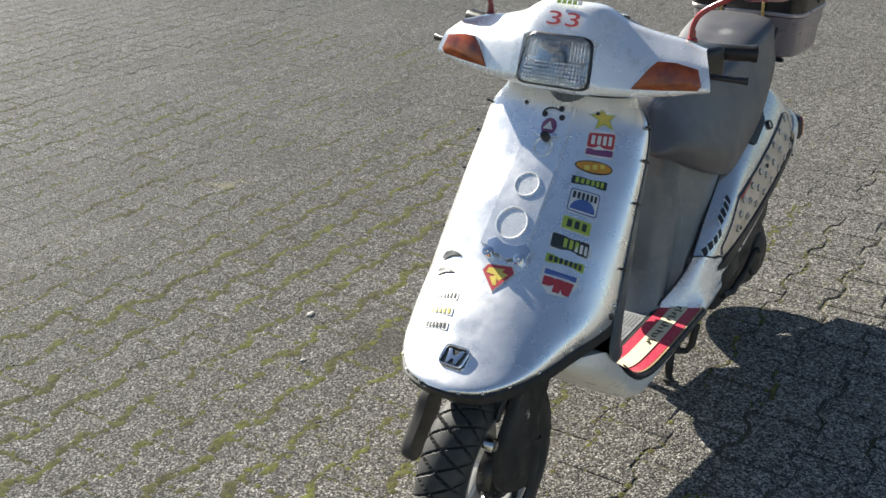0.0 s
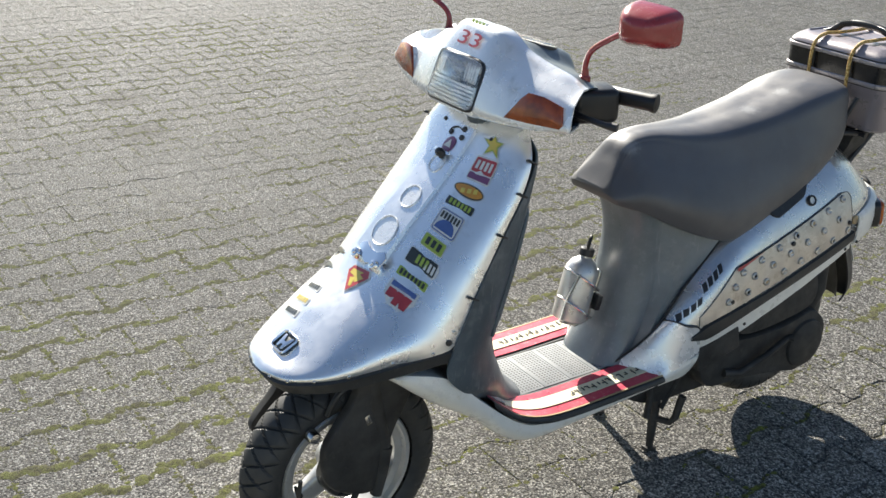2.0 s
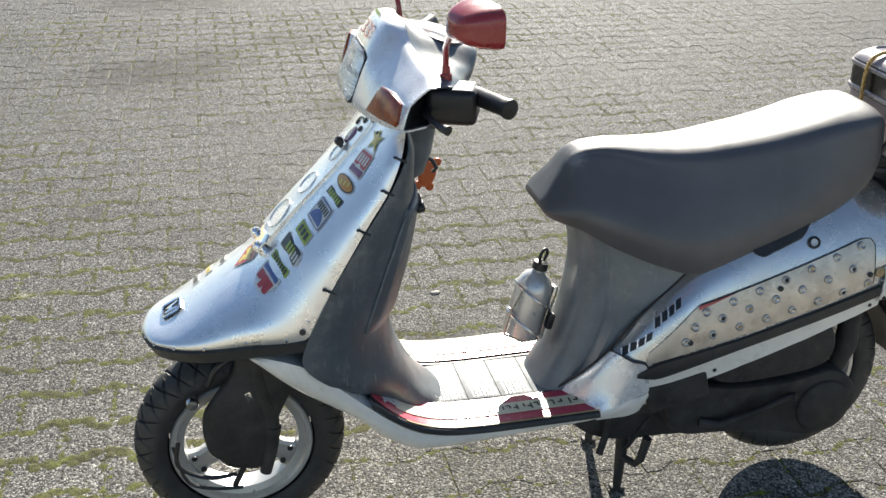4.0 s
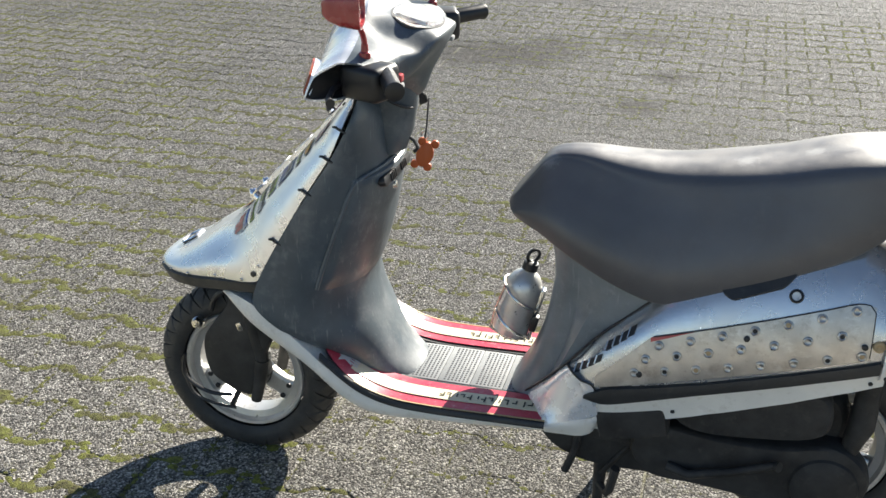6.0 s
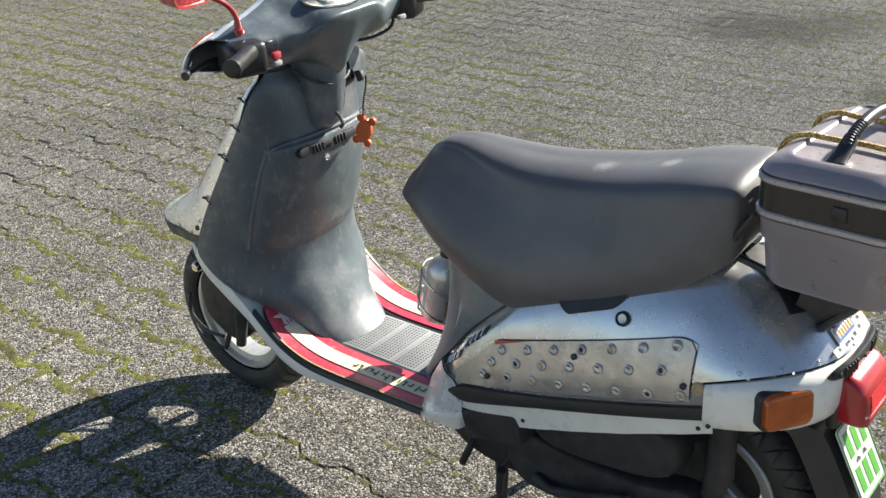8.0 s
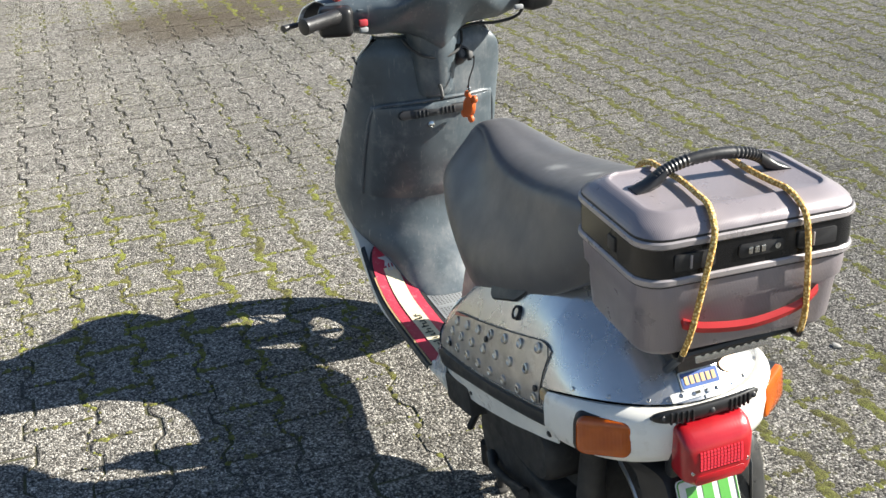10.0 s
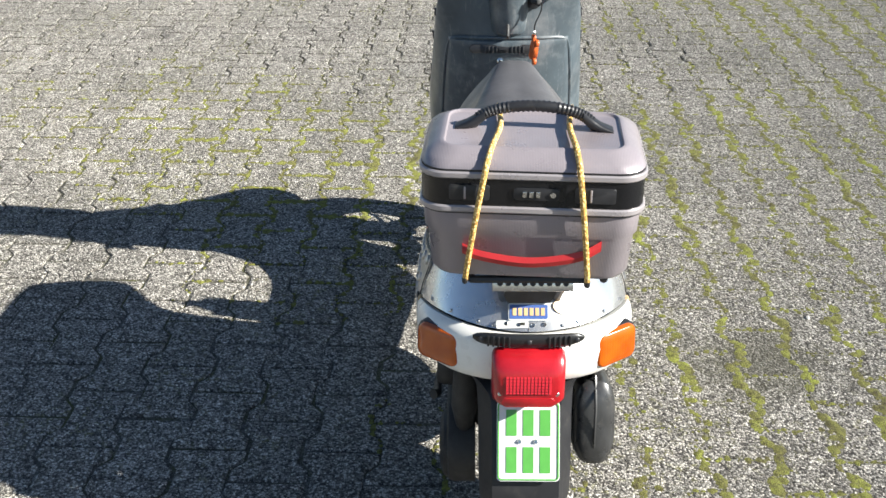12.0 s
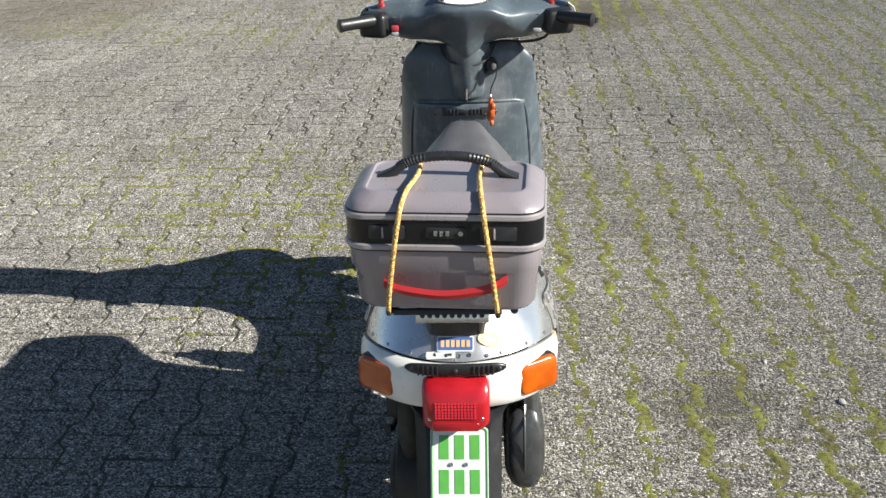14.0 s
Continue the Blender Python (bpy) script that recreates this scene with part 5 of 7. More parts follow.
for i in range(61):
    x, zt, ze, zb, we, wb = spline(SEAT, i * 12 / 60)  # cross-section keys
    zm = (ze + zb) / 2
    wm = max(we, wb) + 0.006
    half = [(0.0, zt), (we * 0.35, zt), (we * 0.68, zt - (zt - ze) * 0.14), (we * 0.90, zt - (zt - ze) * 0.40), (we * 0.98, zt - (zt - ze) * 0.70), (we * 0.94 + wm * 0.06, ze), (we * 0.74 + wm * 0.26, ze - 0.14 * (ze - zb)), (we * 0.36 + wm * 0.64, zb + 0.62 * (ze - zb)), (wm, zb + 0.32 * (ze - zb)), (wb, zb + 0.06 * (ze - zb)), (wb * 0.92, zb), (wb * 0.5, zb + 0.02 * (ze - zb))]
    half = smooth_path(half, 31)
    rows.append([(x, y, z) for y, z in half] + [(x, -y, z) for y, z in reversed(half[1:])])
seat = part("seat", loft(rows), M_SEAT, scooter, "dark brown-grey vinyl seat", True, 75)


def skin_at(x, z, sg, lift):
    lo, hi = 0.0, 2.95
    for _ in range(22):
        mid = (lo + hi) / 2
        lo, hi = (mid, hi) if rear_body(x, mid).z < z else (lo, mid)
    return rear_body(x, lo, sg, lift)


for sg in (1, -1):
    rows = []
    for i in range(21):
        x = 0.040 - 0.127 * i / 20
        f = min(1.0, math.sqrt(min(1.0, min(i + 0.3, 20.3 - i) / 4)))
        zb = 0.577 + (0.028 - x) * 0.385
        zt = zb + 0.045
        zb = zt - 0.045 * (0.35 + 0.65 * f)
        rows.append([skin_at(x, zt, sg, 0.004), skin_at(x, (zt + zb) / 2, sg, 0.005), skin_at(x, zb, sg, 0.005), skin_at(x, zb - 0.002, sg, 0.0)])
    part("seat_skirt", sheet(rows, 0.004, None, (0, 0, 0.5)), M_STRIP, scooter, "black flap at the seat's side")

# ---- handlebar cover ----
HS_Y = [0.0, 0.06, 0.105, 0.16, 0.22, 0.268]
HS_FRONT = [  # front lower, lamp lower, lamp upper, ridge, ridge back
    ((0.775, 0.888), (0.800, 0.906), (0.769, 0.990), (0.738, 1.036), (0.705, 1.038)),
    ((0.775, 0.888), (0.799, 0.906), (0.769, 0.988), (0.734, 1.034), (0.704, 1.036)),
    ((0.775, 0.892), (0.793, 0.906), (0.768, 0.968), (0.722, 1.008), (0.700, 1.012)),
    ((0.765, 0.896), (0.782, 0.908), (0.756, 0.963), (0.712, 0.996), (0.693, 0.998)),
    ((0.752, 0.904), (0.766, 0.914), (0.742, 0.960), (0.703, 0.986), (0.686, 0.988)),
    ((0.736, 0.912), (0.748, 0.920), (0.734, 0.955), (0.700, 0.975), (0.686, 0.976))]
HS_BACK = [  # dial front, dial back, rear edge, rear low, neck, under
    ((0.680, 1.016), (0.588, 0.992), (0.572, 0.972), (0.602, 0.908), (0.632, 0.854), (0.715, 0.856)),
    ((0.678, 1.016), (0.590, 0.990), (0.576, 0.972), (0.608, 0.926), (0.648, 0.894), (0.715, 0.876)),
    ((0.672, 0.996), (0.606, 0.972), (0.594, 0.955), (0.614, 0.924), (0.648, 0.900), (0.715, 0.886)),
    ((0.662, 0.988), (0.624, 0.971), (0.614, 0.952), (0.624, 0.920), (0.655, 0.900), (0.712, 0.892)),
    ((0.662, 0.983), (0.634, 0.969), (0.626, 0.952), (0.636, 0.926), (0.662, 0.910), (0.706, 0.902)),
    ((0.664, 0.974), (0.640, 0.962), (0.634, 0.948), (0.642, 0.930), (0.664, 0.918), (0.702, 0.910))]
HS = [a + b for a, b in zip(HS_FRONT, HS_BACK)]
HS_END = [0.268, 0.279, 0.268, 0.250, 0.246, 0.240, 0.230, 0.218, 0.206, 0.216, 0.246]  # the cover ends aslant


def head(y, j):
    a = abs(y)
    i = 0
    while i < len(HS_Y) - 2 and a > HS_Y[i + 1]:
        i += 1
    t = i + (a - HS_Y[i]) / (HS_Y[i + 1] - HS_Y[i])
    x, z = spline([r[j] for r in HS], min(t, 5.0))
    if a > 0.10:
        a = 0.10 + (a - 0.10) * (HS_END[j] - 0.10) / 0.168
    return (x, math.copysign(a, y), z)


def head_row(y, js, soft):
    """A cross-section of the cover through the keys js, its corners rounded by soft."""
    ctl = [head(y, j) for j in js]
    n = (len(js) - 1) * 6
    out = []
    for i in range(n + 1):
        t = i * (len(js) - 1) / n
        k0 = min(int(t), len(js) - 2)
        lin = Vector(ctl[k0]).lerp(Vector(ctl[k0 + 1]), t - k0)
        p = lin.lerp(Vector(spline(ctl, t)), soft)
        if soft < 1.0 and 2.05 < t < 2.95 and abs(y) < 0.068:
            p -= Vector((0.93, 0, 0.36)) * 0.040          # the recess that holds the lamp
        out.append(p)
    return out


YS = [-0.268 + 0.536 * i / 72 for i in range(73)]
headset = part("headset_front", sheet([head_row(y, (10, 0, 1, 2, 3, 4), 0.62) for y in YS], 0.003, None, (0.68, 0, 0.93)), M_SILVER, scooter, "silver-white handlebar cover with soft creases", True, 50)
back = part("headset_rear", sheet([head_row(y, (4, 5, 6, 7, 8, 9, 10), 1.0) for y in YS], 0.003, None, (0.68, 0, 0.93)), M_GREY, scooter, "grey rear handlebar cover", True, 80)
# black inset caps stand in for the shade inside the cover's open ends
for sg in (1, -1):
    pts = [head(sg * 0.262, j) for j in range(11)]
    c = sum((Vector(p) for p in pts), Vector()) / 11
    bm = bmesh.new()
    add_grid(bm, [[Vector(p) for p in pts], [c + (Vector(p) - c) * 0.6 + Vector((0, -sg * 0.03, 0)) for p in pts], [c + (Vector(p) - c) * 0.02 + Vector((0, -sg * 0.03, 0)) for p in pts]], wrap=True)
    part("cover_mouth", bm, M_BLACK, back)
# red racing number and a small pale word on the top slope
m = facing((0.751, 0.0, 1.0145), (0.83, 0, 0.56), (-0.56, 0, 0.83))
cu = bpy.data.curves.new("number", "FONT")
cu.body, cu.size, cu.align_x, cu.align_y, cu.extrude = "33", 0.056, "CENTER", "CENTER", 0.0004
tmp = bpy.data.objects.new("number", cu)
me = bpy.data.meshes.new_from_object(tmp)
bpy.data.objects.remove(tmp)
me.materials.append(V_RED)
me.transform(m @ pose(0, -0.004, 0.0062) @ Matrix.Diagonal((1.30, 0.66, 1, 1)))
num = new("number", me)
num.parent = headset
num["label"] = "red number thirty-three"
for i in range(5):
    part("pale_mark", block((0.008, 0.007, 0.0008), m @ pose(-0.02 + 0.0105 * i, 0.030, 0.0045), 0), V_GREEN if i < 4 else V_WHITE, headset)


def lamp_panel(y, z, lift):
    """Point in front of the lamp opening: y across -1 .. 1, z up 0 .. 1."""
    lo, hi = Vector((0.802, 0.0, 0.902)), Vector((0.769, 0.0, 0.989))
    p = lo.lerp(hi, z)
    n = Vector((0.93, 0, 0.36))
    p += n * (lift - 0.006 * abs(y) ** 3)
    return p + Vector((0, y * (0.073 - 0.009 * z), 0))


def lamp_ring(scale, lift):
    return [lamp_panel(x * scale, 0.5 + y * scale / 2, lift) for x, y in rounded(2.0, 2.0, 0.30, 5)]


bm = bmesh.new()
add_grid(bm, [lamp_ring(1.035, -0.006), lamp_ring(1.032, 0.0035), lamp_ring(0.975, 0.0055), lamp_ring(0.95, 0.001), lamp_ring(0.9, -0.03), lamp_ring(0.02, -0.032)], wrap=True)
housing = part("headlight", bm, M_BLACK, scooter, "rectangular headlight with ribbed glass")
bm = bmesh.new()
add_grid(bm, [lamp_ring(0.95, 0.003), lamp_ring(0.85, -0.012), lamp_ring(0.6, -0.022), lamp_ring(0.3, -0.027), lamp_ring(0.02, -0.028)], wrap=True)
part("reflector", bm, M_REFLECTOR, housing)
bm = bmesh.new()
add_grid(bm, [lamp_ring(1.13, -0.014), lamp_ring(1.12, -0.004), lamp_ring(1.07, 0.001), lamp_ring(1.028, 0.0015), lamp_ring(1.022, -0.006)], wrap=True)
part("bezel", bm, M_SILVER, housing, "silver lamp surround")
bm = bmesh.new()
add_grid(bm, [lamp_ring(0.975, 0.004), lamp_ring(0.93, 0.010), lamp_ring(0.6, 0.013), lamp_ring(0.02, 0.014)], wrap=True)
bmesh.ops.solidify(bm, geom=bm.faces[:], thickness=0.002)
part("lens", bm, M_GLASS, housing).visible_shadow = False
# moulded prisms over the lower half, fine upright flutes above
flutes = bmesh.new()


def flute(y0, y1, z0, z1, low, high):
    ring = [flutes.verts.new(lamp_panel(y, z, low)) for y, z in ((y0, z0), (y1, z0), (y1, z1), (y0, z1))]
    peak = [flutes.verts.new(lamp_panel((y0 + y1) / 2, z0 + f * (z1 - z0), high)) for f in (0.25, 0.75)]
    for ids in ((0, 1, 4), (2, 3, 5)):
        flutes.faces.new([(ring + peak)[i] for i in ids])
    for ids in ((1, 2, 5, 4), (3, 0, 4, 5)):
        flutes.faces.new([(ring + peak)[i] for i in ids])


for i in range(19):
    for j in range(6):
        y, z = -0.88 + 0.0926 * i, 0.05 + 0.072 * j
        flute(y + 0.010, y + 0.078, z + 0.008, z + 0.064, 0.001, 0.0058)
    if i < 4 or i > 13:
        flute(-0.86 + 0.0906 * i, -0.81 + 0.0906 * i, 0.53, 0.90, 0.001, 0.0040)
part("lens_flutes", flutes, M_FLUTE, housing, "", False)["kind"] = "stuff"
bm = lathe([(0, 0.020), (0.008, 0.018), (0.011, 0.010), (0.011, -0.002)], 16, "Z")
bm.transform(facing(lamp_panel(0, 0.55, -0.016), (0.93, 0, 0.36)))
part("bulb", bm, M_STEEL, housing)
# front indicators
for sg in (1, -1):
    q = [Vector((0.780, 0.144, 0.9105)), Vector((0.767, 0.200, 0.9125)), Vector((0.7500, 0.258, 0.916)), Vector((0.7475, 0.264, 0.925)), Vector((0.7400, 0.253, 0.952)), Vector((0.749, 0.215, 0.961)), Vector((0.759, 0.184, 0.962)), Vector((0.765, 0.172, 0.950))]
    q = [Vector((p.x, p.y * sg, p.z)) for p in q]
    c = sum(q, Vector()) / 8
    n = Vector((0.82, sg * 0.28, 0.42)).normalized()
    bm = bmesh.new()
    add_grid(bm, [[c + (p - c) * 1.03 - n * 0.006 for p in q], [c + (p - c) * 1.02 + n * 0.0025 for p in q], [c + (p - c) * 0.5 + n * 0.004 for p in q]], wrap=True, ends=True)
    frm = part("front_indicator", bm, M_SILVER, scooter, "amber front indicator", False)
    bm = bmesh.new()
    add_grid(bm, [[c + (p - c) * 0.99 + n * 0.001 for p in q], [c + (p - c) * 0.97 + n * 0.007 for p in q], [c + (p - c) * 0.80 + n * 0.0095 for p in q], [c + (p - c) * 0.40 + n * 0.011 for p in q]], wrap=True, ends=True)
    part("lens", bm, M_AMBER_DEEP, frm)
# instrument dial
m = facing((0.632, 0.002, 0.9985), (-0.26, 0, 0.965), (1, 0, 0.3))
dial = part("speedometer", prism(oval(0.140, 0.098, 36), 0.012, m, 0.003), M_BLACK, scooter, "oval speedometer under glass")
# the face is white to carry the glare on the dial glass
part("dial_face", prism(oval(0.130, 0.089, 36), 0.002, m @ pose(0, 0, 0.0055), 0), V_WHITE, dial)
part("dial_glass", prism(oval(0.132, 0.091, 36), 0.002, m @ pose(0, 0, 0.008), 0.0008), M_GLASS, dial).visible_shadow = False
part("needle", block((0.002, 0.036, 0.001), m @ pose(0.008, 0.006, 0.0068, 0, 0, 35), 0), V_RED, dial)
# grips, levers, switches, mirrors
for sg in (1, -1):
    a, b = Vector((0.648, sg * 0.170, 0.957)), Vector((0.580, sg * 0.304, 0.951))
    d = (b - a).normalized()
    bm = tube([a - d * 0.05, a + d * 0.06], 0.011, 14)
    bar = part("handlebar", bm, M_ENGINE, scooter, "handlebar end with black grip")
    a2 = a + d * 0.055
    g = part("grip", tube([a2, a2 + d * 0.004, b - d * 0.012, b - d * 0.008, b - d * 0.002, b], [0.0125, 0.0150, 0.0150, 0.0165, 0.0165, 0.011], 18), M_GRIP, bar)
    part("lever", tube([(0.675, sg * 0.170, 0.935), (0.700, sg * 0.215, 0.934), (0.704, sg * 0.255, 0.933), (0.694, sg * 0.305, 0.930), (0.684, sg * 0.322, 0.929)], [0.006, 0.006, 0.005, 0.0055, 0.008], 10), M_BLACK, bar)
    part("switch_box", block((0.082, 0.070, 0.060), Matrix.Translation((0.652, sg * 0.217, 0.941)) @ pose(0, 0, 0, 0, 0, -sg * 20), 0.012, 3), M_GRIP, bar)
    if sg > 0:
        part("red_switch", block((0.010, 0.018, 0.014), Matrix.Translation((0.613, 0.172, 0.936)), 0.003), V_RED, bar)
        part("white_switch", block((0.012, 0.018, 0.010), Matrix.Translation((0.613, 0.172, 0.922)), 0.003), M_DECK, bar)
    else:
        part("pale_switch", block((0.010, 0.020, 0.010), Matrix.Translation((0.613, -0.172, 0.924)), 0.003), M_DECK, bar)
        part("brake_cable", tube(smooth_path([(0.668, -0.21, 0.92), (0.66, -0.19, 0.895), (0.665, -0.14, 0.885), (0.68, -0.09, 0.885), (0.70, -0.03, 0.87)], 14), 0.0035, 8), M_BLACK, bar)
    part("switch_pad", block((0.014, 0.022, 0.004), facing((0.632, sg * 0.172, 0.964), (-0.5, 0, 0.87), (1, 0, 0)), 0.002), M_GREY, bar)
    # mirror: stem from the cover's top, housing looking back
    base = Vector((0.663, sg * 0.208, 0.980))
    stem = part("mirror", tube(smooth_path([tuple(base), (0.664, sg * 0.209, 1.010), (0.668, sg * 0.232, 1.040 if sg > 0 else 1.028), (0.674, sg * 0.308, 1.083 if sg > 0 else 1.050)], 14), 0.0052, 10), M_RED, scooter, "red rear-view mirror on a bent stem")
    bm = lathe([(0.0, 0.020), (0.006, 0.020), (0.007, 0.008), (0.010, 0.006), (0.0105, -0.006)], 12, "Z", tuple(base))
    part("mirror_nut", bm, M_RED, stem)
    mc = Vector((0.656, sg * 0.330, 1.091 if sg > 0 else 1.056))
    turn = Matrix.Rotation(radians(sg * 14), 3, "Z")
    rows = []
    for x, w, h in ((0.034, 0.016, 0.014), (0.031, 0.054, 0.034), (0.020, 0.082, 0.050), (0.000, 0.104, 0.066), (-0.024, 0.114, 0.074), (-0.036, 0.116, 0.076), (-0.036, 0.108, 0.068), (-0.030, 0.106, 0.066)):
        rows.append([mc + turn @ Vector((x * 0.9, sg * a0 * w * 0.86, b0 * h * 0.9)) for a0, b0 in [(a1, b1 * (1 - 0.18 * a1)) for a1, b1 in rounded(1, 1, 0.24, 4)]])
    shell = part("mirror_shell", loft(rows), M_RED, stem)
    rows = [[mc + turn @ Vector((-0.027, sg * a0 * 0.092 * f, b0 * (1 - 0.18 * a0) * 0.060 * f)) for a0, b0 in rounded(1, 1, 0.24, 4)] for f in (1.0, 0.02)]
    bm = bmesh.new()
    add_grid(bm, rows, wrap=True)
    part("mirror_glass", bm, M_MIRROR, stem)

# ---- wheels ----


def wheel(name, x, label, drum_side, lift=0.0):
    z0 = 0.207 + lift
    c = Vector((x, 0, z0))
    hub = part(name, lathe([(0.0, -0.045), (0.030, -0.045), (0.034, -0.035), (0.034, 0.035), (0.030, 0.045), (0.0, 0.045)], 28, "Y", c), M_RIM, scooter, label)
    # tyre with crossing grooves
    prof = []
    for i in range(49):
        q = radians(-128 + 256 * i / 48)
        prof.append((0.1675 + 0.0395 * math.cos(q), (0.049 if name == "front_wheel" else 0.044) * math.sin(q), i))
    bm = bmesh.new()
    N = 864
    rows = []
    for a in range(N):
        q = 2 * math.pi * a / N
        row = []
        for r, h, i in prof:
            v = (i - 24) / 24
            if abs(v) < 0.74:
                u = a / N * 32
                g = min(abs(((u + v * 1.45) % 1.0) - 0.5), abs(((u - v * 1.45) % 1.0) - 0.5))
                if g < 0.050:
                    r -= 0.0055
            row.append(c + Vector((r * math.cos(q), h, r * math.sin(q))))
        rows.append(row)
    add_grid(bm, rows, cap=True)
    part("tyre", bm, M_RUBBER, hub, "black tyre with crossed block tread")
    # rim: outer band and well
    bm = lathe([(0.140, 0.034), (0.137, 0.038), (0.130, 0.037), (0.126, 0.026), (0.112, 0.022), (0.110, 0.0), (0.112, -0.022), (0.126, -0.026), (0.130, -0.037), (0.137, -0.038), (0.140, -0.034),
                (0.118, -0.018), (0.116, 0.0), (0.118, 0.018)], 64, "Y", c, closed=True)
    part("rim", bm, M_RIM, hub, "silver-painted rim")
    for i in range(3):
        q = radians(90 + 120 * i)
        d, t = Vector((math.cos(q), 0, math.sin(q))), Vector((-math.sin(q), 0, math.cos(q)))
        rows = []
        for r, w, h in ((0.026, 0.032, 0.018), (0.055, 0.026, 0.015), (0.085, 0.024, 0.013), (0.114, 0.034, 0.016)):
            rows.append([c + d * r + t * a * w + Vector((0, b * h, 0)) for a, b in rounded(1.8, 1.8, 0.4, 3)])
        part("spoke", loft(rows), M_RIM, hub)
        for s2 in (-1, 1):
            screw(hub, c + d * 0.100 + t * 0.016 * s2 + Vector((0, 0.016, 0)), (0, 1, 0), 0.006, 0.003, M_BLACK, "lug")
    if drum_side:
        bm = lathe([(0.0, 0.058), (0.026, 0.058), (0.030, 0.050), (0.050, 0.046), (0.057, 0.038), (0.058, 0.012), (0.0, 0.012)], 40, "Y", c)
        part("brake_drum", bm, M_EXHAUST, hub, "dark sooty brake drum")
        part("axle_nut", lathe([(0.0, 0.074), (0.010, 0.074), (0.011, 0.058), (0.016, 0.057)], 6, "Y", c), M_STEEL, hub)
    else:
        part("brake_drum", lathe([(0.0, -0.050), (0.070, -0.048), (0.088, -0.036), (0.092, -0.012), (0.0, 0.0)], 36, "Y", c), M_ENGINE, hub, "dark brake drum")
    return hub


front_wheel = wheel("front_wheel", 1.025, "front wheel with block tread tyre and silver rim", True)
rear_wheel = wheel("rear_wheel", -0.170, "rear wheel with block tread tyre, lifted by the stand", False, 0.024)

# ---- fork ----
fork = part("fork", tube([(0.880, 0, 0.56), (0.905, 0, 0.455)], 0.022, 14), M_ENGINE, scooter, "black front fork")
part("fork_bridge", block((0.050, 0.150, 0.028), Matrix.Translation((0.915, 0, 0.440)) @ pose(0, 0, 0, 0, 25), 0.010), M_ENGINE, fork)
for sg in (1, -1):
    part("fork_leg", tube([(0.960, sg * 0.062, 0.460), (0.990, sg * 0.064, 0.405), (0.985, sg * 0.066, 0.36), (0.966, sg * 0.066, 0.275), (0.966, sg * 0.066, 0.235)], [0.016, 0.016, 0.016, 0.015, 0.013], 14), M_ENGINE, fork)
    part("link_arm", tube([(0.964, sg * 0.068, 0.262), (0.972, sg * 0.070, 0.210), (0.984, sg * 0.070, 0.160)], [0.016, 0.014, 0.012], 12), M_ENGINE, fork)
    outline = [(0.900, 0.440), (0.960, 0.452), (1.020, 0.450), (1.030, 0.395), (1.065, 0.345), (1.094, 0.300), (1.096, 0.250), (1.082, 0.208), (1.035, 0.178), (0.992, 0.172), (0.968, 0.235), (0.945, 0.300), (0.908, 0.375)] if sg > 0 else [
        (1.060, 0.405), (1.105, 0.388), (1.128, 0.354), (1.174, 0.302), (1.166, 0.276), (1.138, 0.270), (1.100, 0.306), (1.066, 0.345)]
    cx, cz = sum(p[0] for p in outline) / len(outline), sum(p[1] for p in outline) / len(outline)
    y_in, y_out = (0.056, 0.076) if sg > 0 else (0.074, 0.094)
    bm = bmesh.new()
    add_grid(bm, [[(cx + (x - cx) * f, sg * (y_in + (y_out - y_in) * dy), cz + (z - cz) * f) for x, z in [spline(outline[-1:] + outline + outline[:2], 1 + i / 4) for i in range(4 * len(outline))]]
                  for dy, f in ((0.0, 1.0), (0.6, 1.0), (0.9, 0.97), (1.0, 0.93))], wrap=True, ends=True)
    part("fork_cover", bm, M_ENGINE, fork, "black plastic fork cover")
part("cover_clip", block((0.012, 0.003, 0.020), Matrix.Translation((1.006, 0.0775, 0.340)) @ pose(0, 0, 0, 0, 20), 0.001), M_STEEL, fork)
part("link_bolt", lathe([(0, 0.012), (0.010, 0.011), (0.013, 0.006), (0.013, -0.010)], 16, "Y", (1.112, 0.060, 0.328)), M_STEEL, fork)
part("cable_loop", tube(smooth_path([(1.145, 0.072, 0.25), (1.150, 0.076, 0.205), (1.125, 0.078, 0.180), (1.085, 0.078, 0.165), (1.04, 0.074, 0.165)], 20), 0.0045, 8), M_BLACK, fork)
part("brake_cable", tube(smooth_path([(1.155, 0.070, 0.24), (1.135, 0.078, 0.165), (1.09, 0.080, 0.142), (1.03, 0.078, 0.135)], 12), 0.0035, 8), M_BLACK, fork)
part("brake_arm", block((0.012, 0.010, 0.075), Matrix.Translation((1.030, 0.066, 0.165)) @ pose(0, 0, 0, 0, -25), 0.003), M_ENGINE, fork)
part("damper_rod", tube([(1.035, 0.060, 0.345), (1.005, 0.050, 0.425)], 0.006, 10), M_ENGINE, fork)
part("hose", tube(smooth_path([(1.08, 0.055, 0.36), (1.06, 0.060, 0.40), (1.01, 0.055, 0.425), (0.97, 0.05, 0.44)], 16), 0.006, 8), M_BLACK, fork)
part("crown_cover", loft([[(x + a * 0.055, b * w, z + a * 0.02) for a, b in rounded(2, 2, 0.5, 4)] for x, z, w in ((0.985, 0.440, 0.050), (0.985, 0.455, 0.066), (0.99, 0.474, 0.070))]), M_ENGINE, fork)
# ---- engine, silencer, stand ----


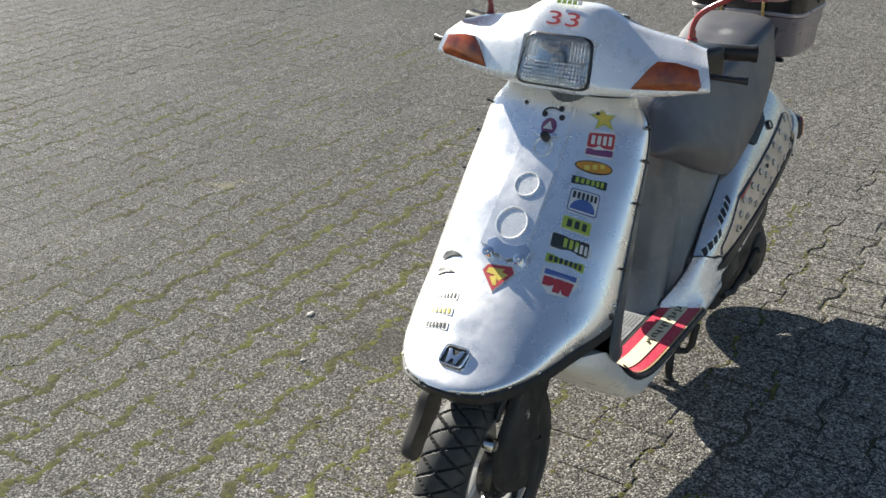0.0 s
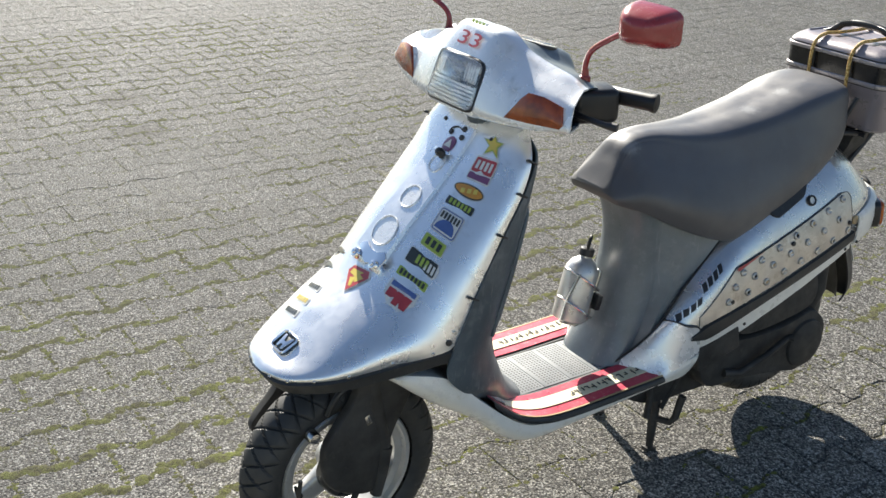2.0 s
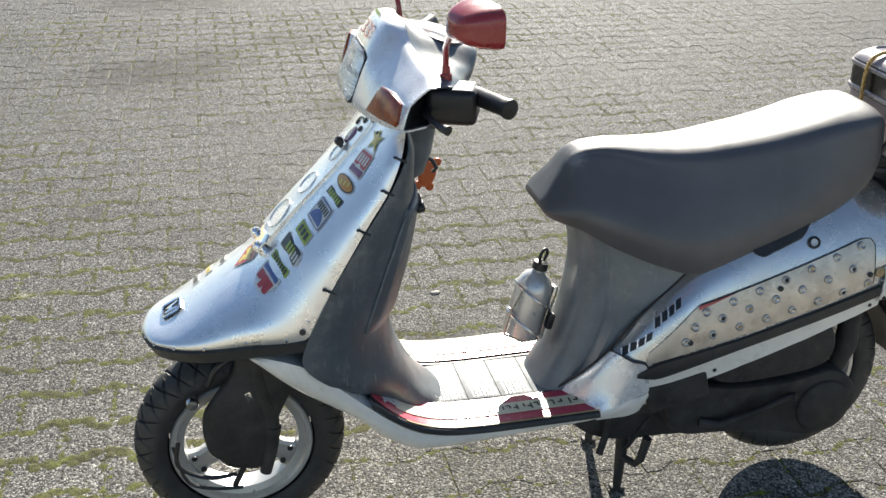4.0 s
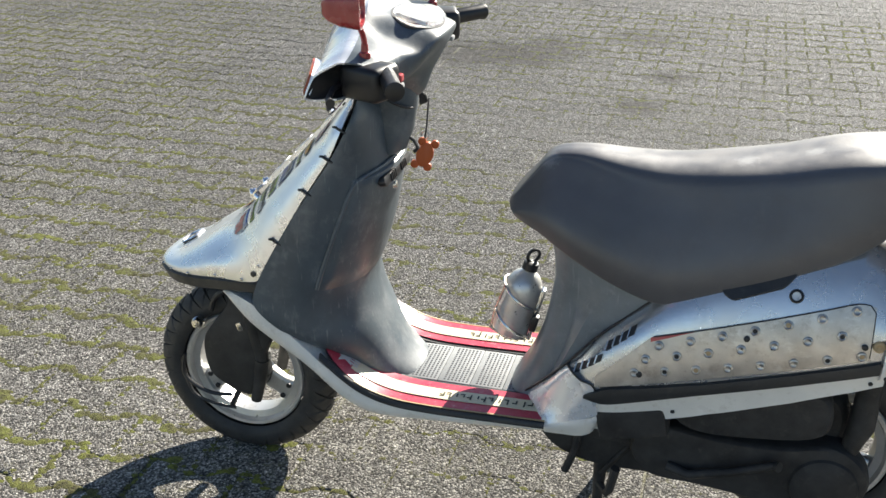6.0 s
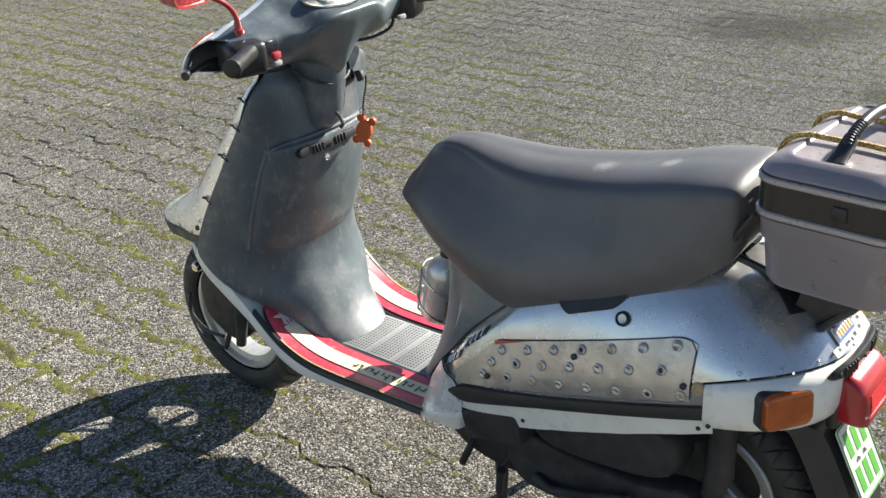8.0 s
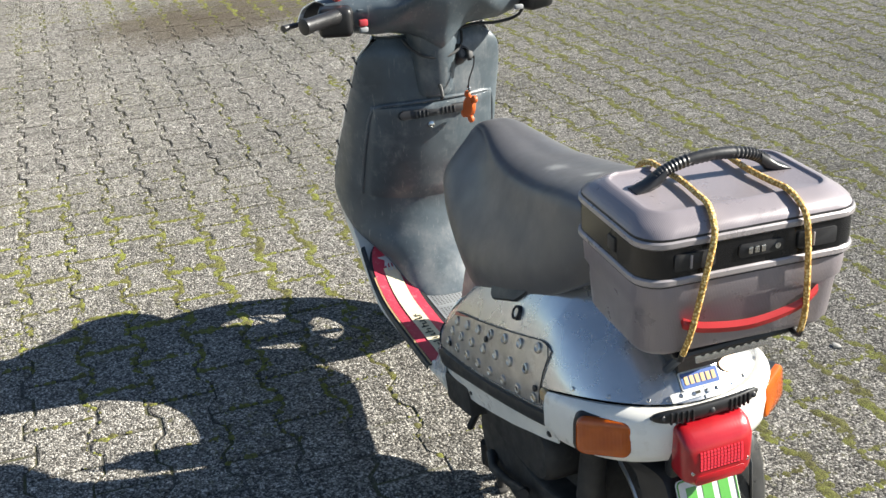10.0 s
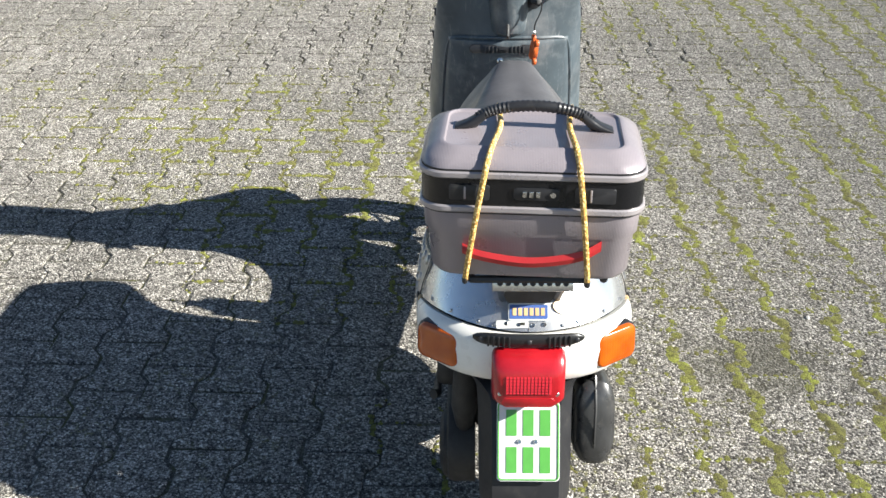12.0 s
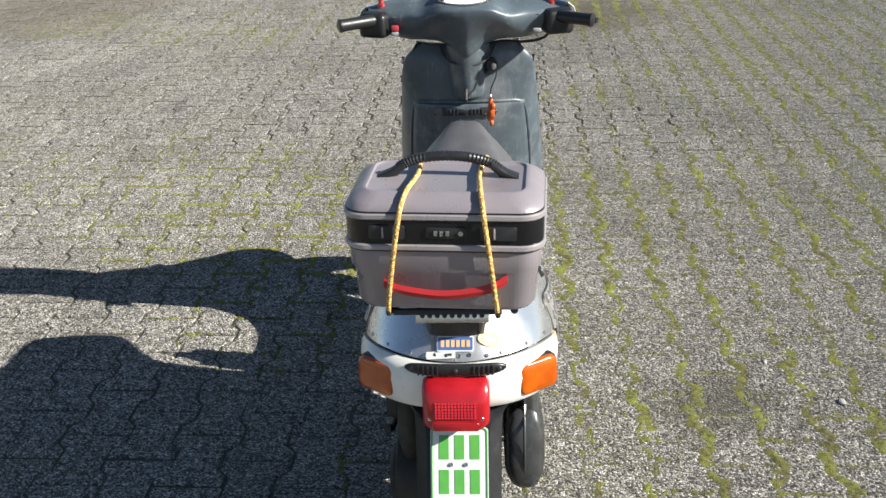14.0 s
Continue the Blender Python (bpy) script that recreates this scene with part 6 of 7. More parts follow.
def slab(outline, y0, y1, inset, bm=None):
    """A casting with this side outline in x, z between two y planes, rounded towards y1."""
    b = bm or bmesh.new()
    cx = sum(p[0] for p in outline) / len(outline)
    cz = sum(p[1] for p in outline) / len(outline)
    keys = [(*p,) for p in outline]
    n = len(keys)
    fine = [spline(keys[-1:] + keys + keys[:2], 1 + i * n / (n * 5)) for i in range(n * 5)]
    rows = []
    for f, y in ((1.0, y0), (1.0, y0 + (y1 - y0) * 0.75), (1 - inset * 0.3, y0 + (y1 - y0) * 0.93), (1 - inset, y1)):
        rows.append([(cx + (x - cx) * f, y, cz + (z - cz) * f) for x, z in fine])
    add_grid(b, rows, wrap=True, ends=True)
    return b


engine = part("engine", slab([(0.235, 0.245), (0.225, 0.305), (0.10, 0.335), (-0.05, 0.365), (-0.20, 0.37), (-0.20, 0.26), (-0.05, 0.175), (0.10, 0.170), (0.19, 0.190)], -0.05, 0.085, 0.06), M_ENGINE, scooter, "sooty black engine and drive case")
part("drive_cover", slab([(0.175, 0.235), (0.13, 0.285), (0.02, 0.275), (-0.10, 0.275), (-0.20, 0.290), (-0.262, 0.235), (-0.245, 0.165), (-0.18, 0.130), (-0.08, 0.150), (0.04, 0.165), (0.14, 0.175)], 0.08, 0.132, 0.08), M_ENGINE, engine, "black drive cover")
part("cover_boss", lathe([(0, 0.146), (0.045, 0.145), (0.060, 0.138), (0.066, 0.125)], 32, "Y", (-0.185, 0, 0.205)), M_ENGINE, engine)
part("air_box", slab([(0.105, 0.345), (0.02, 0.375), (-0.10, 0.405), (-0.17, 0.40), (-0.17, 0.325), (-0.05, 0.300), (0.07, 0.300)], 0.06, 0.150, 0.06), M_ENGINE, engine)
# unseen far-side block, added to stop sunlight passing under the engine
part("crankcase", block((0.24, 0.085, 0.105), Matrix.Translation((0.150, -0.085, 0.185)) @ pose(0, 0, 0, 0, 6), 0.02), M_ENGINE, engine)
part("belly_casting", slab([(0.385, 0.250), (0.365, 0.205), (0.335, 0.172), (0.285, 0.148), (0.22, 0.138), (0.15, 0.139), (0.10, 0.137), (0.02, 0.145), (-0.02, 0.20), (0.10, 0.26), (0.25, 0.262)], -0.07, 0.080, 0.06), M_ENGINE, engine)
part("kick_lever", tube([(0.10, 0.138, 0.205), (0.06, 0.150, 0.20), (-0.02, 0.154, 0.225), (-0.09, 0.152, 0.252), (-0.10, 0.160, 0.255)], [0.010, 0.009, 0.008, 0.008, 0.010], 10), M_ENGINE, engine)
part("side_box", block((0.130, 0.060, 0.062), Matrix.Translation((0.172, 0.145, 0.306)) @ pose(0, 0, 0, 0, 14), 0.008), M_ENGINE, engine, "black box below the side cover")
part("front_mount", block((0.10, 0.20, 0.060), Matrix.Translation((0.215, 0.0, 0.238)), 0.015), M_ENGINE, engine)
part("rear_damper", tube([(-0.215, 0.10, 0.25), (-0.235, 0.10, 0.33), (-0.24, 0.095, 0.47)], [0.012, 0.024, 0.020], 14), M_ENGINE, engine)
for i in range(8):
    part("fin", block((0.006, 0.10, 0.08), Matrix.Translation((0.09 + 0.014 * i, -0.09, 0.245)), 0.001), M_ENGINE, engine)
part("inner_fender", lathe([(0.222, -0.055), (0.232, -0.04), (0.236, 0.0), (0.232, 0.04), (0.222, 0.055)], 24, "Y", (-0.170, 0, 0.238), arc=(45, 178)), M_BLACK, scooter)
rows = []
for x, z, ry, rz in ((0.05, 0.240, 0.018, 0.020), (0.03, 0.248, 0.032, 0.044), (-0.04, 0.268, 0.037, 0.062), (-0.10, 0.288, 0.038, 0.070), (-0.24, 0.335, 0.038, 0.074), (-0.322, 0.360, 0.037, 0.074), (-0.338, 0.365, 0.034, 0.070), (-0.345, 0.367, 0.026, 0.060), (-0.347, 0.368, 0.010, 0.030)):
    rows.append([(x + 0.28 * rz * b, -0.118 + ry * a, z + rz * b) for a, b in rounded(2, 2, 0.72, 7)])
muffler = part("silencer", loft(rows), M_EXHAUST, scooter, "scuffed black silencer with pressed seam")
rows = []
for x, z in ((0.03, 0.248), (-0.10, 0.288), (-0.24, 0.335), (-0.335, 0.364)):
    rows.append((x, -0.118, z))
part("silencer_seam", tube([(x + 0.28 * 0.077, y, z + 0.077) for x, y, z in rows[1:]] + [(-0.349, -0.118, 0.40), (-0.356, -0.118, 0.33), (-0.352, -0.118, 0.295)], 0.0028, 6), M_EXHAUST, muffler)
part("exhaust_pipe", tube(smooth_path([(0.16, -0.06, 0.21), (0.14, -0.10, 0.185), (0.08, -0.12, 0.20), (0.03, -0.122, 0.245)], 12), 0.013, 10), M_ENGINE, muffler)
stand = part("centre_stand", tube([(0.235, -0.085, 0.205), (0.235, 0.085, 0.205)], 0.012, 10), M_ENGINE, scooter, "black centre stand, lowered")
for sg in (1, -1):
    foot_y = 0.066 if sg > 0 else -0.118
    part("stand_leg", tube([(0.235, sg * 0.062, 0.205), (0.233, 0.5 * (sg * 0.062 + foot_y), 0.11), (0.236, foot_y, 0.012)], [0.016, 0.013, 0.009], 10), M_ENGINE, stand)
    part("stand_foot", block((0.034, 0.020, 0.011), Matrix.Translation((0.236, foot_y, 0.0062)) @ pose(0, 0, 0, 0, -8), 0.004), M_ENGINE, stand)
part("stand_pedal", tube([(0.234, 0.070, 0.090), (0.214, 0.098, 0.088), (0.208, 0.108, 0.104), (0.198, 0.112, 0.160)], [0.008, 0.008, 0.009, 0.010], 8), M_ENGINE, stand)
part("stand_spring", tube([(0.230, 0.08, 0.12), (0.17, 0.08, 0.21)], 0.006, 8), M_ENGINE, stand)
part("side_prop", tube([(0.275, 0.075, 0.235), (0.285, 0.095, 0.17), (0.300, 0.105, 0.130)], [0.009, 0.008, 0.008], 8), M_ENGINE, scooter, "folded black prop")

# ---- luggage rack ----
rack = part("luggage_rack", block((0.105, 0.100, 0.004), Matrix.Translation((-0.385, 0.0, 0.700)), 0.001), M_STEEL, scooter, "perforated steel luggage rack on black tubes")
for y in (-0.10, 0.09):
    part("rack_tube", tube([(-0.235, y * 0.85, 0.716), (-0.30, y, 0.709), (-0.462, y, 0.707)], 0.006, 8), M_BLACK, rack)
part("rack_tube", tube([(-0.462, -0.080, 0.707), (-0.462, 0.092, 0.707)], 0.006, 8), M_BLACK, rack)
part("rack_tube", tube([(-0.30, -0.12, 0.709), (-0.30, 0.11, 0.709)], 0.006, 8), M_BLACK, rack)
for y in (-0.055, 0.05):
    part("rack_leg", tube([(-0.435, y, 0.706), (-0.395, y * 0.9, 0.66), (-0.35, y * 0.8, 0.612)], 0.007, 8), M_BLACK, rack)
part("rack_bracket", loft([[(x, y, z) for x, y in ((-0.40 + dx, 0.055 * f), (-0.33 + dx, 0.06 * f), (-0.33 + dx, -0.06 * f), (-0.40 + dx, -0.055 * f))] for z, f, dx in ((0.615, 0.6, 0.03), (0.66, 0.9, 0.01), (0.698, 1.0, 0.0))]), M_ENGINE, rack)
# filler sheet added to darken the sunlit tail top under the rack
rows = [[tail_skin(g if g <= 1 else 2 - g, 0.46 + 0.5 * j / 8, 1 if g <= 1 else -1, 0.004)[0] for j in range(9)] for g in [0.62 + 0.76 * i / 20 for i in range(21)]]
part("rack_base", sheet(rows, 0.003, None, (-0.2, 0, 0.45)), M_BLACK, rack, "black filler sheet over the tail below the rack")
part("rack_strut", tube([(-0.21, 0.085, 0.70), (-0.235, 0.095, 0.76), (-0.262, 0.095, 0.80)], 0.005, 8), M_BLACK, rack)
lip = part("rack_lip", block((0.003, 0.118, 0.024), Matrix.Translation((-0.447, 0.0, 0.692)) @ pose(0, 0, 0, 0, 18), 0.001), M_STEEL, rack, "bent perforated edge of the rack plate")
for i in range(9):
    bm = lathe([(0, 0.0006), (0.0042, 0.0006), (0.0045, -0.001)], 10, "Z")
    bm.transform(Matrix.Translation((-0.447, -0.048 + 0.012 * i, 0.692)) @ pose(0, 0, 0, 0, 18) @ pose(-0.0017, 0, 0, 0, -90))
    part("hole", bm, M_BLACK, lip)
for i in range(7):
    for j in range(3):
        screw(rack, (-0.425 + 0.03 * j, -0.04 + 0.0133 * i, 0.7025), (0, 0, 1), 0.004, 0.0006, M_BLACK, "hole")

# ---- suitcase on the rack ----
case = thing("suitcase", "mauve-grey hard suitcase with black band strapped on the rack", "suitcase", pose(-0.388, 0.007, 0.7150, 0, 0, -2.5))


def case_ring(z, w, d, r):
    return [(x, y, z) for x, y in rounded(d + 0.006, w - 0.026, r, 5)]


def case_loft(rings):
    return loft([case_ring(*r) for r in rings])


body = part("lower_shell", case_loft([(0.0, 0.270, 0.140, 0.03), (0.003, 0.296, 0.166, 0.034), (0.012, 0.308, 0.178, 0.036), (0.070, 0.316, 0.188, 0.036), (0.076, 0.324, 0.196, 0.036), (0.1105, 0.328, 0.200, 0.036)]), M_CASE, case)
part("lower_rail", case_loft([(0.110, 0.334, 0.206, 0.036), (0.112, 0.338, 0.210, 0.038), (0.118, 0.338, 0.210, 0.038), (0.120, 0.334, 0.206, 0.036)]), M_CASE_TRIM, case)
band = part("black_band", case_loft([(0.1195, 0.332, 0.204, 0.036), (0.1600, 0.332, 0.204, 0.036)]), M_GLOSS, case, "glossy black middle band")
part("upper_rail", case_loft([(0.1595, 0.334, 0.206, 0.036), (0.1615, 0.338, 0.210, 0.038), (0.1675, 0.338, 0.210, 0.038), (0.1695, 0.334, 0.206, 0.036)]), M_CASE_TRIM, case)
part("lid_seam", case_loft([(0.1685, 0.3325, 0.2045, 0.037), (0.1725, 0.3325, 0.2045, 0.037)]), M_BLACK, case)
part("rail_seam", case_loft([(0.1075, 0.3315, 0.2035, 0.036), (0.1105, 0.3315, 0.2035, 0.036)]), M_BLACK, case)
part("lid", case_loft([(0.1715, 0.329, 0.201, 0.037), (0.1722, 0.332, 0.204, 0.038), (0.177, 0.329, 0.201, 0.040), (0.184, 0.318, 0.188, 0.042), (0.1900, 0.300, 0.166, 0.040), (0.1930, 0.288, 0.152, 0.034), (0.1946, 0.279, 0.142, 0.026),
                       (0.1944, 0.273, 0.136, 0.022), (0.1915, 0.269, 0.131, 0.020), (0.1912, 0.266, 0.128, 0.018), (0.1912, 0.04, 0.03, 0.004)]), M_CASE, case)
part("lock_plate", prism(rounded(0.062, 0.017, 0.004), 0.004, facing((-0.1055, -0.006, 0.140), (-1, 0, 0)), 0.001), M_BLACK, band, "combination lock")
for i in range(3):
    part("lock_wheel", block((0.006, 0.009, 0.003), facing((-0.108, 0.010 - 0.009 * i, 0.140), (-1, 0, 0)), 0.001), M_STEEL, band)
part("key_hole", lathe([(0, -0.1092), (0.004, -0.1092), (0.005, -0.104)], 14, "X", (0, -0.028, 0.140)), M_STEEL, band)
for y in (-0.085, 0.085):
    part("catch", prism(rounded(0.055, 0.022, 0.003), 0.005, facing((-0.1055, y, 0.140), (-1, 0, 0)), 0.001), M_BLACK, band)
    part("catch_slot", block((0.003, 0.018, 0.003), facing((-0.1085, y + 0.006, 0.140), (-1, 0, 0)), 0.001), M_CASE_TRIM, band)
part("side_catch", block((0.02, 0.005, 0.02), Matrix.Translation((-0.02, 0.1535, 0.140)), 0.004), M_BLACK, band)
# red carrying handle lying against the back, bowed down
pts = smooth_path([(-0.0985, 0.094, 0.052), (-0.1030, 0.066, 0.043), (-0.1045, 0.0, 0.036), (-0.1030, -0.066, 0.046), (-0.0985, -0.098, 0.062)], 22)
rows = [[(x - 0.002, y, z - 0.008), (x - 0.005, y, z), (x - 0.002, y, z + 0.008), (x + 0.004, y, z)] for x, y, z in pts]
part("red_handle", loft(rows), M_HANDLE_RED, case, "red carrying strap on the back")
# ribbed black top handle
arch = smooth_path([(0.009, 0.090, 0.1905), (0.009, 0.074, 0.2085), (0.009, 0.045, 0.2200), (0.009, 0.0, 0.2245), (0.009, -0.045, 0.2200), (0.009, -0.074, 0.2085), (0.009, -0.090, 0.1905)], 80)
handle = part("top_handle", tube(arch, [0.0075 + (0.0013 if 10 < i < 70 and i % 2 else 0) for i in range(80)], 12), M_BLACK, case, "black ribbed carrying handle")
for sg in (1, -1):
    rows = [[(0.009 + a * w, sg * y, z + b * h) for a, b in rounded(2, 2, 0.6, 2)] for y, z, w, h in ((0.112, 0.1915, 0.013, 0.0015), (0.094, 0.1955, 0.012, 0.006), (0.078, 0.2035, 0.011, 0.009), (0.069, 0.2110, 0.0095, 0.008))]
    part("handle_foot", loft(rows), M_BLACK, case)

# ---- bungee cords ----
CASE_M = pose(-0.388, 0.007, 0.7150, 0, 0, -2.5)
for y_low, y_top in ((0.090, 0.047), (-0.083, -0.050)):
    yl = lambda f: y_low * (1 - f) + y_top * f
    keys = [(-0.094, y_low, -0.001), (-0.1060, yl(0.12), 0.04), (-0.1125, yl(0.36), 0.110), (-0.1135, yl(0.58), 0.166), (-0.1020, yl(0.68), 0.1865), (-0.078, yl(0.8), 0.1985),
            (-0.045, yl(0.9), 0.1985), (0.0, y_top, 0.1985), (0.045, y_top * 1.05, 0.1985), (0.078, y_top * 1.1, 0.1985), (0.1025, y_top * 1.15, 0.1865), (0.1135, y_top * 1.15, 0.160), (0.1125, y_top * 1.15, 0.09), (0.096, y_top * 1.1, 0.0), (0.090, y_top, -0.008)]
    cord = thing("bungee_cord", "yellow flecked elastic cord round the suitcase", "cord", CASE_M, "cords round the suitcase")
    part("cord", tube(smooth_path(keys, 90), 0.0041, 10), M_CORD, cord)
    part("hook", tube([(-0.096, y_low, 0.004), (-0.093, y_low, -0.005), (-0.084, y_low, -0.009), (-0.072, y_low, -0.006)], 0.0042, 8), M_BLACK, cord, "black end hook")

# ---- bottle in its cage ----
bottle_m = Matrix.Translation((0.446, -0.016, 0.364)) @ pose(0, 0, 0, 0, -14)
bottle = thing("water_bottle", "brushed aluminium drinking bottle with black loop cap", "bottle", bottle_m)
part("flask", lathe([(0.0, 0.0), (0.033, 0.0), (0.037, 0.003), (0.038, 0.010), (0.038, 0.106), (0.036, 0.117), (0.027, 0.133), (0.016, 0.141), (0.013, 0.144), (0.013, 0.150), (0.0, 0.150)], 36, "Z"), M_FLASK, bottle, "scratched aluminium flask")
cap = part("cap", lathe([(0.0, 0.166), (0.010, 0.166), (0.0155, 0.163), (0.016, 0.148), (0.013, 0.147)], 24, "Z"), M_BLACK, bottle, "black screw cap")
part("loop", tube([(0.010 * math.cos(q), 0.009 * math.cos(q), 0.178 + 0.014 * math.sin(q)) for q in [2 * math.pi * i / 20 for i in range(20)]], 0.0035, 8, closed=True), M_BLACK, cap)
cage = part("bottle_cage", block((0.010, 0.022, 0.120), bottle_m @ Matrix.Translation((-0.041, 0, 0.06)), 0.003), M_STEEL, scooter, "steel wire bottle cage")
for z, r in ((0.030, 0.0412), (0.095, 0.0412)):
    part("cage_wire", tube([bottle_m @ Vector((r * math.cos(q), r * math.sin(q), z + 0.02 * math.cos(q))) for q in [radians(-170 + 340 * i / 24) for i in range(25)]], 0.0028, 6), M_STEEL, cage)
part("cage_wire", tube([bottle_m @ Vector(p) for p in ((0.033, 0.025, 0.115), (0.040, 0.012, 0.05), (0.039, 0.010, 0.0), (0.0, 0.02, -0.006), (-0.036, 0.010, 0.0))], 0.0028, 6), M_STEEL, cage)
part("cage_pad", block((0.014, 0.018, 0.035), bottle_m @ Matrix.Translation((-0.044, 0.02, 0.05)), 0.003), M_BLACK, cage)

# ---- key tag ----
tag = thing("key_tag", "flat orange rubber figure tag hanging from the key", "key tag", pose(0.637, -0.046, 0.716))
d = bmesh.new()
m = pose(0, 0, 0, 90, 0, 14) @ pose(0, 0, 0, 0, 0, 18)
shape = [(0.014 * math.cos(q) * (1 + 0.25 * math.cos(2 * q)), 0.027 * math.sin(q)) for q in [2 * math.pi * i / 28 for i in range(28)]]
bm = prism(shape, 0.011, m, 0.002)
for x, y in ((-0.013, 0.026), (0.013, 0.024), (-0.013, -0.024), (0.013, -0.026)):
    bm = joined(bm, prism(oval(0.017, 0.017, 14), 0.008, m @ pose(x, y, 0), 0.002))
part("tag_body", bm, M_ORANGE, tag)
part("cord", tube(smooth_path([(-0.004, -0.014, 0.112), (-0.003, -0.012, 0.09), (-0.004, 0.0, 0.06), (0.0, 0.0, 0.032)], 14), 0.0018, 6), M_BLACK, tag)
part("ring", tube([(0.008 * math.cos(q), 0, 0.040 + 0.008 * math.sin(q)) for q in [2 * math.pi * i / 14 for i in range(14)]], 0.0014, 6, closed=True), M_STEEL, tag)

# ---- loose stone chips ----
M_CHIP = worn("pale_stone", (0.38, 0.365, 0.34), 0.8, 0.0, 0.15, 0.3, (0.35, 0.33, 0.30), 60)
for x, y, r, seed in ((0.430, -0.940, 0.013, 1), (0.640, -0.790, 0.009, 3)):
    chip = thing("stone_chip", "small pale stone chip lying on the pavers", "stone", Matrix.Translation((x, y, 0.0)), "stone chips")
    crng = random.Random(seed)
    rows = []
    for z, f in ((-0.003, 0.75), (0.15 * r, 1.0), (0.45 * r, 0.85), (0.62 * r, 0.35)):
        rows.append([(f * r * (1 + 0.35 * math.sin(2 * q + seed) + crng.uniform(-0.12, 0.12)) * math.cos(q), f * r * crng.uniform(0.6, 0.8) * math.sin(q), z) for q in [2 * math.pi * i / 9 for i in range(9)]])
    part("stone", loft(rows), M_CHIP, chip, "", True, 25)

# ---- white bay line ----
bm = block((0.14, 2.4, 0.003), Matrix.Translation((0.93, -7.12, 0.0025)) @ pose(0, 0, 0, 0, 0, 10), 0.0)
line = part("bay_line", bm, M_LINE, None, "", False)
tagged(line, "worn white painted parking bay line", "road marking", kind="structure")

# ---- pavers ----
paver_meshes = []
for shape in (TIGHT_PTS, WORN_PTS, SOFT_PTS):
    paver_mesh = bpy.data.meshes.new("paver")
    paver_mesh.from_pydata(shape, [], PAVER_FACES)
    paver_mesh.materials.append(M_PAVER.m)
    paver_meshes.append(paver_mesh)
rng = random.Random(4)
pts, fs, n_single = [], [], 0
for x, y in paver_places():
    if not edge_share(x, y):
        continue
    dz, tx, ty = rng.uniform(-0.0008, 0.0008), rng.gauss(0, 0.0032), rng.gauss(0, 0.0032)
    wear_kind = 1 if y > 0.12 or x > 2.3 else 2 if y < -3.2 else 0
    jx, jy, rz = rng.gauss(0, 0.0012), rng.gauss(0, 0.0012), rng.gauss(0, 0.008)
    if -0.75 < x < 1.9 and -1.0 < y < 1.3 and n_single < 300 and (abs(x - 0.6) + abs(y - 0.4)) < 1.75:
        ob = new("paver", paver_meshes[wear_kind])
        ob.parent = ground
        ob.matrix_basis = Matrix.Translation((x + jx, y + jy, dz)) @ Euler((tx, ty, rz)).to_matrix().to_4x4()
        n_single += 1
    else:
        b = len(pts)
        c, s = math.cos(rz), math.sin(rz)
        pts += [(x + jx + px * c - py * s, y + jy + px * s + py * c, pz + dz - px * ty + py * tx) for px, py, pz in (TIGHT_PTS, WORN_PTS, SOFT_PTS)[wear_kind]]
        fs += [tuple(b + i for i in f) for f in PAVER_FACES]
me = bpy.data.meshes.new("paving")
me.from_pydata(pts, [], fs)
me.materials.append(M_PAVER.m)
paving = tagged(new("paving", me), "grey interlocking concrete pavers with exposed grit", "pavers", kind="stuff")

# ---- moss in the joints ----


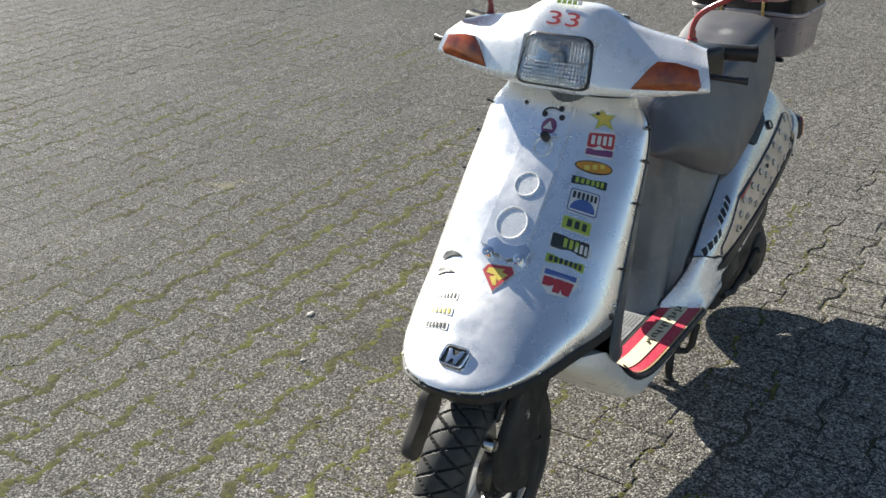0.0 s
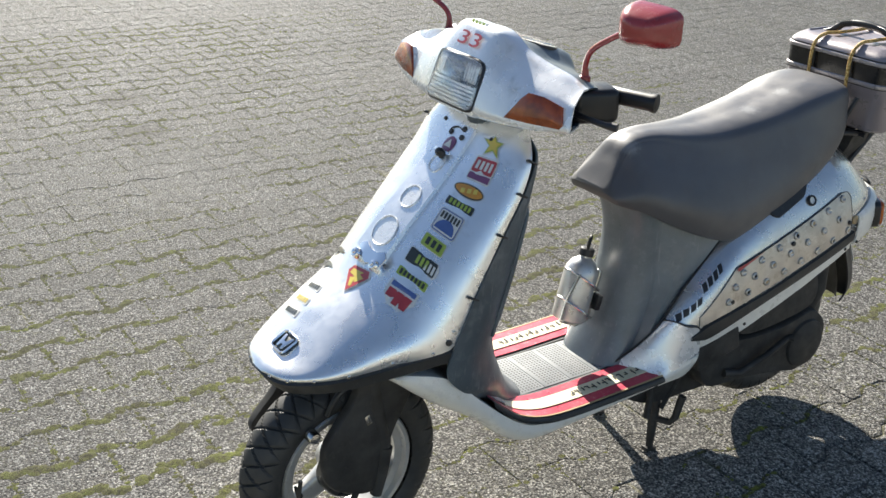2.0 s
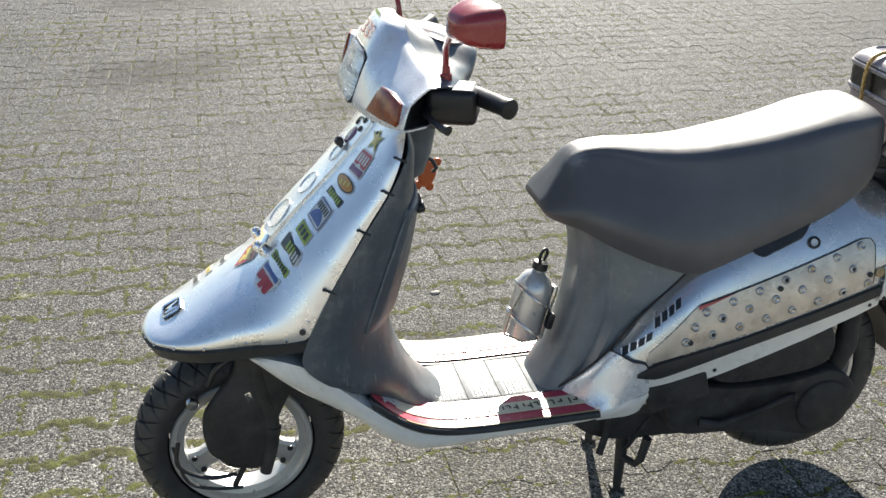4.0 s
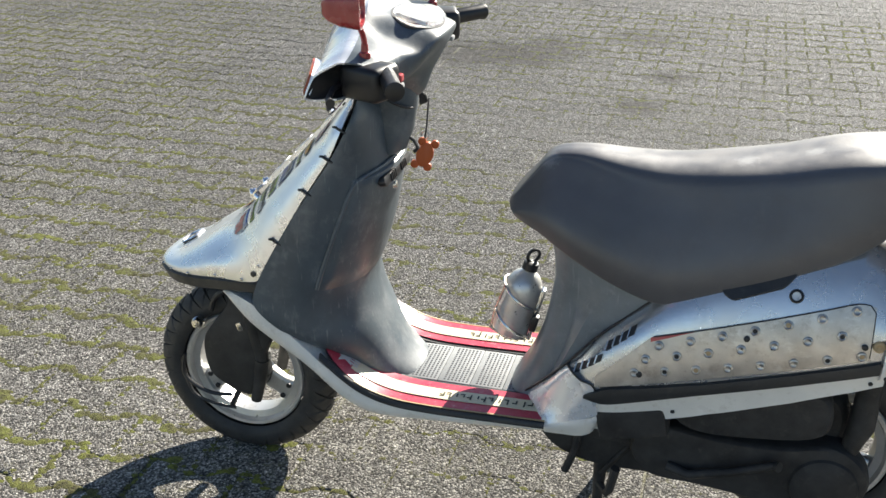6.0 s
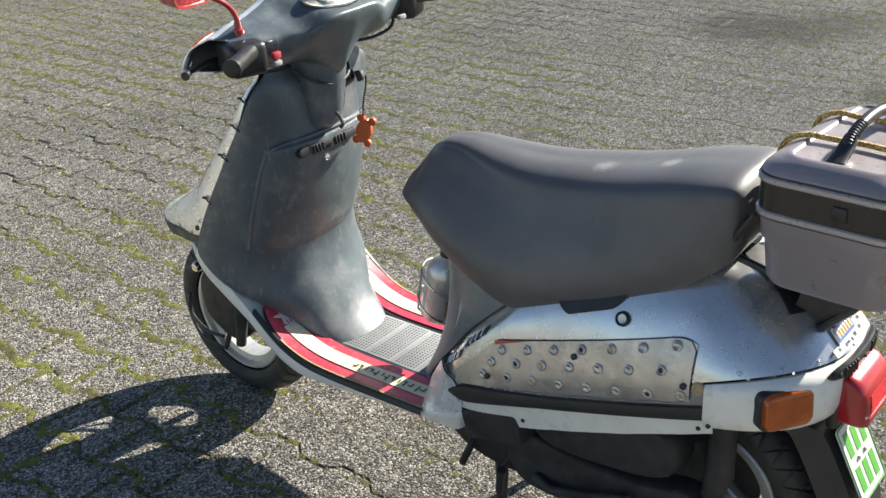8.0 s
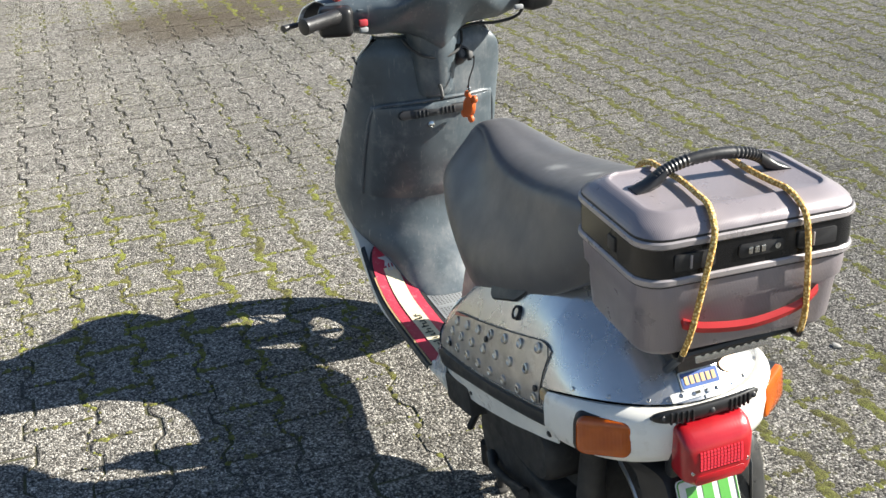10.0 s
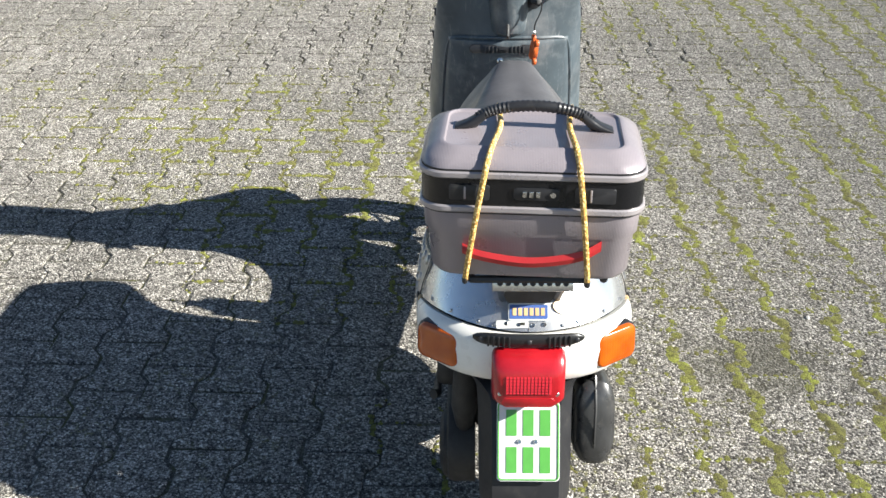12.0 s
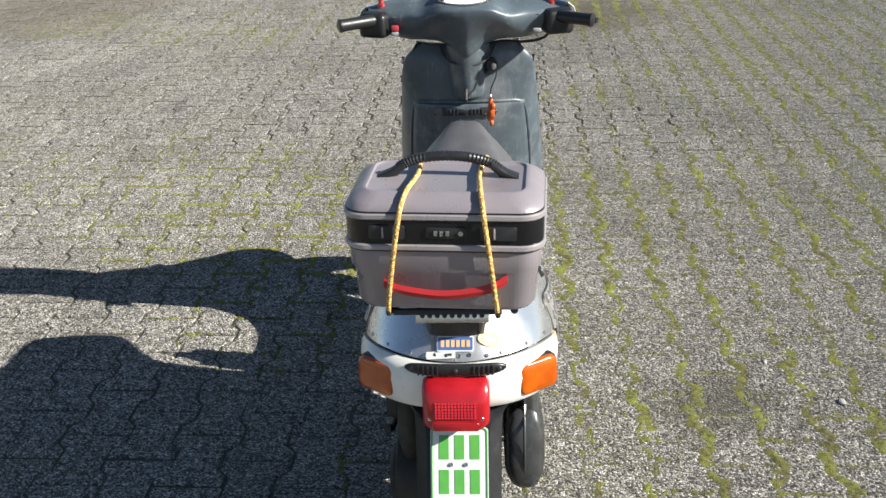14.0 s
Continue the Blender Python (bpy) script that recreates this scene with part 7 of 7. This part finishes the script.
def moss_amount(x, y):
    n = noise.fractal(Vector((x * 0.55, y * 0.55, 1.7)), 0.9, 2.0, 4) + 0.45 * noise.noise(Vector((x * 3.1, y * 3.1, 4.0)))
    right = 0.76 * min(1.0, max(0.0, (0.3 - y) / 0.8)) - 0.04
    patch = 0.42 * math.exp(-((x - 1.1) / 0.6) ** 2 - ((y - 0.55) / 0.4) ** 2)
    patch += 0.46 * math.exp(-((x - 1.6) / 0.9) ** 2 - ((y + 0.35) / 0.8) ** 2)
    return n + right + patch - 0.22 * min(1.0, max(0.0, (-1.2 - y) / 0.8))


blob_v = [(0, 0, 1.0)] + [(math.cos(q), math.sin(q), 0.0) for q in [math.pi / 3 * i for i in range(6)]]
blob_f = [(0, i, i % 6 + 1) for i in range(1, 7)]
pts, fs = [], []
side = paver_outline(0.0030)
for x, y in paver_places():
    if not (-2.2 < x < 6.5 and -5.0 < y < 3.2):
        continue
    line_pts = side[6:12] + [side[0]]
    for (ax, ay), (bx, by) in zip(line_pts, line_pts[1:]):
        ln = math.hypot(bx - ax, by - ay)
        steps = max(1, int(ln / 0.0065))
        for i in range(steps):
            f = (i + rng.random()) / steps
            px, py = x + ax + (bx - ax) * f, y + ay + (by - ay) * f
            amt = moss_amount(px, py)
            along = abs(bx - ax) > abs(by - ay)
            favoured = along if py < 0.45 else not along
            if amt < (0.0 if favoured else 0.14) or rng.random() > 0.26 + 0.9 * amt:
                continue
            r = (0.0034 + 0.0125 * rng.random() ** 1.6 * min(1.3, 0.4 + amt)) * (1.1 if favoured else 0.65)
            r *= 1.08 if favoured and -1.6 < py < -0.2 else 1.0
            o = rng.gauss(0, 0.0062)
            b = len(pts)
            h = 0.0006 + r * rng.uniform(0.18, 0.34)
            tw = rng.random()
            c, s = math.cos(tw), math.sin(tw)
            ex = rng.uniform(0.8, 1.5)
            pts += [(px + o + r * ex * (vx * c - vy * s), py + o + r * (vx * s + vy * c), -0.0018 + (h + 0.0018) * vz) for vx, vy, vz in blob_v]
            fs += [tuple(b + i2 for i2 in f2) for f2 in blob_f]
me = bpy.data.meshes.new("moss")
me.from_pydata(pts, [], fs)
me.polygons.foreach_set("use_smooth", [True] * len(me.polygons))
me.materials.append(M_MOSS.m)
tagged(new("moss", me), "yellow-green moss growing along the paver joints", "moss", kind="stuff")
